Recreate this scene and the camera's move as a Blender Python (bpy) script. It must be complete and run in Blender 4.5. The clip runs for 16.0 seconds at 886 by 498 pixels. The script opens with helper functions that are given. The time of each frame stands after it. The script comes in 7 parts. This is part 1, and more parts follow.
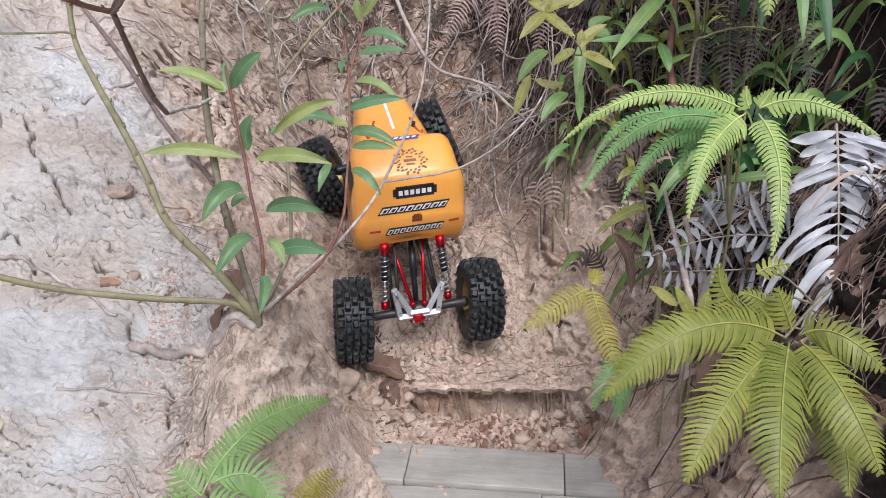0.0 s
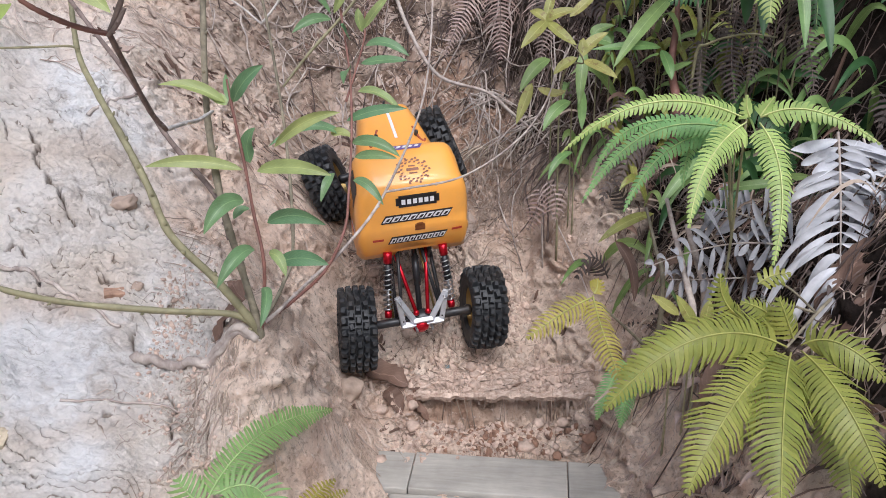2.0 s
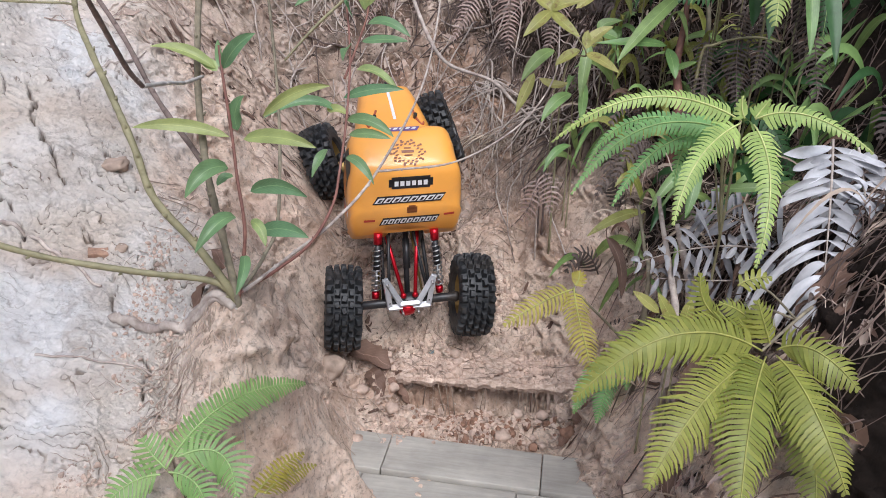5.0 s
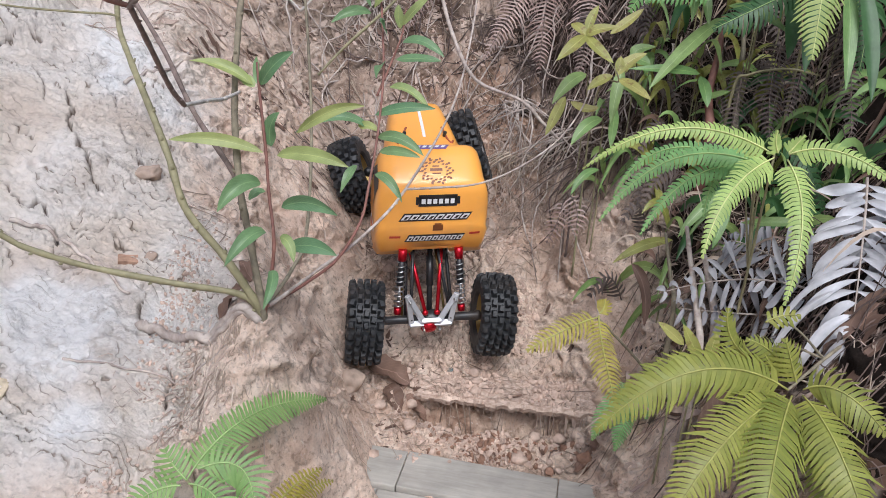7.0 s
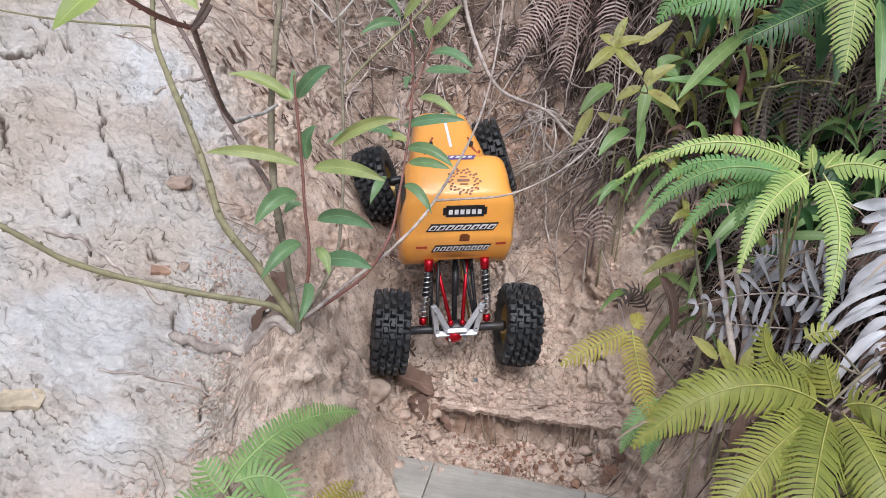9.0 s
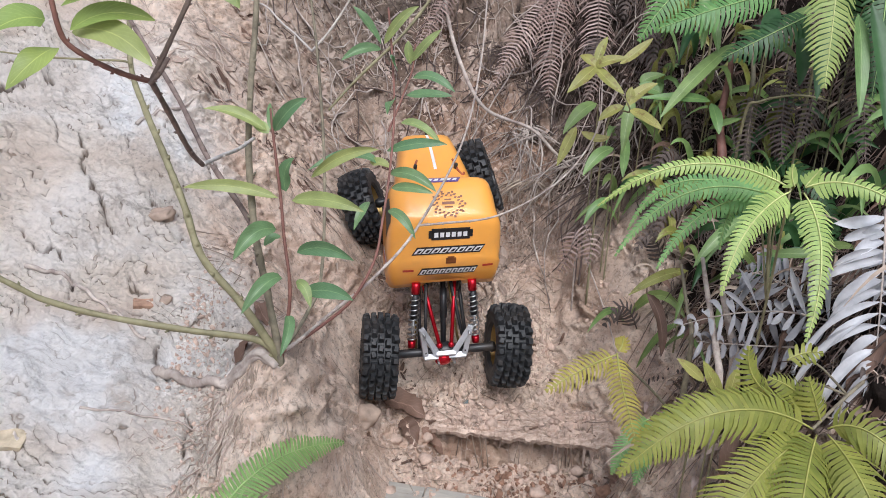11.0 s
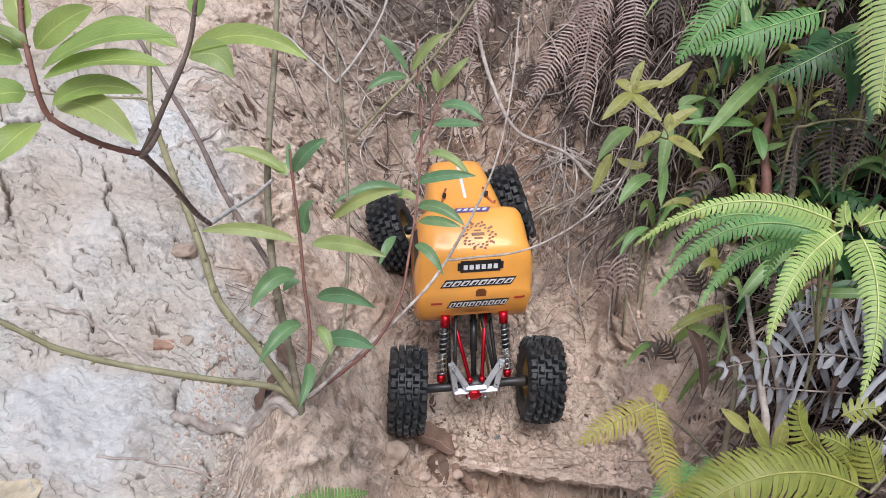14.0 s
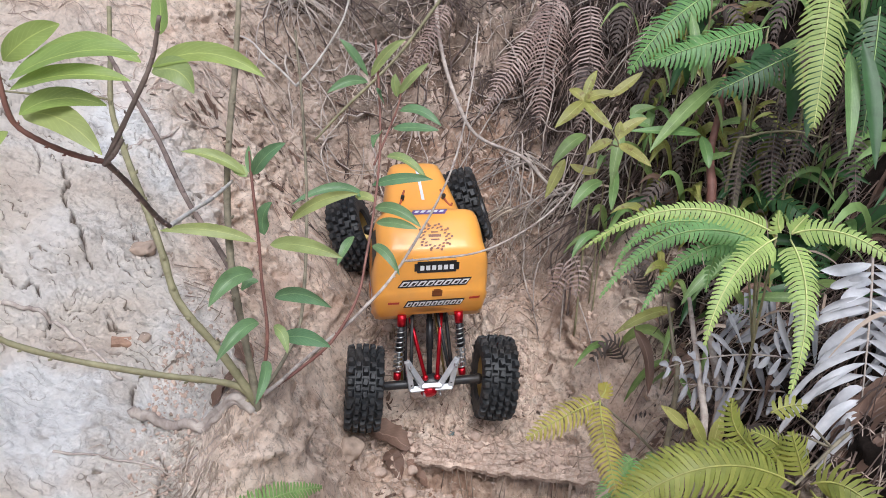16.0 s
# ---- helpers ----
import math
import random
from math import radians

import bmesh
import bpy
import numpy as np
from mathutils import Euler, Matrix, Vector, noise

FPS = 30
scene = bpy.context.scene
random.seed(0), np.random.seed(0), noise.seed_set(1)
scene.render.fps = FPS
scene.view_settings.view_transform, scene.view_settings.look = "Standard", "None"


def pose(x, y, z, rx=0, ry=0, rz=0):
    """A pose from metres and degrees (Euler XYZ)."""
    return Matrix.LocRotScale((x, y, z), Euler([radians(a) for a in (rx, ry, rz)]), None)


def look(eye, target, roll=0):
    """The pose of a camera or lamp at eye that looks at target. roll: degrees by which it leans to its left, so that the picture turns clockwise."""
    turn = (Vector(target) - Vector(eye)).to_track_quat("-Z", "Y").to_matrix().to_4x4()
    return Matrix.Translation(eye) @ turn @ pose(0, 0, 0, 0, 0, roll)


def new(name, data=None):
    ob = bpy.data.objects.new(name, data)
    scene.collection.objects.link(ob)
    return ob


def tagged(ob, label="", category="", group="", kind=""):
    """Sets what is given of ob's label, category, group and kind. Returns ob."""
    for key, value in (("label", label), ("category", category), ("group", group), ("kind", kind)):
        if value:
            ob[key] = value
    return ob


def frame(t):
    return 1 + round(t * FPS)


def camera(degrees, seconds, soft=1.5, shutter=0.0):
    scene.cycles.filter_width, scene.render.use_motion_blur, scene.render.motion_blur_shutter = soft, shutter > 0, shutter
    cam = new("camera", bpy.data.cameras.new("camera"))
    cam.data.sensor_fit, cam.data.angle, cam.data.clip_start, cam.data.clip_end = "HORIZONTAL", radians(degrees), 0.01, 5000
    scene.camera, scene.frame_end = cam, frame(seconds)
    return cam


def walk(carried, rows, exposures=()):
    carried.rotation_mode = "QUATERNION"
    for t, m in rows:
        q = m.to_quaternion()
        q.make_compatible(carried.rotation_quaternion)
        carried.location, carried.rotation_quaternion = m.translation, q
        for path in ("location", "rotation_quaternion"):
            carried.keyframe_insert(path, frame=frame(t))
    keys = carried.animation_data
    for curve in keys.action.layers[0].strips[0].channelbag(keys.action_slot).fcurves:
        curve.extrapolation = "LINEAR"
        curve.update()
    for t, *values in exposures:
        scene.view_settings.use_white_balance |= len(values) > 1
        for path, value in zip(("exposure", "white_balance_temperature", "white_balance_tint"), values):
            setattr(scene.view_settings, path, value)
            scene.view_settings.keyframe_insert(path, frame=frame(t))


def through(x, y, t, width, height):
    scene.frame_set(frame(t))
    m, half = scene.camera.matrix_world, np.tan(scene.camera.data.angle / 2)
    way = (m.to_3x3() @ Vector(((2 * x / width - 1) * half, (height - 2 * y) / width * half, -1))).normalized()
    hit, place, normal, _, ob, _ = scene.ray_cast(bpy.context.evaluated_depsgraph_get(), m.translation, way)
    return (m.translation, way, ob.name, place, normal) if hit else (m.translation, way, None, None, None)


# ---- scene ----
cam = camera(61.2, 16.0, soft=0.9)
PATH = [
    (0, (0.003, 0.034, 0.704), (-0.003, 1.854, -0.124), -1.8),
    (0.5, (0.007, 0.034, 0.706), (-0.006, 1.855, -0.12), -2.0),
    (1, (0.01, 0.035, 0.706), (-0.004, 1.855, -0.121), -1.8),
    (1.5, (0.012, 0.034, 0.708), (-0.017, 1.854, -0.12), -1.7),
    (2, (0.01, 0.035, 0.711), (-0.016, 1.86, -0.108), -2.3),
    (2.5, (0.014, 0.039, 0.713), (-0.012, 1.865, -0.102), -2.5),
    (3, (0.016, 0.042, 0.715), (0.003, 1.875, -0.084), -1.7),
    (3.5, (0.023, 0.036, 0.706), (0.001, 1.854, -0.127), -0.5),
    (5.8, (0.04, 0.03, 0.7), (-0.031, 1.845, -0.139), 3.1),
    (6, (0.038, 0.029, 0.701), (-0.035, 1.843, -0.137), 3.8),
    (6.5, (0.036, 0.029, 0.704), (-0.063, 1.84, -0.138), 3.2),
    (7, (0.029, 0.036, 0.712), (-0.073, 1.86, -0.103), 3.0),
    (7.5, (0.016, 0.038, 0.714), (-0.109, 1.857, -0.108), 2.4),
    (8, (0.004, 0.036, 0.714), (-0.149, 1.854, -0.106), 2.3),
    (8.5, (0.002, 0.036, 0.72), (-0.136, 1.861, -0.088), 2.8),
    (9, (0.002, 0.038, 0.719), (-0.123, 1.864, -0.087), 3.0),
    (9.2, (0.003, 0.039, 0.718), (-0.115, 1.864, -0.093), 2.9),
    (11.3, (0.02, 0.05, 0.743), (-0.106, 1.892, -0.027), 1.6),
    (11.5, (0.022, 0.05, 0.747), (-0.114, 1.894, -0.017), 1.7),
    (12, (0.032, 0.054, 0.748), (-0.14, 1.893, -0.02), 1.1),
    (12.5, (0.037, 0.06, 0.755), (-0.15, 1.899, -0.01), 0.9),
    (13, (0.042, 0.073, 0.756), (-0.159, 1.903, -0.025), 0.5),
    (13.5, (0.041, 0.081, 0.762), (-0.178, 1.919, 0.003), 0.4),
    (14, (0.023, 0.097, 0.756), (-0.197, 1.93, -0.013), 0.4),
    (14.5, (0.018, 0.12, 0.75), (-0.164, 1.942, -0.052), 1.8),
    (15, (0.023, 0.11, 0.756), (-0.137, 1.945, -0.022), 1.6),
    (15.5, (0.033, 0.092, 0.765), (-0.103, 1.926, -0.021), 2.4),
    (16, (0.033, 0.076, 0.77), (-0.088, 1.917, -0.002), 2.3),
]
walk(cam, [(t, look(eye, target, roll)) for t, eye, target, roll in PATH], [(0.0, 0.08, 5950, 12), (16.0, 0.08, 5950, 10)])

# ---- sky and light: a bright overcast day ----
SUN_ELEVATION, SUN_ROTATION = 55.0, 175.0
world = bpy.data.worlds.new("sky")
scene.world = world
world.use_nodes = True
wn = world.node_tree.nodes
sky = wn.new("ShaderNodeTexSky")
sky.sky_type, sky.sun_disc = "NISHITA", False
sky.sun_elevation, sky.sun_rotation = radians(SUN_ELEVATION), radians(SUN_ROTATION)
sky.air_density, sky.dust_density = 1.0, 4.0
veil = wn.new("ShaderNodeHueSaturation")
veil.inputs["Saturation"].default_value = 0.95
world.node_tree.links.new(sky.outputs[0], veil.inputs["Color"])
world.node_tree.links.new(veil.outputs[0], wn["Background"].inputs["Color"])
wn["Background"].inputs["Strength"].default_value = 0.108
sun = new("sun", bpy.data.lights.new("sun", "SUN"))
sun.data.energy, sun.data.angle, sun.data.color = 2.5, radians(34), (1.0, 0.99, 0.97)
sun.matrix_world = look((0.55, -0.75, 2.8), (0.0, 1.0, 0.0))

# ---- materials ----
def shader(name, rough=0.6, metal=0.0, coat=0.0):
    m = bpy.data.materials.new(name)
    m.use_nodes = True
    b = m.node_tree.nodes["Principled BSDF"]
    b.inputs["Roughness"].default_value, b.inputs["Metallic"].default_value = rough, metal
    b.inputs["Coat Weight"].default_value = coat
    return m, m.node_tree.nodes, m.node_tree.links, b


def coords(nodes, links, scale=1.0, stretch=(1, 1, 1), what="Object"):
    tc, mp = nodes.new("ShaderNodeTexCoord"), nodes.new("ShaderNodeMapping")
    mp.inputs["Scale"].default_value = [scale * s for s in stretch]
    links.new(tc.outputs[what], mp.inputs["Vector"])
    return mp.outputs["Vector"]


def noisy(nodes, links, vec, scale, detail=6.0, rough=0.6, distort=0.0):
    n = nodes.new("ShaderNodeTexNoise")
    n.inputs["Scale"].default_value, n.inputs["Detail"].default_value = scale, detail
    n.inputs["Roughness"].default_value, n.inputs["Distortion"].default_value = rough, distort
    links.new(vec, n.inputs["Vector"])
    return n.outputs["Fac"]


def ramp(nodes, links, fac, *stops):
    r = nodes.new("ShaderNodeValToRGB")
    e = r.color_ramp.elements
    while len(e) < len(stops):
        e.new(0.5)
    for el, (pos, col) in zip(e, stops):
        el.position, el.color = pos, (*col, 1) if len(col) == 3 else col
    links.new(fac, r.inputs["Fac"])
    return r.outputs["Color"]


def mixed(nodes, links, a, b, fac, mode="MIX"):
    m = nodes.new("ShaderNodeMix")
    m.data_type, m.blend_type = "RGBA", mode
    for sock, val in ((m.inputs[6], a), (m.inputs[7], b), (m.inputs[0], fac)):
        if isinstance(val, (int, float)):
            sock.default_value = val
        elif isinstance(val, tuple):
            sock.default_value = (*val, 1)
        else:
            links.new(val, sock)
    return m.outputs[2]


def bumped(nodes, links, bsdf, fac, strength=0.4, distance=0.003, after=None):
    b = nodes.new("ShaderNodeBump")
    b.inputs["Strength"].default_value, b.inputs["Distance"].default_value = strength, distance
    links.new(fac, b.inputs["Height"])
    if after is not None:
        links.new(after, b.inputs["Normal"])
    links.new(b.outputs["Normal"], bsdf.inputs["Normal"])
    return b.outputs["Normal"]


def grey(v):
    return (v, v, v)


def plain(name, col, rough=0.5, metal=0.0, vary=0.15, size=60.0, bump=0.1, coat=0.0, dirt=None):
    """A surface of one colour with grain, slight variation and, if asked, dust on it."""
    m, n, l, b = shader(name, rough, metal, coat)
    v = coords(n, l)
    f = noisy(n, l, v, size)
    c = ramp(n, l, f, (0.3, tuple(x * (1 - vary) for x in col)), (0.7, tuple(min(1, x * (1 + vary)) for x in col)))
    if dirt:
        d = ramp(n, l, noisy(n, l, v, 22.0, 8.0, 0.7), (0.5, grey(0)), (0.72, grey(dirt)))
        c = mixed(n, l, c, (0.36, 0.26, 0.18), d)
        l.new(ramp(n, l, d, (0, grey(rough)), (0.4, grey(0.85))), b.inputs["Roughness"])
    l.new(c, b.inputs["Base Color"])
    bumped(n, l, b, noisy(n, l, v, size * 6), bump, 0.001)
    return m


def ground_material():
    """Pale weathered siltstone on the bank, pinkish loam in the gully, leaf mould darkened by painted shade under the
    ferns.
    """
    m, n, l, b = shader("earth", 0.95)
    b.inputs["Specular IOR Level"].default_value = 0.15
    v = coords(n, l)
    att = n.new("ShaderNodeAttribute")
    att.attribute_name = "soil"
    sep = n.new("ShaderNodeSeparateColor")
    l.new(att.outputs["Color"], sep.inputs[0])
    # siltstone
    big = noisy(n, l, v, 5.0, 5.0, 0.55)
    rock = ramp(n, l, big, (0.30, (0.66, 0.545, 0.455)), (0.42, (0.77, 0.68, 0.595)), (0.53, (0.81, 0.75, 0.695)), (0.62, (0.75, 0.67, 0.60)), (0.74, (0.67, 0.57, 0.485)))
    # lips of weathered skin: a running number over the bank, whose whole values are the broken edges
    lips = n.new("ShaderNodeAttribute")
    lips.attribute_name = "flake"
    lip = n.new("ShaderNodeSeparateColor")
    l.new(lips.outputs["Color"], lip.inputs[0])
    part_of = n.new("ShaderNodeMath")
    part_of.operation = "FRACT"
    l.new(lip.outputs["Red"], part_of.inputs[0])
    rock = mixed(n, l, rock, ramp(n, l, noisy(n, l, v, 11.0, 6.0, 0.6), (0.35, (0.80, 0.78, 0.765)), (0.55, (0.88, 0.855, 0.83)), (0.7, (0.84, 0.83, 0.825))), lip.outputs["Blue"])
    stain = ramp(n, l, noisy(n, l, v, 16.0, 8.0, 0.65), (0.50, grey(0)), (0.72, grey(0.4)))
    rock = mixed(n, l, rock, (0.50, 0.405, 0.325), stain)
    scale_v = coords(n, l, 1.0, (1.0, 1.9, 1.9))
    vor = n.new("ShaderNodeTexVoronoi")
    vor.feature = "DISTANCE_TO_EDGE"
    vor.inputs["Scale"].default_value = 19.0
    warp = n.new("ShaderNodeMix")
    warp.data_type = "VECTOR"
    warp.inputs[0].default_value = 0.11
    nz = n.new("ShaderNodeTexNoise")
    nz.inputs["Scale"].default_value, nz.inputs["Detail"].default_value = 14.0, 5.0
    l.new(scale_v, nz.inputs["Vector"])
    l.new(scale_v, warp.inputs[4])
    l.new(nz.outputs["Color"], warp.inputs[5])
    l.new(warp.outputs[1], vor.inputs["Vector"])
    crack = ramp(n, l, vor.outputs["Distance"], (0.0, grey(0)), (0.09, grey(1)))
    patch = ramp(n, l, noisy(n, l, v, 13.0, 6.0, 0.65), (0.53, grey(1)), (0.63, grey(0)))
    crack = mixed(n, l, crack, (1.0, 1.0, 1.0), patch)
    rock = mixed(n, l, (0.30, 0.22, 0.165), rock, ramp(n, l, crack, (0, grey(0.6)), (1, grey(1))))
    # scalloped skin: small overlapping scales with dark lower rims
    scale = n.new("ShaderNodeTexVoronoi")
    scale.feature = "F1"
    scale.inputs["Scale"].default_value = 44.0
    l.new(warp.outputs[1], scale.inputs["Vector"])
    rim = ramp(n, l, scale.outputs["Distance"], (0.40, grey(1)), (0.80, grey(0)))
    rim = mixed(n, l, rim, (1.0, 1.0, 1.0), ramp(n, l, noisy(n, l, v, 21.0, 5.0, 0.6), (0.47, grey(1)), (0.60, grey(0))))
    flake = noisy(n, l, scale_v, 42.0, 8.0, 0.72, 0.9)
    rock = mixed(n, l, rock, ramp(n, l, flake, (0.30, grey(0.70)), (0.42, grey(0.98)), (0.62, grey(1.09))), 0.9, "MULTIPLY")
    # undercut shade of the broken edges, painted as dark seams and a grade
    rock = mixed(n, l, rock, ramp(n, l, part_of.outputs[0], (0.0, grey(0.90)), (0.5, grey(1.0)), (0.95, grey(1.06))), lip.outputs["Green"], "MULTIPLY")
    seam = ramp(n, l, part_of.outputs[0], (0.0, grey(1)), (0.05, grey(1)), (0.14, grey(0)), (0.975, grey(0)))
    rock = mixed(n, l, rock, (0.30, 0.23, 0.18), mixed(n, l, (0.0, 0.0, 0.0), seam, lip.outputs["Green"]))
    fleck = ramp(n, l, noisy(n, l, coords(n, l, 1.0, (0.8, 2.6, 2.0)), 70.0, 4.0, 0.65, 0.1), (0.460, grey(0)), (0.490, grey(0.6)), (0.498, grey(0)))
    rock = mixed(n, l, rock, (0.34, 0.27, 0.22), mixed(n, l, (0.0, 0.0, 0.0), fleck, ramp(n, l, noisy(n, l, v, 15.0, 5.0, 0.6), (0.50, grey(0)), (0.60, grey(1)))))
    rock = mixed(n, l, (0.46, 0.38, 0.31), rock, ramp(n, l, rim, (0, grey(0.72)), (0.6, grey(1))))
    # loam
    mid = noisy(n, l, v, 24.0, 9.0, 0.7)
    loam = ramp(n, l, mid, (0.28, (0.46, 0.32, 0.245)), (0.44, (0.67, 0.52, 0.415)), (0.58, (0.74, 0.60, 0.495)), (0.78, (0.79, 0.67, 0.57)))
    speck = ramp(n, l, noisy(n, l, v, 170.0, 3.0, 0.6), (0.30, (0.45, 0.42, 0.40)), (0.46, (1, 1, 1)))
    loam = mixed(n, l, loam, speck, 0.8, "MULTIPLY")
    loam = mixed(n, l, loam, ramp(n, l, noisy(n, l, v, 70.0, 7.0, 0.72, 0.5), (0.34, grey(0.62)), (0.44, grey(1.0)), (0.66, grey(1.2))), 0.9, "MULTIPLY")
    red = ramp(n, l, noisy(n, l, v, 7.0, 5.0, 0.6), (0.50, grey(0)), (0.66, grey(0.4)))
    loam = mixed(n, l, loam, (0.43, 0.255, 0.175), red)
    clay = ramp(n, l, noisy(n, l, v, 40.0, 8.0, 0.7), (0.32, (0.17, 0.095, 0.06)), (0.5, (0.34, 0.21, 0.145)), (0.72, (0.52, 0.36, 0.26)))
    loam = mixed(n, l, loam, clay, att.outputs["Alpha"])
    grit = ramp(n, l, noisy(n, l, v, 95.0, 6.0, 0.75, 0.8), (0.36, grey(0.65)), (0.43, grey(0)))
    loam = mixed(n, l, loam, (0.25, 0.165, 0.12), mixed(n, l, (0.0, 0.0, 0.0), grit, ramp(n, l, noisy(n, l, v, 17.0, 4.0, 0.6), (0.40, grey(0.25)), (0.60, grey(1)))))
    pale = ramp(n, l, noisy(n, l, v, 120.0, 4.0, 0.6), (0.62, grey(0)), (0.70, grey(0.7)))
    loam = mixed(n, l, loam, (0.80, 0.71, 0.63), pale)
    # nearly black: the deep shade under the ferns is put into this soil colour
    humus_shade = ramp(n, l, noisy(n, l, v, 30.0, 8.0, 0.7), (0.3, (0.008, 0.006, 0.005)), (0.55, (0.024, 0.017, 0.014)), (0.8, (0.085, 0.06, 0.047)))
    c = mixed(n, l, loam, rock, sep.outputs["Red"])
    c = mixed(n, l, c, humus_shade, sep.outputs["Green"])
    c = mixed(n, l, c, (0.13, 0.085, 0.06), sep.outputs["Blue"])
    l.new(c, b.inputs["Base Color"])
    first = bumped(n, l, b, noisy(n, l, v, 60.0, 8.0, 0.72), 0.6, 0.010)
    second = bumped(n, l, b, crack, 0.35, 0.005, first)
    third = bumped(n, l, b, mixed(n, l, (0.5, 0.5, 0.5), mixed(n, l, rim, flake, 0.75), sep.outputs["Red"]), 0.9, 0.009, second)
    third = bumped(n, l, b, mixed(n, l, (0.0, 0.0, 0.0), ramp(n, l, part_of.outputs[0], (0.0, grey(0.0)), (0.06, grey(0.1)), (0.16, grey(0.7)), (0.97, grey(1))), mixed(n, l, (0.0, 0.0, 0.0), lip.outputs["Green"], sep.outputs["Red"])), 0.9, 0.004, third)
    bumped(n, l, b, noisy(n, l, v, 300.0, 5.0, 0.75), 0.7, 0.004, third)
    return m


def leaf_material(name, young, old, rough=0.42, vein=False, through=0.35, spots=0.0):
    """A thin leaf: gloss on top, some light passing through; the tint differs from leaf to leaf."""
    m, n, l, b = shader(name, rough)
    info = n.new("ShaderNodeObjectInfo")
    geo = n.new("ShaderNodeNewGeometry")
    v = coords(n, l)
    f = noisy(n, l, v, 45.0, 5.0)
    mathn = n.new("ShaderNodeMath")
    mathn.operation = "ADD"
    l.new(info.outputs["Random"], mathn.inputs[0])
    l.new(geo.outputs["Random Per Island"], mathn.inputs[1])
    half = n.new("ShaderNodeMath")
    half.operation = "MULTIPLY"
    half.inputs[1].default_value = 0.5
    l.new(mathn.outputs[0], half.inputs[0])
    c = mixed(n, l, young, old, half.outputs[0])
    c = mixed(n, l, c, ramp(n, l, f, (0.3, grey(0.62)), (0.7, grey(1.25))), 0.6, "MULTIPLY")
    if vein:
        sepuv = n.new("ShaderNodeSeparateXYZ")
        uvn = n.new("ShaderNodeUVMap")
        l.new(uvn.outputs[0], sepuv.inputs[0])

        def calc(op, a, b2):
            q = n.new("ShaderNodeMath")
            q.operation = op
            for sock, val in zip(q.inputs, (a, b2)):
                if isinstance(val, (int, float)):
                    sock.default_value = val
                else:
                    l.new(val, sock)
            return q.outputs[0]
        off = calc("ABSOLUTE", calc("SUBTRACT", sepuv.outputs[0], 0.5), 0.0)
        rib = calc("LESS_THAN", off, 0.022)
        side = calc("GREATER_THAN", calc("SINE", calc("SUBTRACT", calc("MULTIPLY", sepuv.outputs[1], 62.0), calc("MULTIPLY", off, 42.0)), 0.0), 0.93)
        inside = calc("LESS_THAN", off, 0.47)
        line = calc("MAXIMUM", calc("MULTIPLY", rib, 0.4), calc("MULTIPLY", calc("MULTIPLY", side, inside), 0.14))
        c = mixed(n, l, c, tuple(min(1, 1.6 * x + 0.05) for x in old), line)
    if spots:
        sp = ramp(n, l, noisy(n, l, v, 130.0, 4.0), (0.56, grey(0)), (0.66, grey(spots)))
        c = mixed(n, l, c, (0.22, 0.13, 0.05), sp)
    l.new(c, b.inputs["Base Color"])
    bumped(n, l, b, noisy(n, l, v, 240.0, 3.0), 0.25, 0.0015)
    tr, mx = n.new("ShaderNodeBsdfTranslucent"), n.new("ShaderNodeMixShader")
    l.new(c, tr.inputs["Color"])
    mx.inputs["Fac"].default_value = through
    l.new(b.outputs[0], mx.inputs[1])
    l.new(tr.outputs[0], mx.inputs[2])
    l.new(mx.outputs[0], n["Material Output"].inputs["Surface"])
    return m


def wood_material(name, dark, light, stretch=(1, 1, 12), size=30.0, rough=0.85, bump=0.5):
    m, n, l, b = shader(name, rough)
    v = coords(n, l, 1.0, stretch)
    f = noisy(n, l, v, size, 8.0, 0.65, 0.4)
    c = ramp(n, l, f, (0.3, dark), (0.62, light), (0.8, tuple(min(1, x * 1.2) for x in light)))
    c = mixed(n, l, c, ramp(n, l, noisy(n, l, coords(n, l), 12.0, 5.0), (0.35, grey(0.7)), (0.65, grey(1.1))), 0.7, "MULTIPLY")
    l.new(c, b.inputs["Base Color"])
    bumped(n, l, b, f, bump, 0.002)
    return m


EARTH = ground_material()
LEAF_SAPLING = leaf_material("sapling_leaf", (0.11, 0.26, 0.14), (0.24, 0.36, 0.15), 0.38, vein=True)
LEAF_YOUNG = leaf_material("young_leaf", (0.27, 0.40, 0.17), (0.42, 0.45, 0.15), 0.42, vein=True)
LEAF_BRIGHT = leaf_material("bright_fern", (0.40, 0.56, 0.16), (0.54, 0.66, 0.23), 0.45)
LEAF_SOFT = leaf_material("soft_fern", (0.20, 0.36, 0.11), (0.32, 0.47, 0.16), 0.5)
LEAF_DEEP = leaf_material("deep_fern", (0.20, 0.42, 0.15), (0.31, 0.53, 0.19), 0.45)
LEAF_OLIVE = leaf_material("olive_fern", (0.22, 0.27, 0.055), (0.40, 0.40, 0.09), 0.45)
LEAF_OLIVE_PALE = leaf_material("pale_olive_fern", (0.34, 0.45, 0.13), (0.46, 0.54, 0.18), 0.5)
LEAF_YELLOW = leaf_material("yellow_fern", (0.42, 0.36, 0.06), (0.46, 0.40, 0.10), 0.5, spots=0.5)
# leaf green darkened in the colour itself to stand for the bank's shade
LEAF_DARK_SHADED = leaf_material("dark_fern_shaded", (0.035, 0.10, 0.035), (0.085, 0.19, 0.065), 0.42)
LEAF_DRY = leaf_material("dry_fern", (0.22, 0.13, 0.105), (0.60, 0.47, 0.42), 0.8, through=0.15)
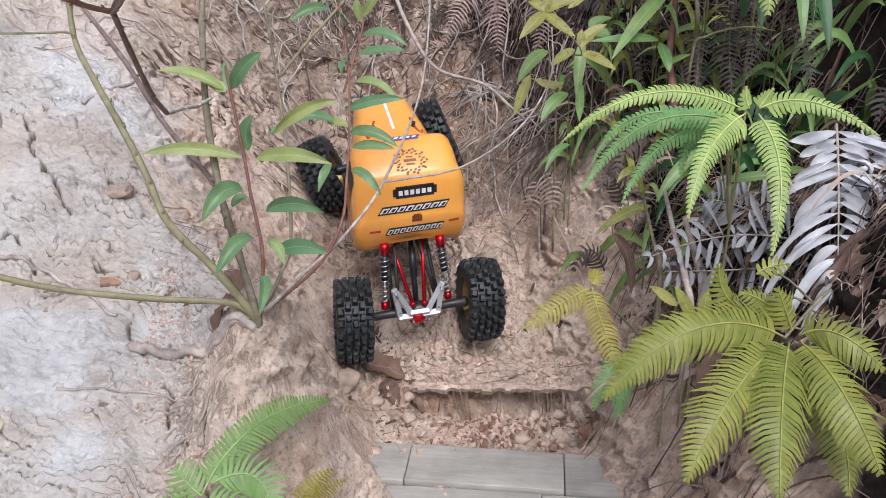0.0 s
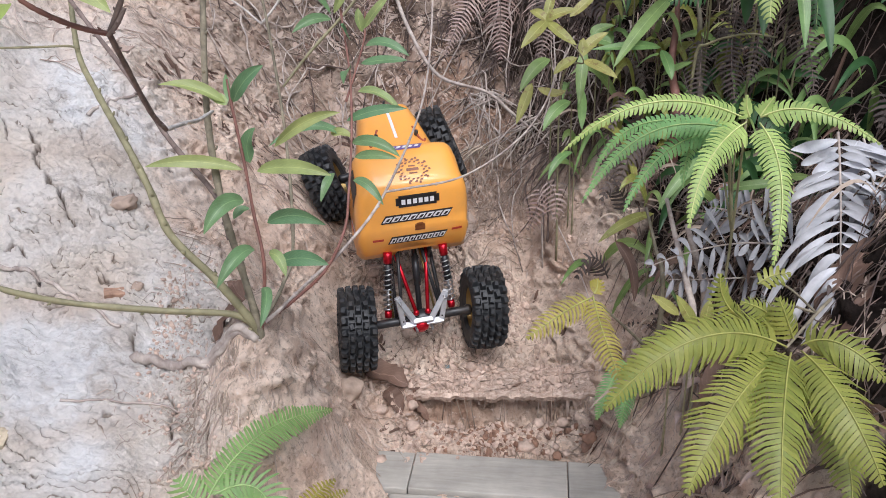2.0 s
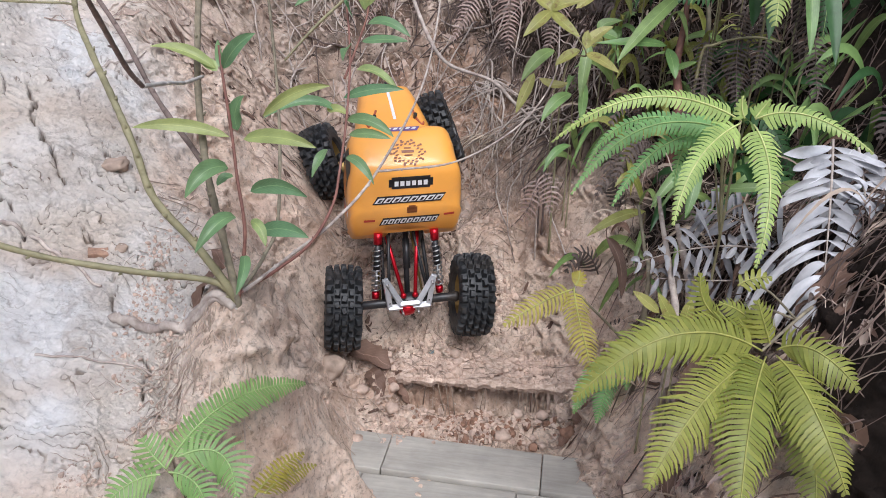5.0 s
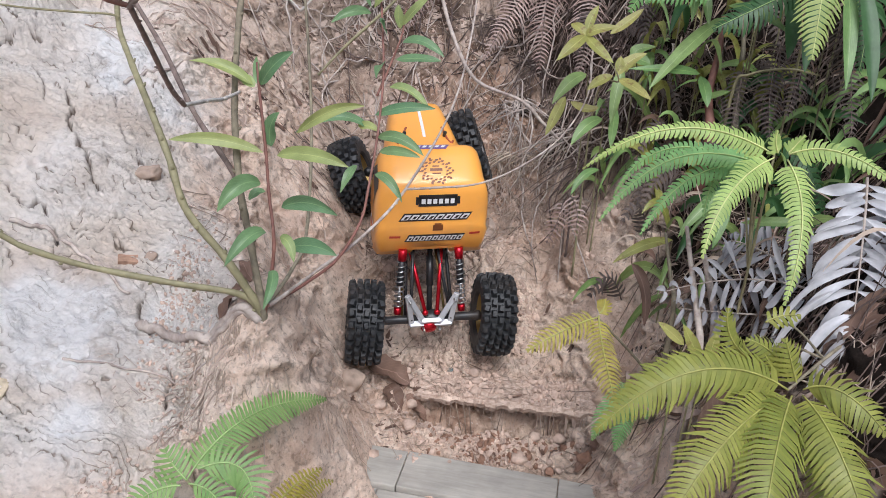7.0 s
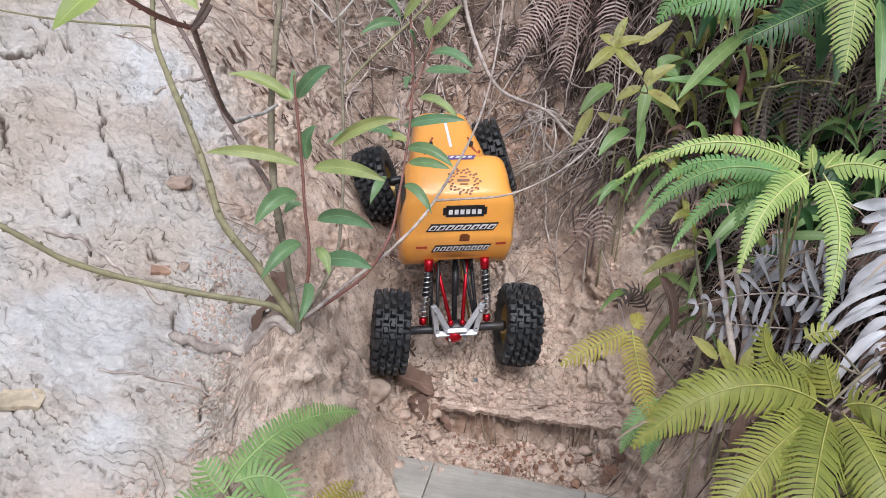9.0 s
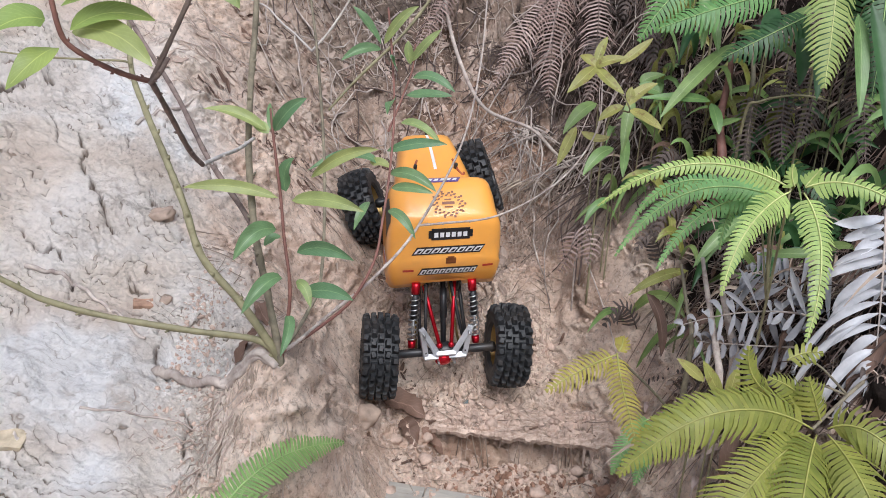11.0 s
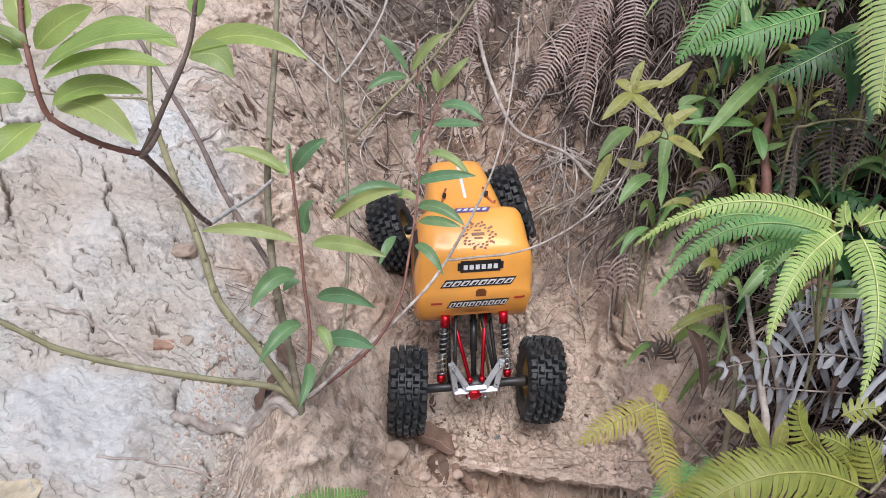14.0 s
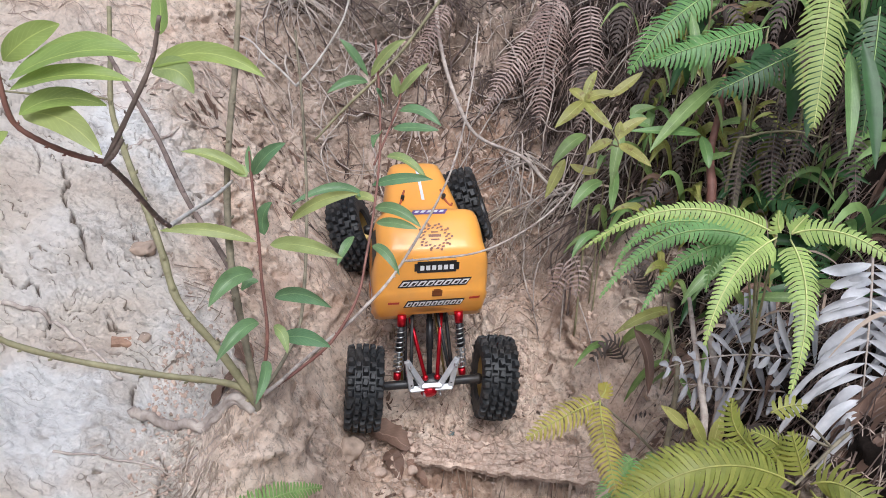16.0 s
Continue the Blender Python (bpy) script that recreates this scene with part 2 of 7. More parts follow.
LEAF_SILVER = leaf_material("silver_fern", (0.34, 0.335, 0.35), (0.78, 0.78, 0.81), 0.7, through=0.12)
LEAF_ASHEN = leaf_material("ashen_fern", (0.15, 0.14, 0.15), (0.56, 0.55, 0.57), 0.75, through=0.1)
# darker copy of deep_fern with shade put into its colour
LEAF_DEEP_SHADED = leaf_material("deep_fern_shaded", (0.13, 0.31, 0.10), (0.22, 0.42, 0.13), 0.45)
LEAF_HERB = leaf_material("herb_leaf", (0.28, 0.31, 0.07), (0.45, 0.41, 0.13), 0.45, spots=0.7, vein=True)
LEAF_LANCE = leaf_material("lance_leaf", (0.14, 0.30, 0.10), (0.30, 0.40, 0.13), 0.38, vein=True)
LEAF_RED = leaf_material("dead_red_leaf", (0.10, 0.058, 0.042), (0.26, 0.155, 0.11), 0.7, through=0.1, vein=True)
# darker copy of dry_fern, the right bank's shade mixed into its brown
LEAF_WITHERED_SHADED = leaf_material("withered_fern_shaded", (0.045, 0.033, 0.03), (0.15, 0.115, 0.10), 0.85, through=0.1)
STEM_GREEN = wood_material("green_bark", (0.18, 0.16, 0.085), (0.33, 0.30, 0.17), (1, 1, 1), 60.0, 0.6, 0.3)
LEAF_NEAR = leaf_material("tip_leaf", (0.24, 0.42, 0.13), (0.48, 0.54, 0.15), 0.45, vein=True, through=0.45)
STEM_BROWN = wood_material("brown_bark", (0.12, 0.10, 0.07), (0.30, 0.26, 0.18), (1, 1, 1), 70.0, 0.8, 0.4)
STEM_DARK_M = wood_material("dark_bark", (0.10, 0.07, 0.06), (0.26, 0.195, 0.17), (1, 1, 1), 80.0, 0.8, 0.4)
STEM_RED = wood_material("red_bark", (0.15, 0.06, 0.045), (0.28, 0.13, 0.10), (1, 1, 1), 60.0, 0.6, 0.3)
ROOT = wood_material("pale_root", (0.25, 0.19, 0.165), (0.58, 0.50, 0.44), (1, 1, 1), 60.0, 0.85, 0.5)
RACHIS = plain("fern_rib", (0.60, 0.64, 0.26), 0.6, vary=0.25, size=50, bump=0.1)
RACHIS_OLIVE = plain("olive_rib", (0.38, 0.37, 0.10), 0.6, vary=0.25, size=50, bump=0.1)
RACHIS_GREEN = plain("green_rib", (0.34, 0.48, 0.18), 0.6, vary=0.25, size=50, bump=0.1)
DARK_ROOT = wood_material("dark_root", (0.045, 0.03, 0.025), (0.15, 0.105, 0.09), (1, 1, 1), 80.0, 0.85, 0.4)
PALE_TWIG = wood_material("bare_twig", (0.42, 0.37, 0.33), (0.70, 0.65, 0.60), (1, 1, 1), 60.0, 0.7, 0.3)
STRAW = leaf_material("straw", (0.22, 0.155, 0.12), (0.58, 0.47, 0.37), 0.85, through=0.1)
LITTER = leaf_material("straw_litter", (0.33, 0.235, 0.19), (0.66, 0.54, 0.45), 0.85, through=0.05)
LITTER_BROWN = leaf_material("brown_litter", (0.15, 0.10, 0.08), (0.44, 0.33, 0.27), 0.85, through=0.05)
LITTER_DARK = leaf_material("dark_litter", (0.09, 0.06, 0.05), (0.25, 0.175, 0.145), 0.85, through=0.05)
LOG = wood_material("rotten_log", (0.29, 0.19, 0.14), (0.66, 0.52, 0.43), (9, 26, 26), 8.0, 0.95, 1.0)
PLANK = wood_material("weathered_plank", (0.36, 0.34, 0.30), (0.46, 0.43, 0.385), (2.0, 18, 18), 9.0, 0.85, 0.25)
RED_CLOD = plain("red_clod", (0.27, 0.155, 0.105), 0.95, vary=0.4, size=60, bump=0.7)
CLOD = plain("clod", (0.52, 0.39, 0.315), 0.95, vary=0.35, size=60, bump=0.7)
STONE = plain("stone", (0.40, 0.30, 0.235), 0.9, vary=0.3, size=45, bump=0.6)

# ---- building tools ----
def part(name, bm, material, parent=None, label="", smooth=True):
    """Links a bmesh as one mesh object, under parent if there is one."""
    me = bpy.data.meshes.new(name)
    bm.to_mesh(me)
    bm.free()
    me.materials.append(material)
    if smooth:
        me.polygons.foreach_set("use_smooth", [True] * len(me.polygons))
    ob = new(name, me)
    ob.parent = parent
    if label:
        tagged(ob, label)
    return ob


def thing(name, label, category, group="", kind="", at=None):
    ob = new(name)
    ob.empty_display_size = 0.02
    if at is not None:
        ob.location = at
    return tagged(ob, label, category, group, kind)


def curve_points(points, steps):
    """A smooth line (Catmull-Rom) through the points."""
    p = [Vector(q) for q in points]
    p = [2 * p[0] - p[1]] + p + [2 * p[-1] - p[-2]]
    line = []
    for i in range(1, len(p) - 2):
        for k in range(steps):
            t = k / steps
            a, b, c, d = p[i - 1:i + 3]
            line.append(0.5 * ((2 * b) + (c - a) * t + (2 * a - 5 * b + 4 * c - d) * t * t + (3 * b - a - 3 * c + d) * t ** 3))
    return line + [p[-2].copy()]


def bend(points, steps):
    """A quadratic arc from the first point by way of the second to the third; the second lies off the arc."""
    a, b, c = (Vector(q) for q in points)
    return [a * (1 - t) ** 2 + b * 2 * t * (1 - t) + c * t * t for t in (k / steps for k in range(steps + 1))]


def tube(bm, line, r0, r1, sides=6, rough=0.0, rng=random):
    """A round tapered stick along a line of points."""
    rings, ref = [], Vector((0.31, 0.17, 0.93))
    for i, p in enumerate(line):
        d = (line[min(i + 1, len(line) - 1)] - line[max(i - 1, 0)])
        d = d.normalized() if d.length > 1e-9 else Vector((0, 0, 1))
        u = d.cross(ref)
        u = u.normalized() if u.length > 1e-3 else d.orthogonal().normalized()
        w = d.cross(u)
        r = (r0 + (r1 - r0) * i / max(1, len(line) - 1)) * (1 + rng.uniform(-rough, rough))
        rings.append([bm.verts.new(p + (u * math.cos(a) + w * math.sin(a)) * r) for a in (2 * math.pi * k / sides for k in range(sides))])
    for a, b in zip(rings, rings[1:]):
        for k in range(sides):
            bm.faces.new((a[k], a[(k + 1) % sides], b[(k + 1) % sides], b[k]))
    bm.faces.new(rings[0][::-1])
    bm.faces.new(rings[-1])


def stick(a, b, r, sides=10, r_end=None):
    bm = bmesh.new()
    a, b = Vector(a), Vector(b)
    tube(bm, [a, a.lerp(b, 0.5), b], r, r if r_end is None else r_end, sides)
    return bm


def box(bm, size, at=(0, 0, 0), bevel=0.0, turn=None):
    m = Matrix.Translation(at) @ (turn or Matrix()) @ Matrix.Diagonal((*size, 1))
    made = bmesh.ops.create_cube(bm, size=1.0, matrix=m)["verts"]
    if bevel:
        edges = list({e for v in made for e in v.link_edges})
        bmesh.ops.bevel(bm, geom=edges, offset=bevel, segments=2, affect="EDGES", profile=0.6)


def revolve(bm, profile, sides=32, axis="X", at=(0, 0, 0)):
    """A turned shape; profile rows are (along, radius)."""
    rings = []
    for s, r in profile:
        ring = []
        for k in range(sides):
            a = 2 * math.pi * k / sides
            p = (s, r * math.cos(a), r * math.sin(a)) if axis == "X" else (r * math.cos(a), r * math.sin(a), s)
            ring.append(bm.verts.new(Vector(p) + Vector(at)))
        rings.append(ring)
    for a, b in zip(rings, rings[1:]):
        for k in range(sides):
            bm.faces.new((a[k], b[k], b[(k + 1) % sides], a[(k + 1) % sides]))
    return rings


FACING = Vector((0.0, -0.72, 0.69))


def blade(bm, line, width, facing=FACING, fold=0.22, shape=0.8, curl=0.0):
    """A leaf along a line: widest below its middle, drawn out to a point, folded along the midrib."""
    n = len(line) - 1
    rows = []
    uv = bm.loops.layers.uv.verify()
    for i, p in enumerate(line):
        t = i / n
        d = (line[min(i + 1, n)] - line[max(i - 1, 0)]).normalized()
        side = d.cross(facing)
        side = side.normalized() if side.length > 1e-3 else d.orthogonal().normalized()
        up = side.cross(d).normalized()
        w = 0.5 * width * (2.9 * t ** 0.7 * (1 - t) ** 0.9) + 0.0003
        lift = up * (w * fold)
        wave = up * (curl * w * math.sin(9 * t))
        rows.append([bm.verts.new(p - side * w + lift + wave), bm.verts.new(p - side * w * 0.5 + lift * 0.4),
                     bm.verts.new(p), bm.verts.new(p + side * w * 0.5 + lift * 0.4), bm.verts.new(p + side * w + lift - wave)])
    for a, b in zip(rows, rows[1:]):
        for k in range(4):
            face = bm.faces.new((a[k], a[k + 1], b[k + 1], b[k]))
            t0, t1 = rows.index(a) / n, rows.index(b) / n
            for loop, (u, v) in zip(face.loops, ((k / 4, t0), ((k + 1) / 4, t0), ((k + 1) / 4, t1), (k / 4, t1))):
                loop[uv].uv = (u, v)


def leaflets(bm, line, width, gap=0.0052, facing=FACING, droop=0.25, lean=0.32, fill=0.70, rng=random, start=0.06, ragged=0.12, taper=False):
    """The two combs of narrow leaflets along a frond's stalk."""
    lengths = [0.0]
    for a, b in zip(line, line[1:]):
        lengths.append(lengths[-1] + (b - a).length)
    total = lengths[-1]
    count = max(6, int(total / gap))
    for k in range(count):
        s = total * (start + (1 - start) * (k + 0.5) / count)
        i = max(j for j in range(len(line) - 1) if lengths[j] <= s)
        f = (s - lengths[i]) / max(1e-9, lengths[i + 1] - lengths[i])
        p = line[i].lerp(line[i + 1], f)
        d = (line[i + 1] - line[i]).normalized()
        side = d.cross(facing)
        side = side.normalized() if side.length > 1e-3 else d.orthogonal().normalized()
        up = side.cross(d).normalized()
        t = s / total
        half = 0.5 * width * min(1.0, 0.72 + t * 1.4) * min(1.0, (1.02 - t) * 2.3) ** 0.8
        if taper:
            half = 0.5 * width * min(1.0, 0.70 + t * 3.0) * (1.03 - t) ** 0.8
        for sign in (-1, 1):
            reach = half * rng.uniform(1 - ragged, 1 + ragged * 0.5)
            out = (side * sign + d * (lean + 0.25 * t)).normalized()
            sag = droop * rng.uniform(0.5, 1.4)
            w = gap * fill * 0.5
            tip = p + out * reach - up * (sag * reach) - Vector((0, 0, 0.25 * sag * reach))
            mid = p + out * (reach * 0.55) - up * (sag * reach * 0.22)
            low, high = up * w * 0.3, d * (reach * 0.06)
            a, b = bm.verts.new(p - d * w * 1.25), bm.verts.new(p + d * w * 1.25)
            c, e = bm.verts.new(mid + d * w + low), bm.verts.new(mid - d * w + low)
            near = mid.lerp(tip, 0.72)
            g, h = bm.verts.new(near + d * w * 0.85 + high), bm.verts.new(near - d * w * 0.7 + high)
            q = bm.verts.new(tip + high * 2)
            bm.faces.new((a, b, c, e))
            bm.faces.new((e, c, g, h))
            bm.faces.new((h, g, q))



def frond(parent, width, points, material, stalk, label="", gap=0.0052, dead=False, **how):
    """One frond of a fern: its comb of leaflets, with the stalk under it."""
    line = bend(points, 22)
    bm = bmesh.new()
    leaflets(bm, line, width, gap, **how)
    ob = part("frond", bm, material, parent, label)
    bm = bmesh.new()
    tube(bm, [q + Vector((0, -0.0006, 0.0006)) for q in line], 0.0010, 0.0004, 5)
    part("stalk", bm, stalk if dead else RACHIS if material in (LEAF_BRIGHT, LEAF_OLIVE_PALE) else RACHIS_GREEN if material in (LEAF_SOFT, LEAF_DEEP, LEAF_DEEP_SHADED, LEAF_DARK_SHADED) else RACHIS_OLIVE, ob)
    return ob


def limp_frond(parent, width, points, material, stalk, seed, pairs=15, blade_width=(0.007, 0.011), hang=(0.7, 1.25)):
    """A withered frond: long limp leaflets that hang from the stalk, each a little curled."""
    r = random.Random(seed)
    line = bend(points, 20)
    bm = bmesh.new()
    for k in range(1, pairs + 1):
        t = k / (pairs + 0.5)
        i = min(19, int(t * 20))
        p = line[i].lerp(line[i + 1], t * 20 - i)
        d = (line[i + 1] - line[i]).normalized()
        side = d.cross(FACING).normalized()
        reach = 0.5 * width * (0.55 + 0.9 * math.sin(math.pi * min(1, 0.15 + t * 0.85))) * r.uniform(0.25, 1.2)
        for sign in (-1, 1):
            out = (side * sign * r.uniform(0.8, 1.1) + d * r.uniform(0.2, 0.6)).normalized()
            mid = p + out * reach * 0.62 + Vector((0, -0.008, 0.006)) * r.uniform(0, 1)
            tip = p + out * reach * 0.72 + Vector((r.uniform(-0.006, 0.006), r.uniform(-0.01, 0.004), -reach * (hang[0] + (hang[1] - hang[0]) * t) * r.uniform(0.75, 1.25)))
            blade(bm, bend((p, mid, tip), 8), r.uniform(*blade_width), facing=FACING + Vector((r.uniform(-0.5, 0.5), r.uniform(-0.3, 0.3), r.uniform(-0.4, 0.2))), fold=r.uniform(0.2, 0.8), curl=0.3)
    ob = part("frond", bm, material, parent)
    bm = bmesh.new()
    tube(bm, line, 0.0016, 0.0006, 5)
    part("stalk", bm, stalk, ob)
    return ob


def hub_of(rows):
    return Vector(rows[0][1][0])


def on_ground(x, y, lift=0.0):
    return Vector((x, y, float(height(x, y)) + lift))
# ---------------------------------------------------------------- ground shape
def value_noise(x, y, seed=0):
    """Smooth noise between -1 and 1 on a unit lattice."""
    xi, yi = np.floor(x).astype(np.int64), np.floor(y).astype(np.int64)
    fx, fy = x - xi, y - yi
    fx, fy = fx * fx * (3 - 2 * fx), fy * fy * (3 - 2 * fy)

    def corner(a, b):
        n = (a * 374761393 + b * 668265263 + seed * 982451653) & 0x7FFFFFFF
        n = ((n ^ (n >> 13)) * 1274126177) & 0x7FFFFFFF
        n = ((n ^ (n >> 16)) * 461845907) & 0x7FFFFFFF
        return (n / 0x7FFFFFFF) * 2 - 1
    a, b = corner(xi, yi), corner(xi + 1, yi)
    c, d = corner(xi, yi + 1), corner(xi + 1, yi + 1)
    return (a * (1 - fx) + b * fx) * (1 - fy) + (c * (1 - fx) + d * fx) * fy


def fractal(x, y, size, octaves=4, seed=0):
    total, weight = 0.0, 1.0
    for k in range(octaves):
        total = total + weight * value_noise(x / size + 17.3 * k, y / size - 9.1 * k, seed + k)
        size, weight = size / 2.07, weight * 0.5
    return total


def plates(x, y, size, seed=0):
    """Cracked plates: the distance to the nearest joint, and a number for each plate."""
    x, y = x / size, y / size
    xi, yi = np.floor(x).astype(np.int64), np.floor(y).astype(np.int64)
    near, second, tone = np.full(x.shape, 9.0), np.full(x.shape, 9.0), np.zeros(x.shape)
    for dx in (-1, 0, 1):
        for dy in (-1, 0, 1):
            a, b = xi + dx, yi + dy
            n = (a * 73856093 ^ b * 19349663 ^ (seed * 83492791 + 7)) & 0x7FFFFFFF
            n = ((n ^ (n >> 13)) * 1274126177) & 0x7FFFFFFF
            m = ((n ^ (n >> 15)) * 461845907) & 0x7FFFFFFF
            d = np.hypot(a + n / 0x7FFFFFFF - x, b + m / 0x7FFFFFFF - y)
            closer = d < near
            second = np.where(closer, near, np.minimum(second, d))
            tone = np.where(closer, ((n ^ m) & 1023) / 511.5 - 1, tone)
            near = np.where(closer, d, near)
    return second - near, tone


def soft_max(a, b, k):
    return 0.5 * (a + b + np.sqrt((a - b) ** 2 + k * k))


def soft_min(a, b, k):
    return 0.5 * (a + b - np.sqrt((a - b) ** 2 + k * k))


def gully(x, y):
    """The floor of the gully: a shelf, then a slope that steepens towards the head."""
    z = np.interp(y, [-3.0, 0.3, 0.78, 0.93, 1.03, 1.09, 1.35, 1.62, 1.95, 2.6, 6.0],
                  [-1.6, -0.25, -0.02, 0.006, 0.035, 0.075, 0.285, 0.60, 0.88, 1.08, 1.5])
    return z + 0.9 * np.maximum(0, np.abs(x - 0.02) - 0.15) ** 1.5 * np.clip((y - 0.9) * 3, 0, 1)


def bank_edge(y):
    return np.interp(y, [0.2, 0.55, 0.68, 0.76, 0.86, 1.05, 1.25, 1.6, 2.2],
                     [-0.225, -0.21, -0.19, -0.19, -0.27, -0.385, -0.46, -0.62, -0.9])


def left_bank(x, y):
    z = 0.343 - 0.26 * np.clip(x + 0.355, -0.7, 1) + 0.45 * (np.clip(y, -1, 1.35) - 0.771)
    z = z + 0.75 * np.clip(y - 1.35, 0, 0.5) + 0.2 * np.maximum(0, y - 1.85)
    return z + 0.028 * np.clip((y - 1.012 - 0.70 * (x + 0.65) - 0.012 * np.sin(55 * x)) * 70, 0, 1) * np.clip((-0.585 - x) * 25, 0, 1)


def height(x, y, fine=True):
    x, y = np.asarray(x, float), np.asarray(y, float)
    wob = 0.02 * fractal(x, y, 0.13, 3, 40)
    g = gully(x + wob, y + 0.6 * wob)
    e = bank_edge(y) + wob + 0.004 * fractal(x, y, 0.04, 2, 41)
    bank = left_bank(x, y)
    side = left_bank(e, y) - np.interp(y, [0.6, 0.8, 1.0, 1.3, 1.7], [2.8, 2.4, 1.7, 1.2, 0.9]) * (x - e)
    low = soft_min(bank, side, np.interp(y, [0.5, 0.82, 1.0], [0.05, 0.055, 0.03]))
    z = soft_max(g, low, 0.03)
    xr = np.interp(y, [0.3, 0.85, 0.95, 1.15, 1.35, 1.7], [0.17, 0.19, 0.20, 0.15, 0.13, 0.10]) + 1.4 * wob
    rise = np.maximum(0, x - xr)
    right = 1.7 * np.minimum(rise, 0.28) + 0.45 * np.clip(rise - 0.28, 0, 1.2) + 0.05 * np.maximum(0, rise - 1.48)
    right = right * np.interp(y, [1.2, 1.8], [1.0, 0.35])
    right = right * (1 - 0.8 * np.exp(-((x - 0.50) / 0.24) ** 2 - ((y - 1.20) / 0.27) ** 2))
    z = soft_max(z, g + right, 0.02) - 0.01
    far = np.clip((np.hypot(x, y - 1.0) - 1.25) / 2.2, 0, 1)
    far = far * far * (3 - 2 * far)
    z = z * (1 - far) + far * (0.14 * y + 0.25 * np.clip(y - 0.5, 0, 2.5) + 0.25 * fractal(x, y, 3.0, 3, 90))
    if not fine:
        return z
    rock = np.clip((e - x) / 0.04, 0, 1)
    steep = np.clip(np.abs(height(x + 0.01, y, False) - height(x - 0.01, y, False)) / 0.02, 0, 4)
    calm = 1 / (1 + 0.7 * steep)
    z = z + calm * 0.012 * fractal(x, y, 0.11, 3, 3) + rock * 0.004 * fractal(x, y * 1.6, 0.045, 3, 9)
    z = z + calm ** 1.8 * (1 - rock) * (0.008 * fractal(x, y, 0.035, 3, 5) + 0.005 * fractal(x, y, 0.012, 2, 6))
    # scaly weathered skin of the rock
    ridge = 1 - np.abs(fractal(x + 0.3 * y, y, 0.028, 3, 31)) * 1.6
    fine_ridge = 1 - np.abs(fractal(x * 0.7, y, 0.013, 2, 35)) * 1.6
    z = z + rock * (0.0036 * np.clip(ridge, -0.5, 1) + 0.0022 * np.clip(fine_ridge, -0.5, 1))
    wx, wy = x + 0.006 * fractal(x, y, 0.02, 3, 71), y + 0.006 * fractal(x, y, 0.02, 3, 72)
    joint, tone = plates(wx, wy * 1.35, 0.030, 1)
    z = z + rock * (0.0014 * tone - 0.0012 * np.clip(1 - joint / 0.12, 0, 1) * (tone > 0.1))
    joint, tone = plates(wx, wy * 1.5, 0.013, 2)
    z = z + rock * (0.0006 * tone - 0.0005 * np.clip(1 - joint / 0.2, 0, 1) * (tone > 0.2))
    # flakes with a sharp broken edge
    broken = np.clip(0.55 + 1.1 * fractal(x, y, 0.09, 2, 28), 0, 1)
    flakes = fractal(x * 0.8, y * 1.5, 0.05, 4, 25) * 3.2
    small = fractal(x * 0.8 + 5, y * 1.6, 0.022, 3, 26) * 2.6
    z = z + rock * broken * (0.0055 * (flakes - np.floor(flakes)) + 0.0020 * (small - np.floor(small)))
    # flaky ledges across the bank
    s = fractal(x * 0.6 + 3, y, 0.06, 3, 21)
    z = z + rock * 0.006 * (np.clip(s * 6, -1, 1) * 0.5)
    return z
# ---------------------------------------------------------------- end of ground shape

# ---- the ground: one sheet ----
def spread(dense0, dense1, step, far0, far1, count=26):
    mid = np.arange(dense0, dense1 + step / 2, step)
    grow = (np.linspace(0, 1, count + 1)[1:]) ** 3.0
    return np.concatenate([(dense0 + (far0 - dense0) * grow)[::-1], mid, dense1 + (far1 - dense1) * grow])


gx, gy = spread(-0.80, 0.60, 0.0018, -60, 60, 34), spread(0.48, 1.62, 0.0018, -60, 90, 34)
GX, GY = np.meshgrid(gx, gy)
GZ = height(GX, GY)


def carve(points, depth, wide, seed):
    """A crack along a crooked line: returns how deep it lies below the surface."""
    out = np.zeros(GX.shape)
    xs, ys = [p[0] for p in points], [p[1] for p in points]
    i0, i1 = np.searchsorted(gx, (min(xs) - 0.04, max(xs) + 0.04))
    j0, j1 = np.searchsorted(gy, (min(ys) - 0.04, max(ys) + 0.04))
    X, Y = GX[j0:j1, i0:i1], GY[j0:j1, i0:i1]
    best = np.full(X.shape, 9.0)
    wx = X + 0.007 * fractal(X, Y, 0.03, 4, seed)
    wy = Y + 0.007 * fractal(X, Y, 0.03, 4, seed + 7)
    for (x0, y0), (x1, y1) in zip(points, points[1:]):
        dx, dy = x1 - x0, y1 - y0
        t = np.clip(((wx - x0) * dx + (wy - y0) * dy) / (dx * dx + dy * dy), 0, 1)
        best = np.minimum(best, np.hypot(wx - x0 - t * dx, wy - y0 - t * dy))
    vary = np.clip(0.75 + 1.2 * fractal(X, Y, 0.03, 2, seed + 3), 0.12, 1.3)
    out[j0:j1, i0:i1] = depth * np.minimum(1, vary) * np.clip(1.15 - best / (0.42 * wide * vary), 0, 1)
    return out


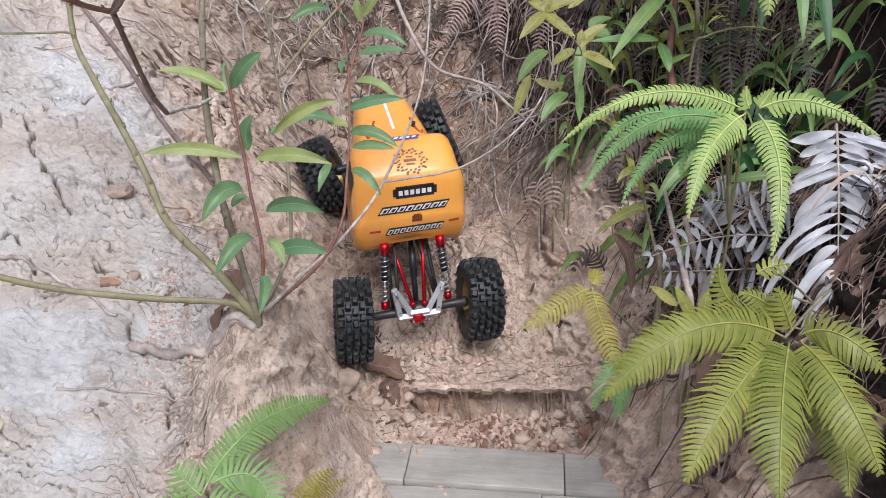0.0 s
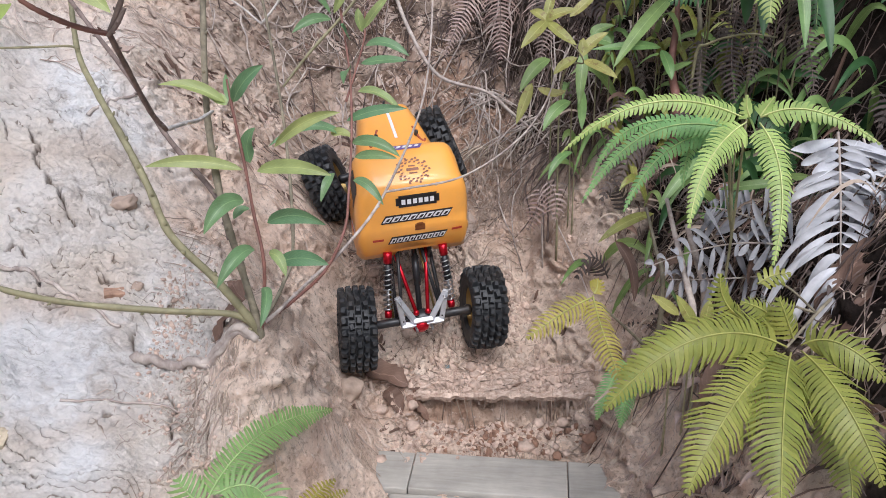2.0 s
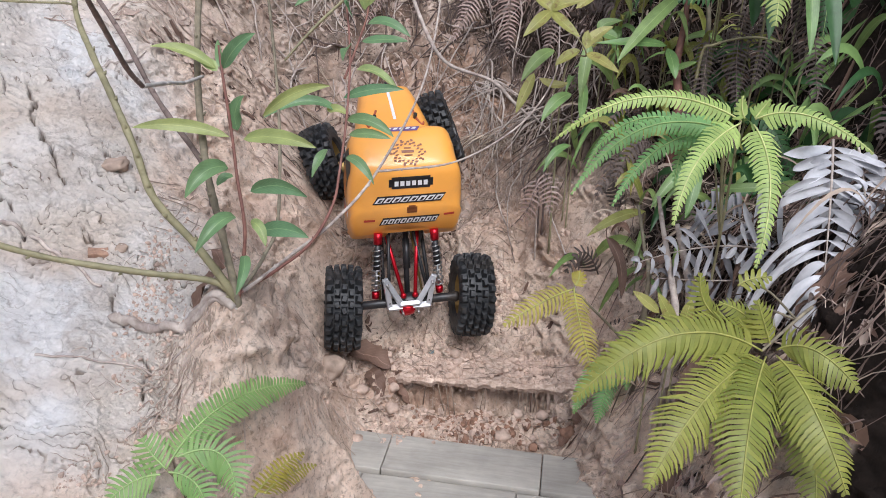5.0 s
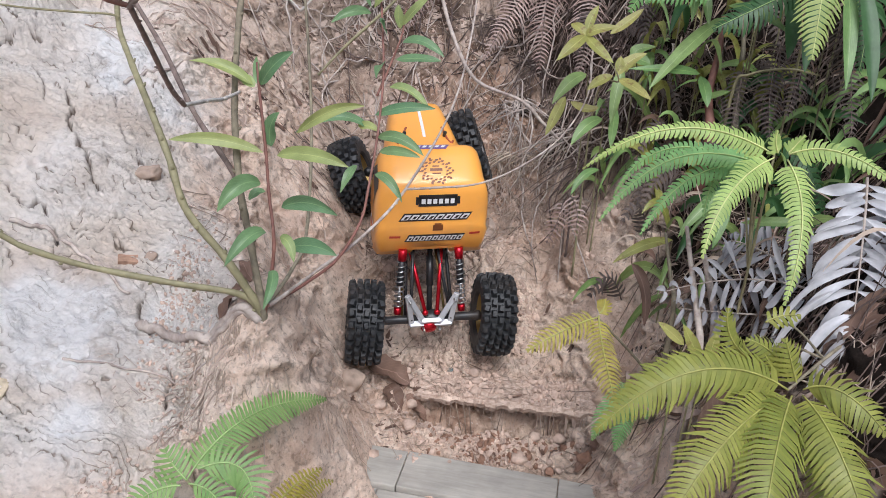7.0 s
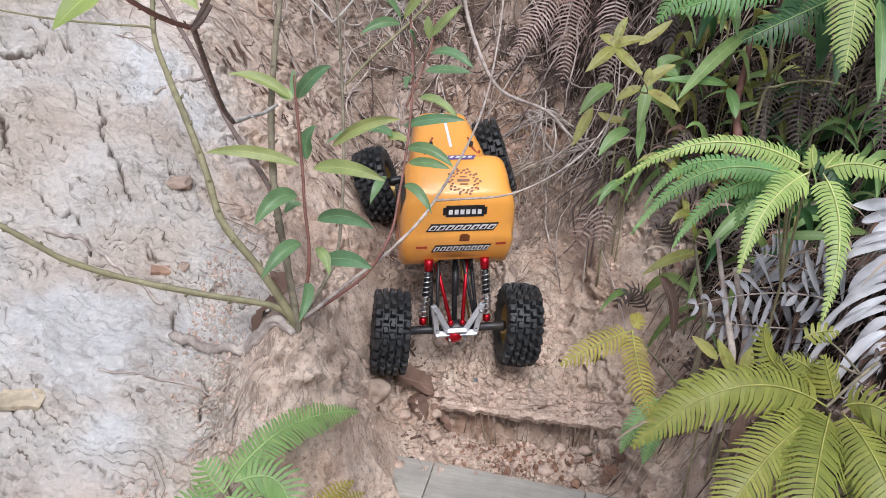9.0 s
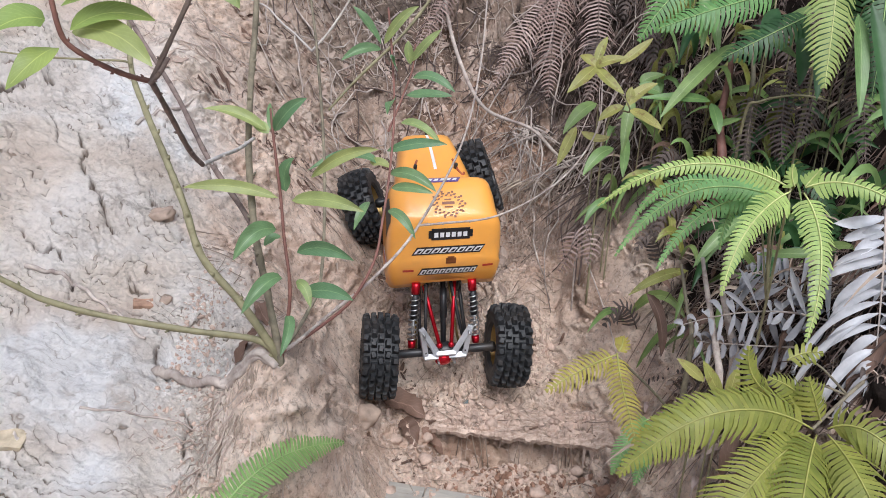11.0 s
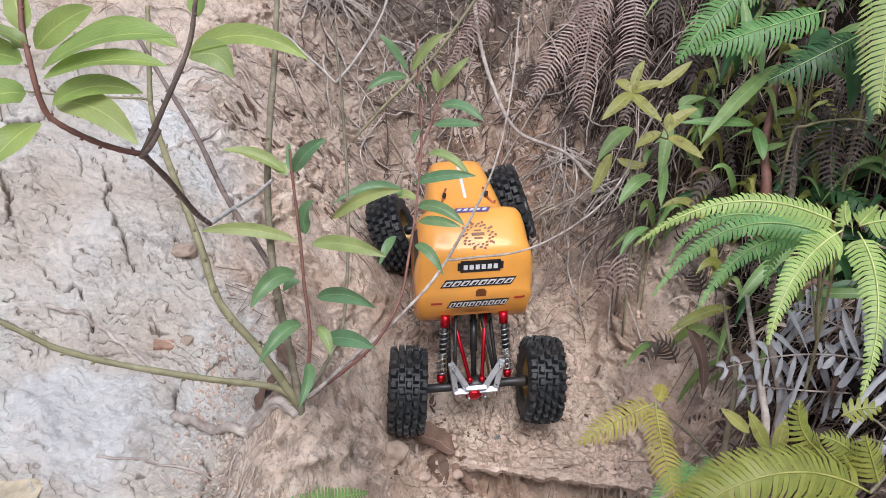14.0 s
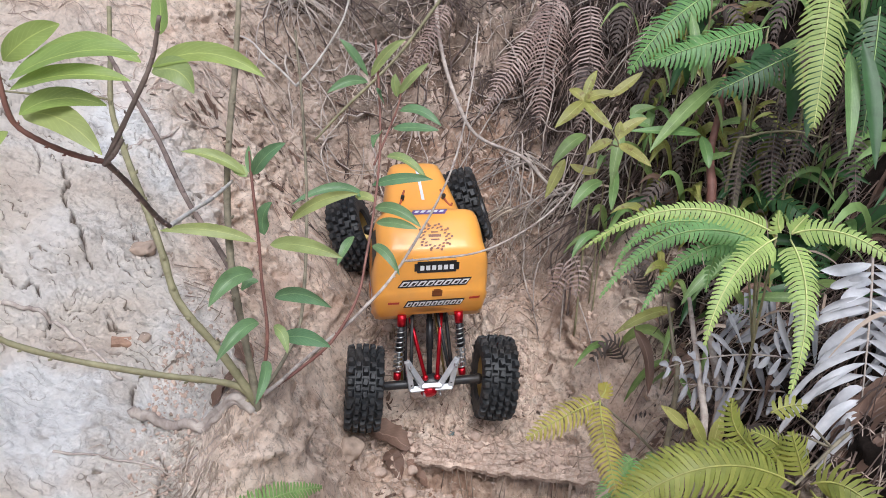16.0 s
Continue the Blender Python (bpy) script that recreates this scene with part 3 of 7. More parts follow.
CRACKS = [
    (((-0.534, 0.992), (-0.513, 0.963), (-0.488, 0.916), (-0.472, 0.895), (-0.451, 0.871), (-0.442, 0.854), (-0.43, 0.845)), 0.012, 0.00341),
    (((-0.485, 0.997), (-0.454, 0.970), (-0.440, 0.940), (-0.424, 0.919), (-0.398, 0.895)), 0.006, 0.00248),
    (((-0.64, 0.935), (-0.588, 0.863), (-0.563, 0.840), (-0.536, 0.819), (-0.513, 0.810), (-0.497, 0.802), (-0.479, 0.805), (-0.462, 0.789), (-0.445, 0.76)), 0.012, 0.00496),
    (((-0.581, 0.997), (-0.561, 0.977), (-0.548, 0.955)), 0.008, 0.00279),
    (((-0.340, 0.750), (-0.324, 0.708), (-0.302, 0.694), (-0.288, 0.675), (-0.278, 0.667), (-0.275, 0.637)), 0.012, 0.00341),
    (((-0.68, 0.990), (-0.646, 1.010), (-0.626, 1.030), (-0.60, 1.042)), 0.016, 0.0062),
    (((-0.545, 1.03), (-0.505, 1.015), (-0.455, 1.02), (-0.42, 1.04)), 0.008, 0.0031),
    (((-0.376, 1.035), (-0.372, 1.000), (-0.362, 0.97)), 0.02, 0.00744),
    (((-0.44, 0.80), (-0.40, 0.80), (-0.375, 0.79), (-0.35, 0.80)), 0.007, 0.00279),
    (((-0.50, 0.735), (-0.45, 0.745), (-0.41, 0.76), (-0.36, 0.762)), 0.006, 0.00279),
    (((-0.245, 0.66), (-0.235, 0.635), (-0.24, 0.60), (-0.215, 0.57)), 0.01, 0.00434),
]
deep = np.zeros(GX.shape)
for k, (pts, dep, wid) in enumerate(CRACKS):
    deep = np.maximum(deep, carve(pts, dep, wid, 60 + 5 * k))
GZ = GZ - deep
# the mound under the sapling, the hollow before the log, wheel ruts
for mx, my, mz, mr in ((-0.187, 0.690, 0.322, 0.05), (-0.175, 0.745, 0.295, 0.04)):
    GZ += max(0.0, mz - float(height(mx, my))) * np.exp(-(((GX - mx) / mr) ** 2 + ((GY - my) / mr) ** 2))
GZ -= 0.052 * np.exp(-(((GX - 0.06) / 0.115) ** 4 + ((GY - 0.994 + 0.06 * GX + 0.01 * fractal(GX, GY, 0.03, 2, 55)) / 0.034) ** 4)) * np.clip(1.0 + 0.4 * fractal(GX, GY * 0.3, 0.035, 2, 56), 0.25, 1.2)
for rx in (-0.15, 0.07):
    GZ -= 0.012 * np.exp(-((GX - rx + 0.3 * (GY - 1.04)) / 0.035) ** 2) * np.clip((GY - 1.0) * 12, 0, 1) * np.clip((1.5 - GY) * 6, 0, 1)

# lumps of loam and broken lips of rock, raised along the surface's own slope
SIDE = np.tanh(GX / 0.05)
AU, AV = GX + SIDE * GZ, GY + GZ


def lumps(size, seed, octaves=2):
    return 1 - 2.2 * np.abs(fractal(AU, AV, size, octaves, seed))


EDGE = bank_edge(GY) + 0.02 * fractal(GX, GY, 0.13, 3, 40)
ON_ROCK = np.clip((EDGE - 0.005 - GX) / 0.04, 0, 1)
NEAR = np.clip(1.6 - np.hypot(GX, GY - 1.0), 0, 1)
PHASE = 3.0 + GY / 0.0135 + 1.5 * fractal(GX, GY, 0.09, 2, 201) + 1.0 * fractal(GX, GY, 0.028, 4, 205)
LIPS = np.clip(0.50 + 1.5 * fractal(GX * 0.75, GY, 0.032, 3, 211) + np.interp(GY, [0.5, 0.68, 0.78, 1.0], [0.30, 0.0, -0.12, -0.22]), 0, 1)
CHALK = np.exp(-(((GX + 0.455 + 0.5 * (GY - 1.05)) / 0.075) ** 4 + ((GY - 1.05) / 0.075) ** 4))
CHALK = np.maximum(CHALK, np.exp(-(((GX + 0.43) / 0.135) ** 4 + ((GY - 0.678 - 0.22 * (GX + 0.42)) / 0.062) ** 4)))
CHALK = np.maximum(CHALK, 0.9 * np.exp(-(((GX + 0.35) / 0.03) ** 2 + ((GY - 0.59) / 0.035) ** 2)))
CHALK = np.clip(CHALK * (1.0 + 0.7 * fractal(GX, GY, 0.05, 4, 221)), 0, 0.95)
LIPS = LIPS * (1 - 0.6 * CHALK)
bulge = ON_ROCK * LIPS * 0.0050 * (PHASE - np.floor(PHASE) - 0.5)
MOUND = np.exp(-(((GX + 0.21) / 0.09) ** 2 + ((GY - 0.65) / 0.09) ** 2))
lumpy = (1 - ON_ROCK) * (1 - 0.2 * MOUND) * np.clip(0.6 + 0.9 * fractal(AU, AV, 0.09, 2, 231), 0.15, 1.2)
bulge = bulge + lumpy * (0.0060 * lumps(0.055, 241) + 0.0042 * lumps(0.022, 243) + 0.0020 * lumps(0.009, 245))
slope_y, slope_x = np.gradient(GZ, gy, gx)
steepness = np.sqrt(1 + np.clip(slope_x, -3, 3) ** 2 + np.clip(slope_y, -3, 3) ** 2)
bulge = bulge * NEAR / steepness

me = bpy.data.meshes.new("ground")
ny, nx = GX.shape
verts = np.stack([GX - bulge * np.clip(slope_x, -3, 3), GY - bulge * np.clip(slope_y, -3, 3), GZ + bulge], -1).reshape(-1, 3)
GZ = GZ + bulge
idx = np.arange(nx * ny).reshape(ny, nx)
quads = np.stack([idx[:-1, :-1], idx[:-1, 1:], idx[1:, 1:], idx[1:, :-1]], -1).reshape(-1, 4)
me.vertices.add(len(verts))
me.vertices.foreach_set("co", verts.ravel())
me.loops.add(quads.size)
me.loops.foreach_set("vertex_index", quads.ravel())
me.polygons.add(len(quads))
me.polygons.foreach_set("loop_start", np.arange(0, quads.size, 4))
me.polygons.foreach_set("use_smooth", np.ones(len(quads), bool))
me.update(calc_edges=True)
kind = me.color_attributes.new("soil", "FLOAT_COLOR", "POINT")
blur = 0.02 * fractal(GX, GY, 0.04, 3, 77)
rocky = np.clip((EDGE - 0.005 - GX + blur) / 0.05, 0, 1) * np.clip((GY - 0.53 - 0.35 * (GX + 0.3) + blur) / 0.10 + 0.3, 0, 1)
rocky = rocky * np.clip(1 - (GY - 1.125 - 0.12 * (GX + 0.5) + 2.5 * blur) / 0.05, 0.12, 1)
rocky = np.maximum(rocky, 0.6 * np.clip((EDGE + 0.07 - GX + 2 * blur) / 0.06, 0, 1) * np.clip((GY - 0.93) / 0.06, 0, 1) * np.clip((1.30 - GY) / 0.1, 0, 1))
# dark soil mask, spread further to paint shade below the right-hand ferns
humus_shade = np.clip((GX - 0.285 - 0.12 * np.clip(1.0 - GY, -1, 0.3) + blur * 2) / 0.06, 0, 1)
humus_shade = np.maximum(humus_shade, np.clip((GY - 1.62 + 0.6 * np.abs(GX - 0.3) + blur * 3) / 0.3, 0, 0.75) * np.clip((GX + 0.5) / 0.3, 0, 1))
humus_shade = np.maximum(humus_shade, np.clip((GX - np.interp(GY, [1.1, 1.2, 1.3, 1.42, 1.7], [0.29, 0.23, 0.155, 0.085, 0.0]) + blur * 3) / 0.06, 0, 0.95) * np.clip((GY - 1.12) / 0.1, 0, 1))
# away from the gully the ground turns to plain leaf-strewn forest soil
away = np.clip((np.hypot(GX, GY - 1.0) - 1.3) / 1.6, 0, 1)
rocky = rocky * (1 - away)
humus_shade = humus_shade * (1 - away) + away * np.clip(0.62 + 0.4 * fractal(GX, GY, 0.9, 4, 95), 0.15, 0.95)
clay = 1.1 * np.exp(-(((GX + 0.02) / 0.17) ** 2 + ((GY - 1.48) / 0.15) ** 2)) + 0.45 * np.exp(-(((GX - 0.19) / 0.07) ** 2 + ((GY - 1.20) / 0.08) ** 2)) + 0.95 * np.exp(-(((GX - 0.07) / 0.09) ** 2 + ((GY - 1.37) / 0.07) ** 2)) + 1.1 * np.exp(-(((GX - 0.06) / 0.12) ** 4 + ((GY - 0.992 + 0.06 * GX) / 0.034) ** 4))
clay = clay + 0.22 * np.clip((GX + 0.62) / 0.1, 0, 1) * np.clip((-0.12 - GX) / 0.1, 0, 1) * np.clip((GY - 1.14) / 0.12, 0, 1) * np.clip((1.75 - GY) / 0.2, 0, 1)
clay = np.clip(clay * (0.75 + 0.7 * fractal(GX, GY, 0.06, 3, 97)), 0, 0.9)
cracky = np.clip(deep / 0.006, 0, 0.9)
kind.data.foreach_set("color", np.stack([rocky, humus_shade, cracky, clay], -1).astype(np.float32).ravel())
flake = me.color_attributes.new("flake", "FLOAT_COLOR", "POINT")
flake.data.foreach_set("color", np.stack([PHASE, LIPS, CHALK, LIPS], -1).astype(np.float32).ravel())
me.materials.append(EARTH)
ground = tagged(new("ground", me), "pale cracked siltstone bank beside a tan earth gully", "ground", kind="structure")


def surface(x, y):
    """The built ground's height, cracks and mounds included."""
    i, j = int(np.clip(np.searchsorted(gx, x) - 1, 0, nx - 2)), int(np.clip(np.searchsorted(gy, y) - 1, 0, ny - 2))
    fx, fy = (x - gx[i]) / (gx[i + 1] - gx[i]), (y - gy[j]) / (gy[j + 1] - gy[j])
    return float((GZ[j, i] * (1 - fx) + GZ[j, i + 1] * fx) * (1 - fy) + (GZ[j + 1, i] * (1 - fx) + GZ[j + 1, i + 1] * fx) * fy)


# ---- step of weathered planks at the gully's foot ----
step = thing("plank_step", "weathered grey plank step sunk in tan soil", "step", at=(-0.13, 0.86, 0.0))
PLANK_TURN = radians(-7.6)
for row, spans in ((0, ((0.0, 0.0765), (0.0780, 0.29), (0.2915, 0.43))), (1, ((0.0, 0.0525), (0.054, 0.26), (0.2615, 0.44))), (2, ((0.0, 0.15), (0.153, 0.44)))):
    for s0, s1 in spans:
        bm = bmesh.new()
        box(bm, (s1 - s0, 0.0750, 0.03), (0, 0, 0), 0.0018)
        bmesh.ops.subdivide_edges(bm, edges=[e for e in bm.edges if e.calc_length() > 0.02], cuts=4, use_grid_fill=True)
        for v in bm.verts:
            v.co.z += 0.0012 * noise.noise(v.co * 45 + Vector((s0 * 70, row * 9, 0)))
            v.co.y += 0.0012 * noise.noise(v.co * 60 + Vector((3, s0 * 50, row)))
        ob = part("plank", bm, PLANK, step)
        c = Matrix.Rotation(PLANK_TURN, 3, "Z") @ Vector((0.5 * (s0 + s1), -0.077 * row, 0))
        ob.matrix_local = pose(c.x - 0.004, c.y + 0.004, -0.004 - 0.006 * row, 0.8 * (row - 1), 1.2 * math.sin(9 * s1 + row), -7.6)

# ---- rotten log across the shelf: a flaking slab, its front edge broken off over a hollow ----
bm = bmesh.new()
LOG_X, LOG_LIP, LOG_Z = (-0.085, -0.036, 0.016, 0.10, 0.18, 0.245), (1.002, 0.992, 0.986, 0.979, 0.972, 0.958), (0.036, 0.036, 0.037, 0.038, 0.042, 0.052)
top_rows, under_rows = [], []
ACROSS, DEPTH = 150, 26
for i in range(ACROSS + 1):
    x = LOG_X[0] + (LOG_X[-1] - LOG_X[0]) * i / ACROSS
    lip_y = float(np.interp(x, LOG_X, LOG_LIP)) + 0.006 * noise.noise(Vector((x * 28, 1, 0))) + 0.004 * noise.noise(Vector((x * 90, 5, 0))) + 0.0015 * noise.noise(Vector((x * 260, 9, 0)))
    lip_z = float(np.interp(x, LOG_X, LOG_Z)) + 0.003 * noise.noise(Vector((x * 35, 3, 3)))
    ends = min(1.0, 10 * min(i, ACROSS - i) / ACROSS)
    over, below = [], []
    for j in range(DEPTH + 1):
        t = j / DEPTH
        y = lip_y + 0.075 * t
        ribs = t * 7 + 1.4 * noise.noise(Vector((x * 16, t * 3, 7))) + 0.5 * noise.noise(Vector((x * 60, t * 6, 2)))
        z = lip_z + 0.016 * t - 0.0045 * (1 - min(1, t * 9)) ** 2 + 0.0042 * (ribs - math.floor(ribs)) + 0.002 * noise.noise(Vector((x * 110, y * 160, 4)))
        z -= 0.05 * max(0.0, t - 0.72) + 0.02 * (1 - ends)
        over.append(bm.verts.new((x, y, z)))
        below.append(bm.verts.new((x, y + 0.003, z - 0.008 - 0.005 * noise.noise(Vector((x * 50, t * 4, 8))))))
    top_rows.append(over)
    under_rows.append(below)
for i in range(ACROSS):
    for j in range(DEPTH):
        bm.faces.new((top_rows[i][j], top_rows[i + 1][j], top_rows[i + 1][j + 1], top_rows[i][j + 1]))
        bm.faces.new((under_rows[i][j], under_rows[i][j + 1], under_rows[i + 1][j + 1], under_rows[i + 1][j]))
    bm.faces.new((top_rows[i][0], under_rows[i][0], under_rows[i + 1][0], top_rows[i + 1][0]))
    bm.faces.new((top_rows[i][-1], top_rows[i + 1][-1], under_rows[i + 1][-1], under_rows[i][-1]))
for row in (0, ACROSS):
    for j in range(DEPTH):
        bm.faces.new((top_rows[row][j], top_rows[row][j + 1], under_rows[row][j + 1], under_rows[row][j]))
bmesh.ops.recalc_face_normals(bm, faces=bm.faces)
for i, x in enumerate(gx):
    if LOG_X[0] < x < LOG_X[-1]:
        lip_y, lip_z = np.interp(x, LOG_X, LOG_LIP), np.interp(x, LOG_X, LOG_Z)
        t = (gy - lip_y) / 0.075
        GZ[:, i] = np.where((t > 0.05) & (t < 0.8), np.maximum(GZ[:, i], lip_z + 0.016 * t + 0.002), GZ[:, i])
log = tagged(part("log", bm, LOG, smooth=False), "flaking rotten log half buried in tan soil", "log")

# ---- the model crawler ----
from mathutils.bvhtree import BVHTree

ORANGE = plain("orange_shell", (0.95, 0.415, 0.075), 0.32, vary=0.04, size=18, bump=0.02, coat=0.35, dirt=0.16)
RUBBER = plain("tyre_rubber", (0.022, 0.023, 0.025), 0.55, vary=0.3, size=50, bump=0.3, dirt=0.10)
BLACK = plain("black_plastic", (0.02, 0.02, 0.022), 0.4, vary=0.2, size=80, dirt=0.15)
RED_ALU = plain("red_anodised", (0.55, 0.012, 0.025), 0.28, 0.75, vary=0.1, size=80)
SILVER = plain("bare_aluminium", (0.62, 0.63, 0.66), 0.45, 0.6, vary=0.1, size=90)
STEEL = plain("spring_steel", (0.5, 0.5, 0.5), 0.35, 1.0, vary=0.1, size=90)
BRASS = plain("brass", (0.34, 0.235, 0.09), 0.45, 0.8, vary=0.12, size=60)
INK = plain("sticker_black", (0.02, 0.018, 0.02), 0.4, vary=0.1, bump=0.02)
PAPER = plain("sticker_white", (0.78, 0.77, 0.78), 0.4, vary=0.05, bump=0.02)
BROWN_INK = plain("sticker_brown", (0.20, 0.06, 0.015), 0.4, vary=0.15, bump=0.02)
RED_INK = plain("sticker_red", (0.55, 0.05, 0.03), 0.4, vary=0.1, bump=0.02)
VIOLET_INK = plain("sticker_violet", (0.16, 0.10, 0.28), 0.4, vary=0.1, bump=0.02)
CLIP_RED = plain("clip_red", (0.42, 0.09, 0.035), 0.45, vary=0.2)

WHEEL_R, BASE_LEN, TRACK = 0.0645, 0.285, 0.1

tail = Vector((-0.042, 1.040, 0.146))
ahead = Vector((-0.062, 0.215, 0.175)).normalized()
across = Vector((0.193, 0.000, -0.040))
across = (across - ahead * across.dot(ahead)).normalized()
above = across.cross(ahead)
CAR_POSE = Matrix((across, ahead, above)).transposed().to_4x4()
CAR_POSE.translation = tail - above * WHEEL_R

car = thing("model_car", "orange radio-controlled rock crawler with black knobbly tyres climbing a dirt gully", "model car")
car.matrix_world = CAR_POSE

# shell: sections along the car (y, half width, underside, top)
SHELL = [(0.0795, 0.068, 0.130, 0.149), (0.0825, 0.0735, 0.128, 0.166), (0.090, 0.0765, 0.127, 0.186), (0.0935, 0.0785, 0.127, 0.1905),
         (0.0955, 0.0770, 0.127, 0.1925), (0.106, 0.0780, 0.127, 0.2090), (0.120, 0.0785, 0.127, 0.2300), (0.128, 0.0785, 0.127, 0.2385), (0.136, 0.078, 0.127, 0.2415),
         (0.150, 0.0755, 0.127, 0.2425), (0.172, 0.0745, 0.128, 0.2455), (0.190, 0.073, 0.128, 0.2440), (0.1975, 0.0715, 0.129, 0.2400),
         (0.2045, 0.0655, 0.129, 0.2280), (0.211, 0.0600, 0.130, 0.2185), (0.221, 0.0570, 0.130, 0.2135), (0.245, 0.053, 0.131, 0.2085),
         (0.275, 0.0475, 0.132, 0.2015), (0.300, 0.0425, 0.134, 0.1945), (0.316, 0.0395, 0.137, 0.187), (0.325, 0.036, 0.141, 0.176), (0.329, 0.030, 0.147, 0.165)]
ARC = 26
bm = bmesh.new()
rings = []
for y, w, zb, zt in SHELL:
    power = 2 / (8.0 if y < 0.2 else 5.5)
    ring = []
    for k in range(ARC + 1):
        a = math.pi * k / ARC
        c, s = math.cos(a), math.sin(a)
        ring.append(bm.verts.new((math.copysign(abs(c) ** power, c) * 1.08 * w * (1 - 0.07 * s), y, zb + (zt - zb) * abs(s) ** power)))
    rings.append(ring)
for a, b in zip(rings, rings[1:]):
    for k in range(ARC):
        bm.faces.new((a[k], b[k], b[k + 1], a[k + 1]))
# tail panel with a notch for the links, and the nose panel
low = rings[0]
for k in range(ARC // 2):
    l0, l1, r1, r0 = low[k], low[k + 1], low[ARC - k - 1], low[ARC - k]
    if k == 0:
        # the notch for the links
        notch = [bm.verts.new((x, a.co.y, a.co.z)) for x, a in ((0.031, l0), (0.026, l1), (-0.026, r1), (-0.031, r0))]
        bm.faces.new((l0, l1, notch[1], notch[0]))
        bm.faces.new((notch[3], notch[2], r1, r0))
        bm.faces.new((l1, low[2], low[ARC - 2], r1, notch[2], notch[1]))
    elif k > 1 and l1 is not r1:
        bm.faces.new((l0, l1, r1, r0))
bm.faces.new(rings[-1])
bmesh.ops.recalc_face_normals(bm, faces=bm.faces)
shell_tree = BVHTree.FromBMesh(bm)
shell = part("body_shell", bm, ORANGE, car, "glossy orange moulded body shell with dust on it")
solid = shell.modifiers.new("thickness", "SOLIDIFY")
solid.thickness, solid.offset = 0.0014, -1


def decals(name, shapes, *rest, **more):
    for quad in shapes:
        decal(name, [quad], *rest, **more)


def decal(name, shapes, material, origin, right, up, label="", lift=0.0007):
    """A sticker of four-cornered patches, laid onto the shell along the patch's normal."""
    right, up, origin = Vector(right).normalized(), Vector(up).normalized(), Vector(origin)
    down = -right.cross(up)
    b = bmesh.new()
    for quad in shapes:
        n = 7
        grid = []
        for i in range(n + 1):
            row = []
            for j in range(n + 1):
                s, t = i / n, j / n
                p = [quad[0][c] * (1 - s) * (1 - t) + quad[1][c] * s * (1 - t) + quad[2][c] * s * t + quad[3][c] * (1 - s) * t for c in (0, 1)]
                q = origin + right * p[0] + up * p[1] - down * 0.05
                hit, normal, _, _ = shell_tree.ray_cast(q, down)
                if hit is None:
                    hit, normal = q + down * 0.05, -down
                row.append(b.verts.new(hit - down * lift))
            grid.append(row)
        for i in range(n):
            for j in range(n):
                b.faces.new((grid[i][j], grid[i + 1][j], grid[i + 1][j + 1], grid[i][j + 1]))
    return part(name, b, material, shell, label)


def rect(u, v, w, h, slant=0.0):
    return ((u - w / 2 - slant, v - h / 2), (u + w / 2 - slant, v - h / 2), (u + w / 2 + slant, v + h / 2), (u - w / 2 + slant, v + h / 2))


BACK_UP = (0, 0.55, 0.83)
back = dict(right=(1, 0, 0), up=BACK_UP)
# rear window sticker with white squares
decal("window_sticker", [rect(0, 0, 0.056, 0.018), rect(0, 0, 0.064, 0.012)], INK, (0.004, 0.116, 0.2215), **back, label="black rear window sticker")
decals("square", [rect(-0.021 + 0.0084 * k, -0.001, 0.0058, 0.0075) for k in range(6)], PAPER, (0.004, 0.116, 0.2215), **back, lift=0.0012)
# two slanted banners, drawn as plain bars
decal("banner_edge", [rect(0, 0, 0.100, 0.0125, 0.004)], INK, (0.002, 0.1005, 0.201), **back, label="black and white banner sticker")
decals("bar", [rect(-0.043 + 0.0123 * k, 0, 0.0098, 0.0078, 0.003) for k in range(8)], PAPER, (0.002, 0.1005, 0.201), **back, lift=0.0012)
decals("bar", [rect(-0.043 + 0.0123 * k, -0.0004, 0.0045, 0.0045, 0.002) for k in range(8)], INK, (0.002, 0.1005, 0.201), **back, lift=0.0017)
low_back = dict(right=(1, 0, 0), up=(0, 0.3, 0.95))
decal("banner_edge", [rect(0, 0, 0.084, 0.0135, 0.003)], INK, (0.003, 0.085, 0.169), **low_back, label="black and white banner sticker")
decals("bar", [rect(-0.0365 + 0.0092 * k, 0, 0.0072, 0.0085, 0.002) for k in range(9)], PAPER, (0.003, 0.085, 0.169), **low_back, lift=0.0012)
decals("bar", [rect(-0.0365 + 0.0092 * k, 0, 0.0030, 0.0050, 0.001) for k in range(9)], INK, (0.003, 0.085, 0.169), **low_back, lift=0.0017)
decals("red_mark", [rect(-0.058, 0.001, 0.016, 0.004), rect(0.060, 0.004, 0.016, 0.004)], RED_INK, (0.002, 0.086, 0.171), **low_back)
decal("crest", [rect(0, 0, 0.015, 0.010), rect(0, 0.004, 0.010, 0.006)], BROWN_INK, (0.006, 0.091, 0.186), **back)
# wreath on the roof
wreath = []
for k in range(30):
    a = 2 * math.pi * k / 30
    r = 0.0205 if k % 2 else 0.0165
    wreath.append(rect(r * math.cos(a), 0.85 * r * math.sin(a), 0.0042 if k % 2 else 0.0034, 0.0028, 0.0010))
    if k % 3 == 0:
        wreath.append(rect(0.0245 * math.cos(a), 0.020 * math.sin(a), 0.0032, 0.0032))
wreath += [rect(0, 0.002, 0.018, 0.0042), rect(0, -0.004, 0.012, 0.0022), rect(0, 0.0075, 0.010, 0.002)]
decal("wreath", wreath, BROWN_INK, (0.003, 0.151, 0.243), (1, 0, 0), (0, 1, 0.1), label="dark brown wreath sticker")
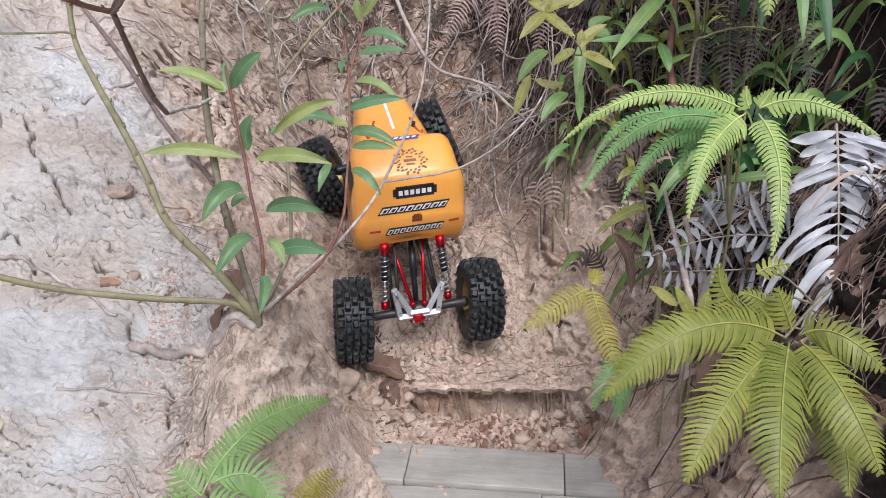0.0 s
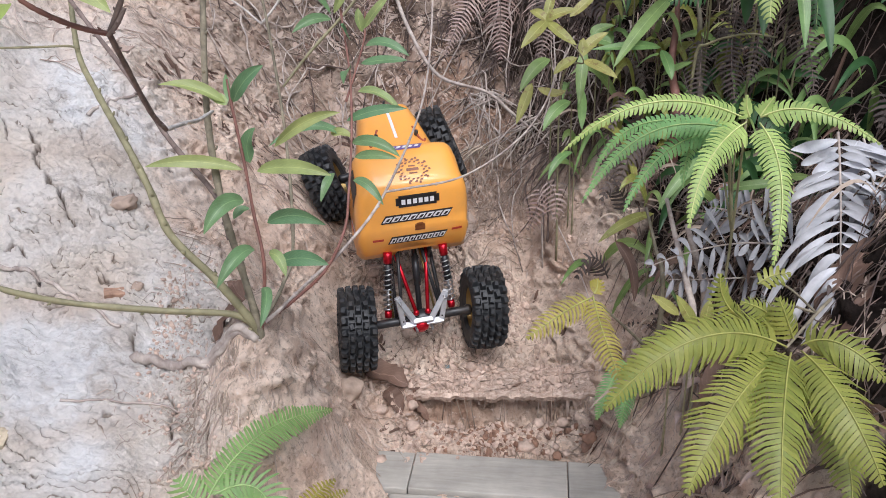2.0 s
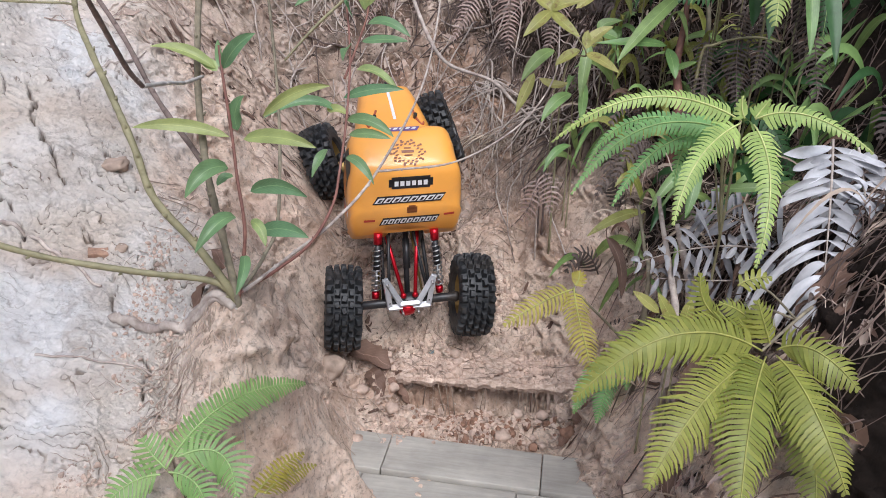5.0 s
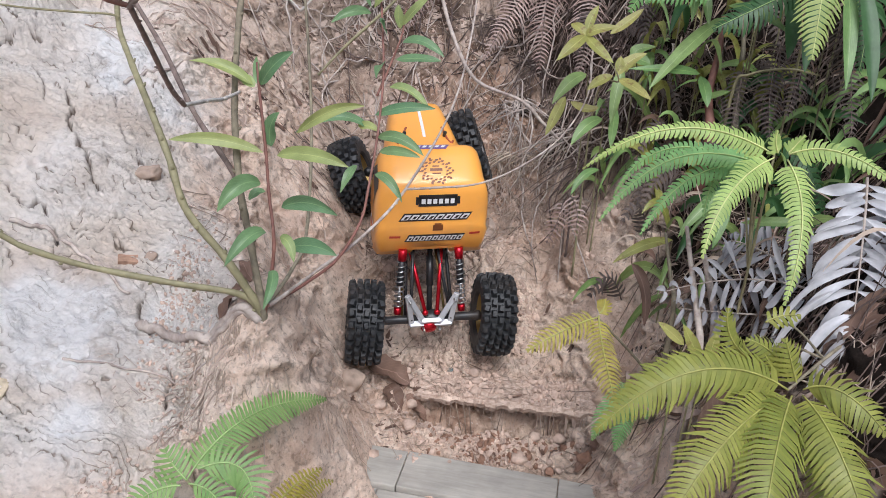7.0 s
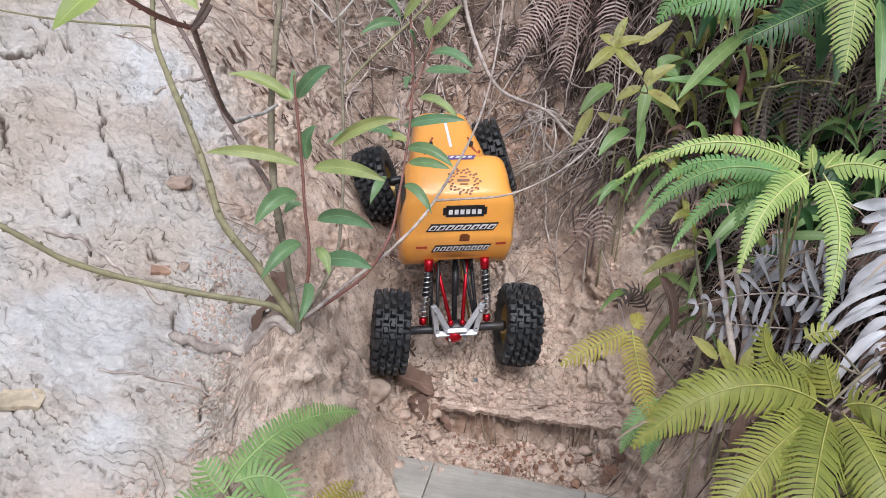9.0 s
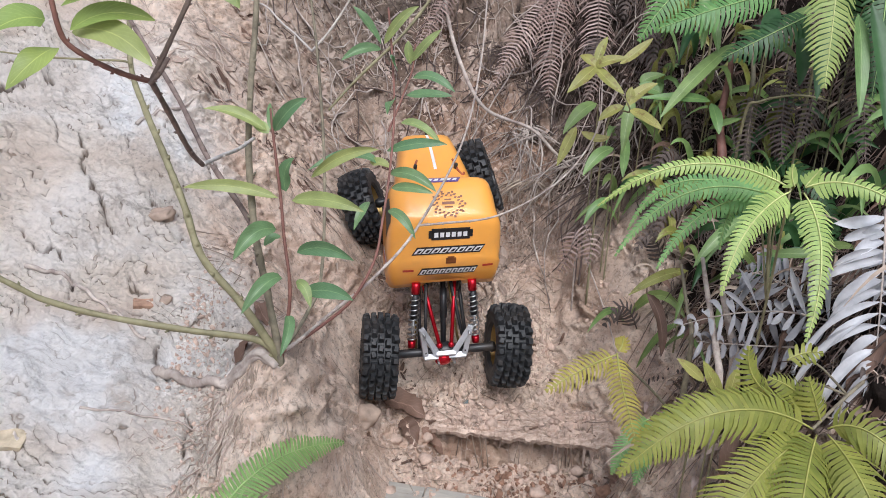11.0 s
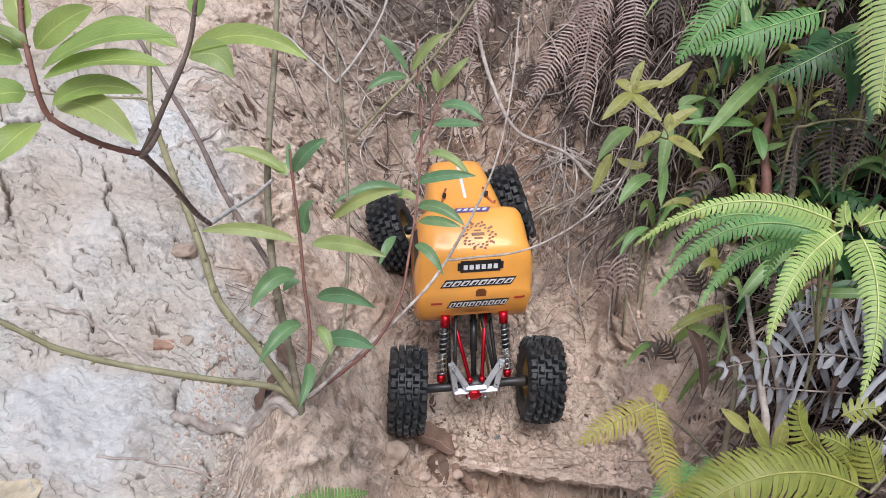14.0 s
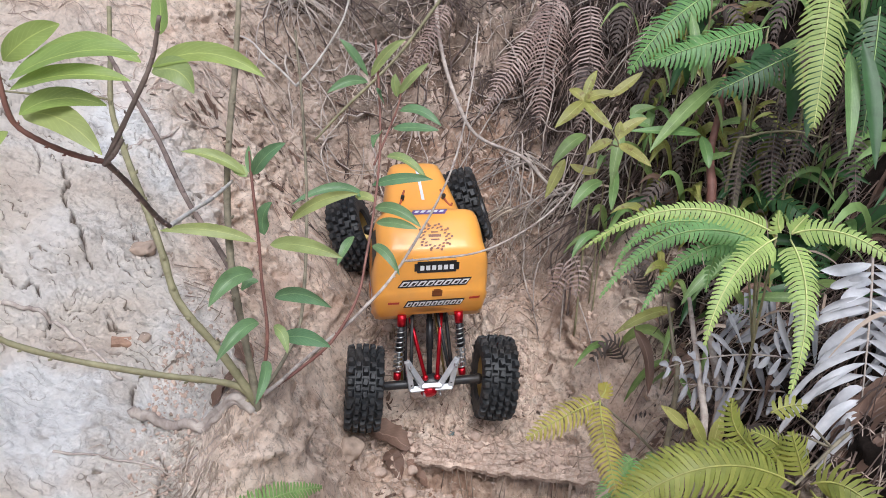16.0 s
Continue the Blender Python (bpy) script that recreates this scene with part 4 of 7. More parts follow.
# sticker below the windscreen, stripe down the bonnet
decal("front_sticker", [rect(0, 0, 0.050, 0.011, 0.003)], VIOLET_INK, (0.000, 0.193, 0.244), (1, 0, 0), (0, 1, -0.2), label="violet and white sticker")
decals("bar", [rect(-0.018 + 0.009 * k, 0, 0.0055, 0.006, 0.002) for k in range(5)], PAPER, (0.000, 0.193, 0.244), (1, 0, 0), (0, 1, -0.2), lift=0.0012)
decal("stripe", [rect(0.0, 0.02, 0.0045, 0.085)], PAPER, (0.000, 0.256, 0.21), (1, 0, 0), (0, 1, -0.15), label="white bonnet stripe")
for side in (-1, 1):
    decal("side_window", [((-0.034, -0.016), (0.028, -0.016), (0.020, 0.016), (-0.022, 0.016))], INK, (side * 0.07, 0.158, 0.205), (0, side, 0), (0, 0, 1), label="black side window")
    decal("side_sticker", [rect(0.0, 0.0, 0.03, 0.012)], PAPER, (side * 0.07, 0.12, 0.158), (0, side, 0), (0, 0, 1))
    decal("side_sticker", [rect(0.0, 0.0, 0.022, 0.007)], RED_INK, (side * 0.07, 0.12, 0.158), (0, side, 0), (0, 0, 1), lift=0.0012)
    # body post with its clip
    foot = Vector((side * 0.031, 0.236, 0.206))
    bm = stick(foot, foot + Vector((0, 0, 0.013)), 0.0028, 10)
    post = part("body_post", bm, BLACK, shell)
    bm = bmesh.new()
    tube(bm, curve_points([foot + Vector(p) for p in ((-0.004 * side, 0.012, 0.010), (0, 0.004, 0.0075), (0.003 * side, -0.006, 0.006), (0.009 * side, -0.014, 0.005), (0.012 * side, -0.010, 0.0055))], 5), 0.0016, 0.0016, 6)
    part("clip", bm, CLIP_RED, post, "red bent clip")
bm = stick((0, 0.318, 0.184), (0, 0.318, 0.193), 0.002, 8)
part("body_post", bm, BLACK, shell)

# chassis
bm = bmesh.new()
for side in (-1, 1):
    box(bm, (0.004, 0.19, 0.030), (side * 0.026, 0.175, 0.118), 0.001)
box(bm, (0.05, 0.06, 0.022), (0, 0.15, 0.116), 0.002)
box(bm, (0.05, 0.05, 0.028), (0, 0.225, 0.118), 0.002)
part("chassis", bm, BLACK, car, smooth=False)


def wheel_meshes():
    bm = bmesh.new()
    r, turns = WHEEL_R, 92
    tread = [(-0.0266, r - 0.0140), (-0.0240, r - 0.0102), (-0.0152, r - 0.0082), (-0.0140, r - 0.0081), (-0.0056, r - 0.0075), (-0.0044, r - 0.0074),
             (0.0044, r - 0.0074), (0.0056, r - 0.0075), (0.0140, r - 0.0081), (0.0152, r - 0.0082), (0.0240, r - 0.0102), (0.0266, r - 0.0140)]
    profile = [(-0.021, 0.033), (-0.0255, 0.036), (-0.0270, 0.045)] + tread + [(0.0270, 0.045), (0.0255, 0.036), (0.021, 0.033), (-0.021, 0.033)]
    revolve(bm, profile, turns)
    bm.faces.ensure_lookup_table()
    bm.faces.index_update()
    lugs = []
    for col, shift in ((3, 0), (4, 0), (6, 2), (8, 0), (10, 2), (12, 0), (13, 0)):
        for k in range(23):
            lugs.append((col, [(4 * k + shift + q) % turns for q in range(3)]))
    whole = {}
    for col, segs in lugs:
        side = 3 if col in (3, 4) else 13 if col in (12, 13) else col
        key = (side, segs[0])
        whole.setdefault(key, []).extend(bm.faces[col * turns + q] for q in segs)
    for (col, seg), faces in whole.items():
        made = bmesh.ops.extrude_face_region(bm, geom=faces)["geom"]
        up = [v for v in made if isinstance(v, bmesh.types.BMVert)]
        mid = sum((v.co for v in up), Vector()) / len(up)
        spoke = Vector((mid.x * 0.35, mid.y, mid.z)).normalized()
        skew = Matrix.Rotation(0.30 * math.sin(seg * 2.1 + col), 3, spoke)
        for v in up:
            v.co = mid + skew @ ((v.co - mid) * 0.66) + spoke * 0.0086
        bmesh.ops.delete(bm, geom=faces, context="FACES_ONLY")
    bmesh.ops.recalc_face_normals(bm, faces=bm.faces)
    tyre = bpy.data.meshes.new("tyre")
    bm.to_mesh(tyre)
    bm.free()
    tyre.materials.append(RUBBER)
    bm = bmesh.new()
    revolve(bm, [(0.0235, 0.0375), (0.0255, 0.0375), (0.0262, 0.035), (0.0255, 0.0305), (0.022, 0.0295), (0.0225, 0.034), (0.0235, 0.0375)], 36)
    for k in range(12):
        a = 2 * math.pi * k / 12
        box(bm, (0.0026, 0.004, 0.004), (0.0265, 0.0335 * math.cos(a), 0.0335 * math.sin(a)))
    ring = bpy.data.meshes.new("beadlock_ring")
    bm.to_mesh(ring)
    bm.free()
    ring.materials.append(BLACK)
    bm = bmesh.new()
    revolve(bm, [(-0.020, 0.033), (-0.006, 0.029), (0.010, 0.029), (0.022, 0.031)], 32)
    revolve(bm, [(0.006, 0.029), (0.009, 0.018), (0.012, 0.010), (0.016, 0.008), (0.016, 0.0)], 32)
    revolve(bm, [(-0.006, 0.029), (-0.004, 0.012), (-0.008, 0.0)], 32)
    for k in range(6):
        a = 2 * math.pi * k / 6
        box(bm, (0.006, 0.006, 0.018), (0.0125, 0.019 * math.cos(a), 0.019 * math.sin(a)), 0.001, Matrix.Rotation(a - math.pi / 2, 4, "X"))
    rim = bpy.data.meshes.new("rim")
    bm.to_mesh(rim)
    bm.free()
    rim.materials.append(BRASS)
    return tyre, ring, rim


TYRE, RING, RIM = wheel_meshes()
FRONT_ROLL, STEER, REAR_STEER = -24.0, 6.0, -7.0
axle_frames = {"rear": Matrix.Translation((0, 0, WHEEL_R)), "front": Matrix.Translation((0, BASE_LEN, WHEEL_R + 0.004)) @ pose(0, 0, 0, 0, FRONT_ROLL, -2)}
for where, fr in axle_frames.items():
    for side in (-1, 1):
        m = fr @ Matrix.Translation((side * TRACK, 0, 0)) @ pose(0, 0, 0, 0, 0, STEER if where == "front" else REAR_STEER) @ pose(0, 0, 0, 37 * side, 0, 0 if side > 0 else 180)
        wheel = new("wheel")
        wheel.parent, wheel.matrix_local = car, m
        wheel.empty_display_size = 0.02
        for nm, data in (("tyre", TYRE), ("beadlock_ring", RING), ("rim", RIM)):
            o = new(nm, data)
            o.parent = wheel
    bm = bmesh.new()
    revolve(bm, [(-0.080, 0.0), (-0.080, 0.007), (-0.074, 0.009), (-0.070, 0.0065), (-0.018, 0.0065), (-0.012, 0.011), (0.006, 0.014), (0.016, 0.011),
                 (0.022, 0.0065), (0.070, 0.0065), (0.074, 0.009), (0.080, 0.007), (0.080, 0.0)], 20)
    axle = part("axle", bm, BLACK, car)
    axle.matrix_local = fr
    bm = bmesh.new()
    s = -1 if where == "rear" else 1
    revolve(bm, [(0.0, 0.0125), (0.006, 0.0125), (0.0095, 0.010), (0.0115, 0.004), (0.0115, 0.0)], 14, "Z")
    cover = part("diff_cover", bm, RED_ALU, axle, "red differential cover", smooth=False)
    cover.matrix_local = pose(-0.003, s * 0.009, -0.003, s * -90, 0, 0)

# silver truss over the rear axle
bm = bmesh.new()
for a, b, r in (((-0.037, 0.018, 0.108), (-0.013, -0.008, 0.074), 0.0042), ((0.037, 0.018, 0.108), (0.013, -0.008, 0.074), 0.0042),
                ((-0.030, -0.010, 0.068), (0.030, -0.010, 0.068), 0.0045), ((-0.037, 0.018, 0.108), (-0.030, -0.009, 0.068), 0.0040),
                ((0.037, 0.018, 0.108), (0.030, -0.009, 0.068), 0.0040), ((-0.013, -0.009, 0.076), (0.013, -0.009, 0.076), 0.0035)):
    a, b = Vector(a), Vector(b)
    d = b - a
    turn = d.to_track_quat("X", "Z").to_matrix().to_4x4()
    box(bm, (d.length + 0.004, 2 * r, 0.006), (a + b) / 2, 0.0008, turn)
truss = part("truss", bm, SILVER, car, "polished aluminium axle truss", smooth=False)
for x in (-0.034, 0.034, -0.012, 0.012):
    bm = stick((x, 0.014 if abs(x) > 0.02 else -0.016, 0.104 if abs(x) > 0.02 else 0.068), (x, 0.006 if abs(x) > 0.02 else -0.024, 0.108 if abs(x) > 0.02 else 0.072), 0.002, 8)
    part("bolt", bm, STEEL, truss)


def link(a, b, r, material, label=""):
    ob = part("link", stick(a, b, r, 10), material, car, label)
    for p in (a, b):
        e = bmesh.new()
        bmesh.ops.create_uvsphere(e, u_segments=10, v_segments=6, radius=r * 1.6, matrix=Matrix.Translation(p))
        part("rod_end", e, BLACK if material is not RED_ALU else RED_ALU, ob)


link((-0.009, 0.002, 0.082), (-0.030, 0.098, 0.128), 0.0030, RED_ALU, "red anodised upper link")
link((0.009, 0.002, 0.082), (0.022, 0.098, 0.128), 0.0030, RED_ALU, "red anodised upper link")
link((-0.037, 0.000, 0.058), (-0.030, 0.115, 0.112), 0.0030, BLACK, "black lower link")
link((0.037, 0.000, 0.058), (0.030, 0.115, 0.112), 0.0030, BLACK, "black lower link")
link((0.031, -0.004, 0.074), (0.012, 0.10, 0.132), 0.0026, BLACK, "black sway link")
link((-0.031, -0.004, 0.074), (-0.024, 0.09, 0.132), 0.0026, BLACK, "black sway link")
link((0.024, 0.004, 0.066), (0.012, 0.10, 0.118), 0.0018, BRASS, "thin brass rod")
link((-0.042, 0.006, 0.062), (-0.040, 0.085, 0.120), 0.0018, BRASS, "thin brass rod")
shaft = part("drive_shaft", stick((0.0, 0.012, 0.068), (0.006, 0.115, 0.126), 0.0042, 12), BLACK, car)
part("shaft_sleeve", stick((0.0025, 0.045, 0.0866), (0.0045, 0.085, 0.109), 0.0056, 12), BLACK, shaft)
for end in ("rear", "front"):
    y0, y1 = (0.008, 0.078) if end == "rear" else (BASE_LEN - 0.008, BASE_LEN - 0.06)
    for side in (-1, 1):
        a, b = Vector((side * 0.050, y0, 0.070)), Vector((side * 0.042, y1, 0.146))
        shock = part("shock", stick(a.lerp(b, 0.05), a.lerp(b, 0.5), 0.0022, 10), STEEL, car)
        part("shock_body", stick(a.lerp(b, 0.45), a.lerp(b, 0.86), 0.0052, 14), BLACK, shock)
        part("shock_cap", stick(a.lerp(b, 0.84), b, 0.0066, 12), RED_ALU, shock, "red shock cap")
        part("shock_foot", stick(a, a.lerp(b, 0.10), 0.0058, 12), RED_ALU, shock, "red shock foot")
        d = (b - a).normalized()
        u = d.orthogonal().normalized()
        w = d.cross(u)
        coil = [a.lerp(b, 0.10 + 0.72 * k / 96) + (u * math.cos(k * 0.62) + w * math.sin(k * 0.62)) * 0.0068 for k in range(97)]
        bm = bmesh.new()
        tube(bm, coil, 0.0011, 0.0011, 5)
        part("spring", bm, STEEL, shock, "bright coil spring")

# ---- plants: lines of their stems and fronds ----
BRIGHT_FRONDS = [
    (0.04, ((0.329, 0.823, 0.497), (0.216, 0.811, 0.558), (0.130, 0.811, 0.471))),
    (0.052, ((0.329, 0.822, 0.494), (0.259, 0.759, 0.485), (0.247, 0.727, 0.414))),
    (0.05, ((0.343, 0.822, 0.493), (0.354, 0.746, 0.468), (0.327, 0.705, 0.380))),
    (0.042, ((0.344, 0.824, 0.498), (0.384, 0.808, 0.529), (0.446, 0.768, 0.481))),
    (0.03, ((0.333, 0.824, 0.499), (0.326, 0.823, 0.509), (0.327, 0.824, 0.523))),
    (0.03, ((0.344, 0.825, 0.499), (0.350, 0.825, 0.510), (0.356, 0.824, 0.520))),
    (0.044, ((0.326, 0.848, 0.479), (0.230, 0.896, 0.502), (0.161, 0.847, 0.399))),
    (0.044, ((0.332, 0.847, 0.477), (0.255, 0.886, 0.476), (0.209, 0.844, 0.387))),
    (0.04, ((0.326, 0.857, 0.476), (0.287, 0.899, 0.475), (0.283, 0.867, 0.406))),
    (0.036, ((0.320, 0.878, 0.473), (0.219, 0.938, 0.497), (0.185, 0.916, 0.405))),
]
LOW_FRONDS = [
    (0.057, ((0.324, 0.646, 0.322), (0.227, 0.626, 0.389), (0.144, 0.600, 0.291))),
    (0.0644, ((0.322, 0.644, 0.317), (0.247, 0.572, 0.337), (0.199, 0.523, 0.260))),
    (0.0681, ((0.328, 0.644, 0.317), (0.282, 0.560, 0.332), (0.270, 0.504, 0.257))),
    (0.0607, ((0.338, 0.645, 0.318), (0.343, 0.573, 0.329), (0.368, 0.531, 0.255))),
    (0.046, ((0.338, 0.647, 0.323), (0.358, 0.630, 0.355), (0.397, 0.602, 0.312))),
    (0.046, ((0.319, 0.665, 0.315), (0.252, 0.692, 0.337), (0.176, 0.689, 0.264))),
    (0.0313, ((0.299, 0.681, 0.329), (0.268, 0.687, 0.348), (0.270, 0.691, 0.380))),
    (0.0331, ((0.332, 0.668, 0.321), (0.318, 0.669, 0.351), (0.285, 0.671, 0.359))),
    (0.0368, ((0.336, 0.658, 0.322), (0.325, 0.657, 0.347), (0.318, 0.665, 0.366))),
    (0.0239, ((0.306, 0.688, 0.369), (0.322, 0.693, 0.379), (0.340, 0.693, 0.376))),
    (0.0552, ((0.358, 0.659, 0.297), (0.376, 0.598, 0.256), (0.361, 0.554, 0.210))),
]
YELLOW_FRONDS = [
    (0.034, ((0.158, 0.749, 0.327), (0.128, 0.726, 0.329), (0.083, 0.702, 0.307))),
    (0.034, ((0.159, 0.749, 0.329), (0.156, 0.713, 0.322), (0.170, 0.643, 0.286))),
    (0.02, ((0.160, 0.750, 0.331), (0.166, 0.754, 0.337), (0.164, 0.757, 0.345))),
]
LEFT_FRONDS = [
    (0.0425, ((-0.214, 0.538, 0.247), (-0.188, 0.604, 0.293), (-0.124, 0.691, 0.234))),
    (0.0442, ((-0.205, 0.543, 0.256), (-0.163, 0.571, 0.264), (-0.153, 0.532, 0.224))),
    (0.0391, ((-0.214, 0.538, 0.247), (-0.230, 0.543, 0.260), (-0.236, 0.548, 0.271))),
    (0.0391, ((-0.219, 0.536, 0.242), (-0.244, 0.534, 0.241), (-0.260, 0.516, 0.227))),
    (0.034, ((-0.212, 0.537, 0.244), (-0.184, 0.539, 0.243), (-0.171, 0.510, 0.227))),
]
BROWN_SPRIG = [
    (0.03, ((-0.153, 0.578, 0.181), (-0.143, 0.623, 0.181), (-0.123, 0.661, 0.166))),
    (0.026, ((-0.143, 0.580, 0.184), (-0.135, 0.637, 0.163), (-0.113, 0.672, 0.141))),
]
SILVER_FRONDS = [
    (0.12, ((0.434, 0.831, 0.477), (0.421, 0.774, 0.425), (0.408, 0.716, 0.318))),
    (0.1, ((0.462, 0.829, 0.470), (0.469, 0.777, 0.402), (0.467, 0.736, 0.310))),
    (0.075, ((0.419, 0.833, 0.336), (0.350, 0.868, 0.349), (0.245, 0.855, 0.309))),
    (0.07, ((0.421, 0.856, 0.339), (0.358, 0.889, 0.370), (0.331, 0.906, 0.364))),
    (0.06, ((0.428, 0.823, 0.312), (0.358, 0.853, 0.289), (0.270, 0.850, 0.294))),
]
DEAD_FRONDS = [
    (0.07, ((0.147, 1.539, 0.675), (0.068, 1.457, 0.601), (0.007, 1.420, 0.474))),
    (0.08, ((0.124, 1.519, 0.685), (0.108, 1.433, 0.585), (0.108, 1.405, 0.466))),
    (0.07, ((0.184, 1.500, 0.677), (0.195, 1.418, 0.580), (0.179, 1.408, 0.458))),
    (0.05, ((-0.075, 1.585, 0.657), (-0.101, 1.522, 0.589), (-0.157, 1.499, 0.496))),
    (0.06, ((0.439, 1.178, 0.572), (0.411, 1.133, 0.524), (0.423, 1.102, 0.445))),
    (0.06, ((0.478, 1.188, 0.587), (0.465, 1.145, 0.540), (0.445, 1.116, 0.474))),
    (0.05, ((0.398, 1.198, 0.526), (0.386, 1.158, 0.485), (0.381, 1.136, 0.432))),
    (0.06, ((0.506, 1.159, 0.616), (0.515, 1.114, 0.556), (0.521, 1.074, 0.458))),
    (0.055, ((0.160, 1.164, 0.320), (0.181, 1.138, 0.304), (0.172, 1.131, 0.263))),
    (0.045, ((0.153, 1.169, 0.308), (0.149, 1.137, 0.283), (0.131, 1.140, 0.242))),
]
DARK_GREEN_FRONDS = [
    (0.07, ((0.446, 1.125, 0.731), (0.431, 1.056, 0.648), (0.423, 1.022, 0.568))),
    (0.06, ((0.527, 1.155, 0.704), (0.519, 1.109, 0.623), (0.509, 1.077, 0.549))),
    (0.06, ((0.402, 1.193, 0.669), (0.305, 1.152, 0.648), (0.234, 1.154, 0.616))),
    (0.06, ((0.443, 1.164, 0.643), (0.391, 1.129, 0.624), (0.324, 1.128, 0.585))),
    (0.06, ((0.338, 1.268, 0.709), (0.254, 1.219, 0.664), (0.221, 1.208, 0.593))),
]
LANCE_LEAVES = [
    (0.022, ((0.367, 1.230, 0.593), (0.304, 1.179, 0.559), (0.250, 1.126, 0.498))),
    (0.02, ((0.370, 1.237, 0.608), (0.399, 1.197, 0.614), (0.435, 1.152, 0.583))),
    (0.016, ((0.329, 1.251, 0.645), (0.332, 1.216, 0.616), (0.337, 1.202, 0.582))),
    (0.018, ((0.339, 1.201, 0.508), (0.341, 1.163, 0.495), (0.344, 1.153, 0.472))),
    (0.014, ((0.338, 1.186, 0.473), (0.349, 1.160, 0.488), (0.369, 1.144, 0.499))),
    (0.014, ((0.215, 1.173, 0.459), (0.208, 1.131, 0.439), (0.205, 1.108, 0.414))),
    (0.016, ((0.366, 1.031, 0.393), (0.316, 0.999, 0.377), (0.289, 0.978, 0.334))),
    (0.016, ((0.359, 1.026, 0.382), (0.348, 0.992, 0.358), (0.336, 0.976, 0.322))),
    (0.014, ((0.277, 0.957, 0.338), (0.236, 0.936, 0.344), (0.198, 0.921, 0.315))),
    (0.012, ((0.394, 0.864, 0.409), (0.361, 0.862, 0.409), (0.330, 0.878, 0.398))),
    (0.012, ((0.195, 1.123, 0.375), (0.167, 1.102, 0.380), (0.154, 1.086, 0.345))),
    (0.012, ((0.252, 0.744, 0.305), (0.239, 0.748, 0.316), (0.223, 0.752, 0.326))),
    (0.014, ((0.271, 0.738, 0.290), (0.261, 0.745, 0.306), (0.250, 0.753, 0.325))),
    (0.014, ((0.278, 0.736, 0.284), (0.282, 0.746, 0.307), (0.287, 0.752, 0.318))),
]
HERB_LEAVES = [
    (0.016, ((0.149, 1.098, 0.571), (0.157, 1.093, 0.582), (0.191, 1.096, 0.585))),
    (0.0176, ((0.149, 1.098, 0.571), (0.135, 1.073, 0.565), (0.110, 1.061, 0.541))),
    (0.016, ((0.149, 1.098, 0.571), (0.161, 1.072, 0.559), (0.186, 1.065, 0.542))),
    (0.0144, ((0.149, 1.098, 0.571), (0.139, 1.103, 0.583), (0.128, 1.114, 0.583))),
    (0.0128, ((0.149, 1.098, 0.571), (0.154, 1.120, 0.593), (0.165, 1.127, 0.608))),
    (0.016, ((0.200, 1.088, 0.517), (0.216, 1.066, 0.515), (0.240, 1.049, 0.499))),
    (0.016, ((0.195, 1.089, 0.521), (0.209, 1.100, 0.543), (0.236, 1.105, 0.551))),
    (0.0144, ((0.193, 1.099, 0.519), (0.174, 1.096, 0.514), (0.159, 1.089, 0.499))),
    (0.0128, ((0.201, 1.091, 0.524), (0.198, 1.096, 0.535), (0.201, 1.101, 0.546))),
    (0.0144, ((0.188, 1.144, 0.569), (0.211, 1.152, 0.585), (0.233, 1.162, 0.604))),
    (0.016, ((0.135, 1.143, 0.477), (0.124, 1.132, 0.454), (0.110, 1.118, 0.423))),
    (0.0144, ((0.143, 1.141, 0.470), (0.169, 1.136, 0.456), (0.185, 1.141, 0.465))),
]
SAPLING_LEAVES = [
    (0.0174, ((-0.194, 0.743, 0.554), (-0.180, 0.732, 0.579), (-0.160, 0.738, 0.588))),
    (0.0139, ((-0.201, 0.742, 0.554), (-0.225, 0.739, 0.575), (-0.260, 0.737, 0.574))),
    (0.0093, ((-0.196, 0.743, 0.554), (-0.200, 0.748, 0.567), (-0.200, 0.753, 0.579))),
    (0.0128, ((-0.200, 0.741, 0.552), (-0.206, 0.744, 0.559), (-0.220, 0.744, 0.561))),
    (0.0151, ((-0.190, 0.726, 0.492), (-0.235, 0.721, 0.510), (-0.278, 0.714, 0.502))),
    (0.0174, ((-0.176, 0.726, 0.490), (-0.139, 0.712, 0.503), (-0.102, 0.708, 0.489))),
    (0.0151, ((-0.185, 0.738, 0.495), (-0.190, 0.737, 0.517), (-0.174, 0.733, 0.531))),
    (0.0151, ((-0.161, 0.746, 0.508), (-0.131, 0.750, 0.538), (-0.095, 0.752, 0.538))),
    (0.0197, ((-0.187, 0.704, 0.468), (-0.200, 0.678, 0.484), (-0.216, 0.663, 0.452))),
    (0.0174, ((-0.168, 0.706, 0.444), (-0.139, 0.694, 0.464), (-0.109, 0.688, 0.447))),
    (0.0186, ((-0.182, 0.695, 0.422), (-0.189, 0.668, 0.435), (-0.209, 0.652, 0.402))),
    (0.0174, ((-0.161, 0.699, 0.404), (-0.135, 0.686, 0.421), (-0.109, 0.682, 0.408))),
    (0.0139, ((-0.176, 0.689, 0.383), (-0.165, 0.669, 0.387), (-0.173, 0.647, 0.362))),
    (0.0128, ((-0.170, 0.703, 0.413), (-0.157, 0.695, 0.418), (-0.152, 0.685, 0.396))),
    (0.0116, ((-0.185, 0.711, 0.457), (-0.196, 0.711, 0.459), (-0.200, 0.706, 0.449))),
]
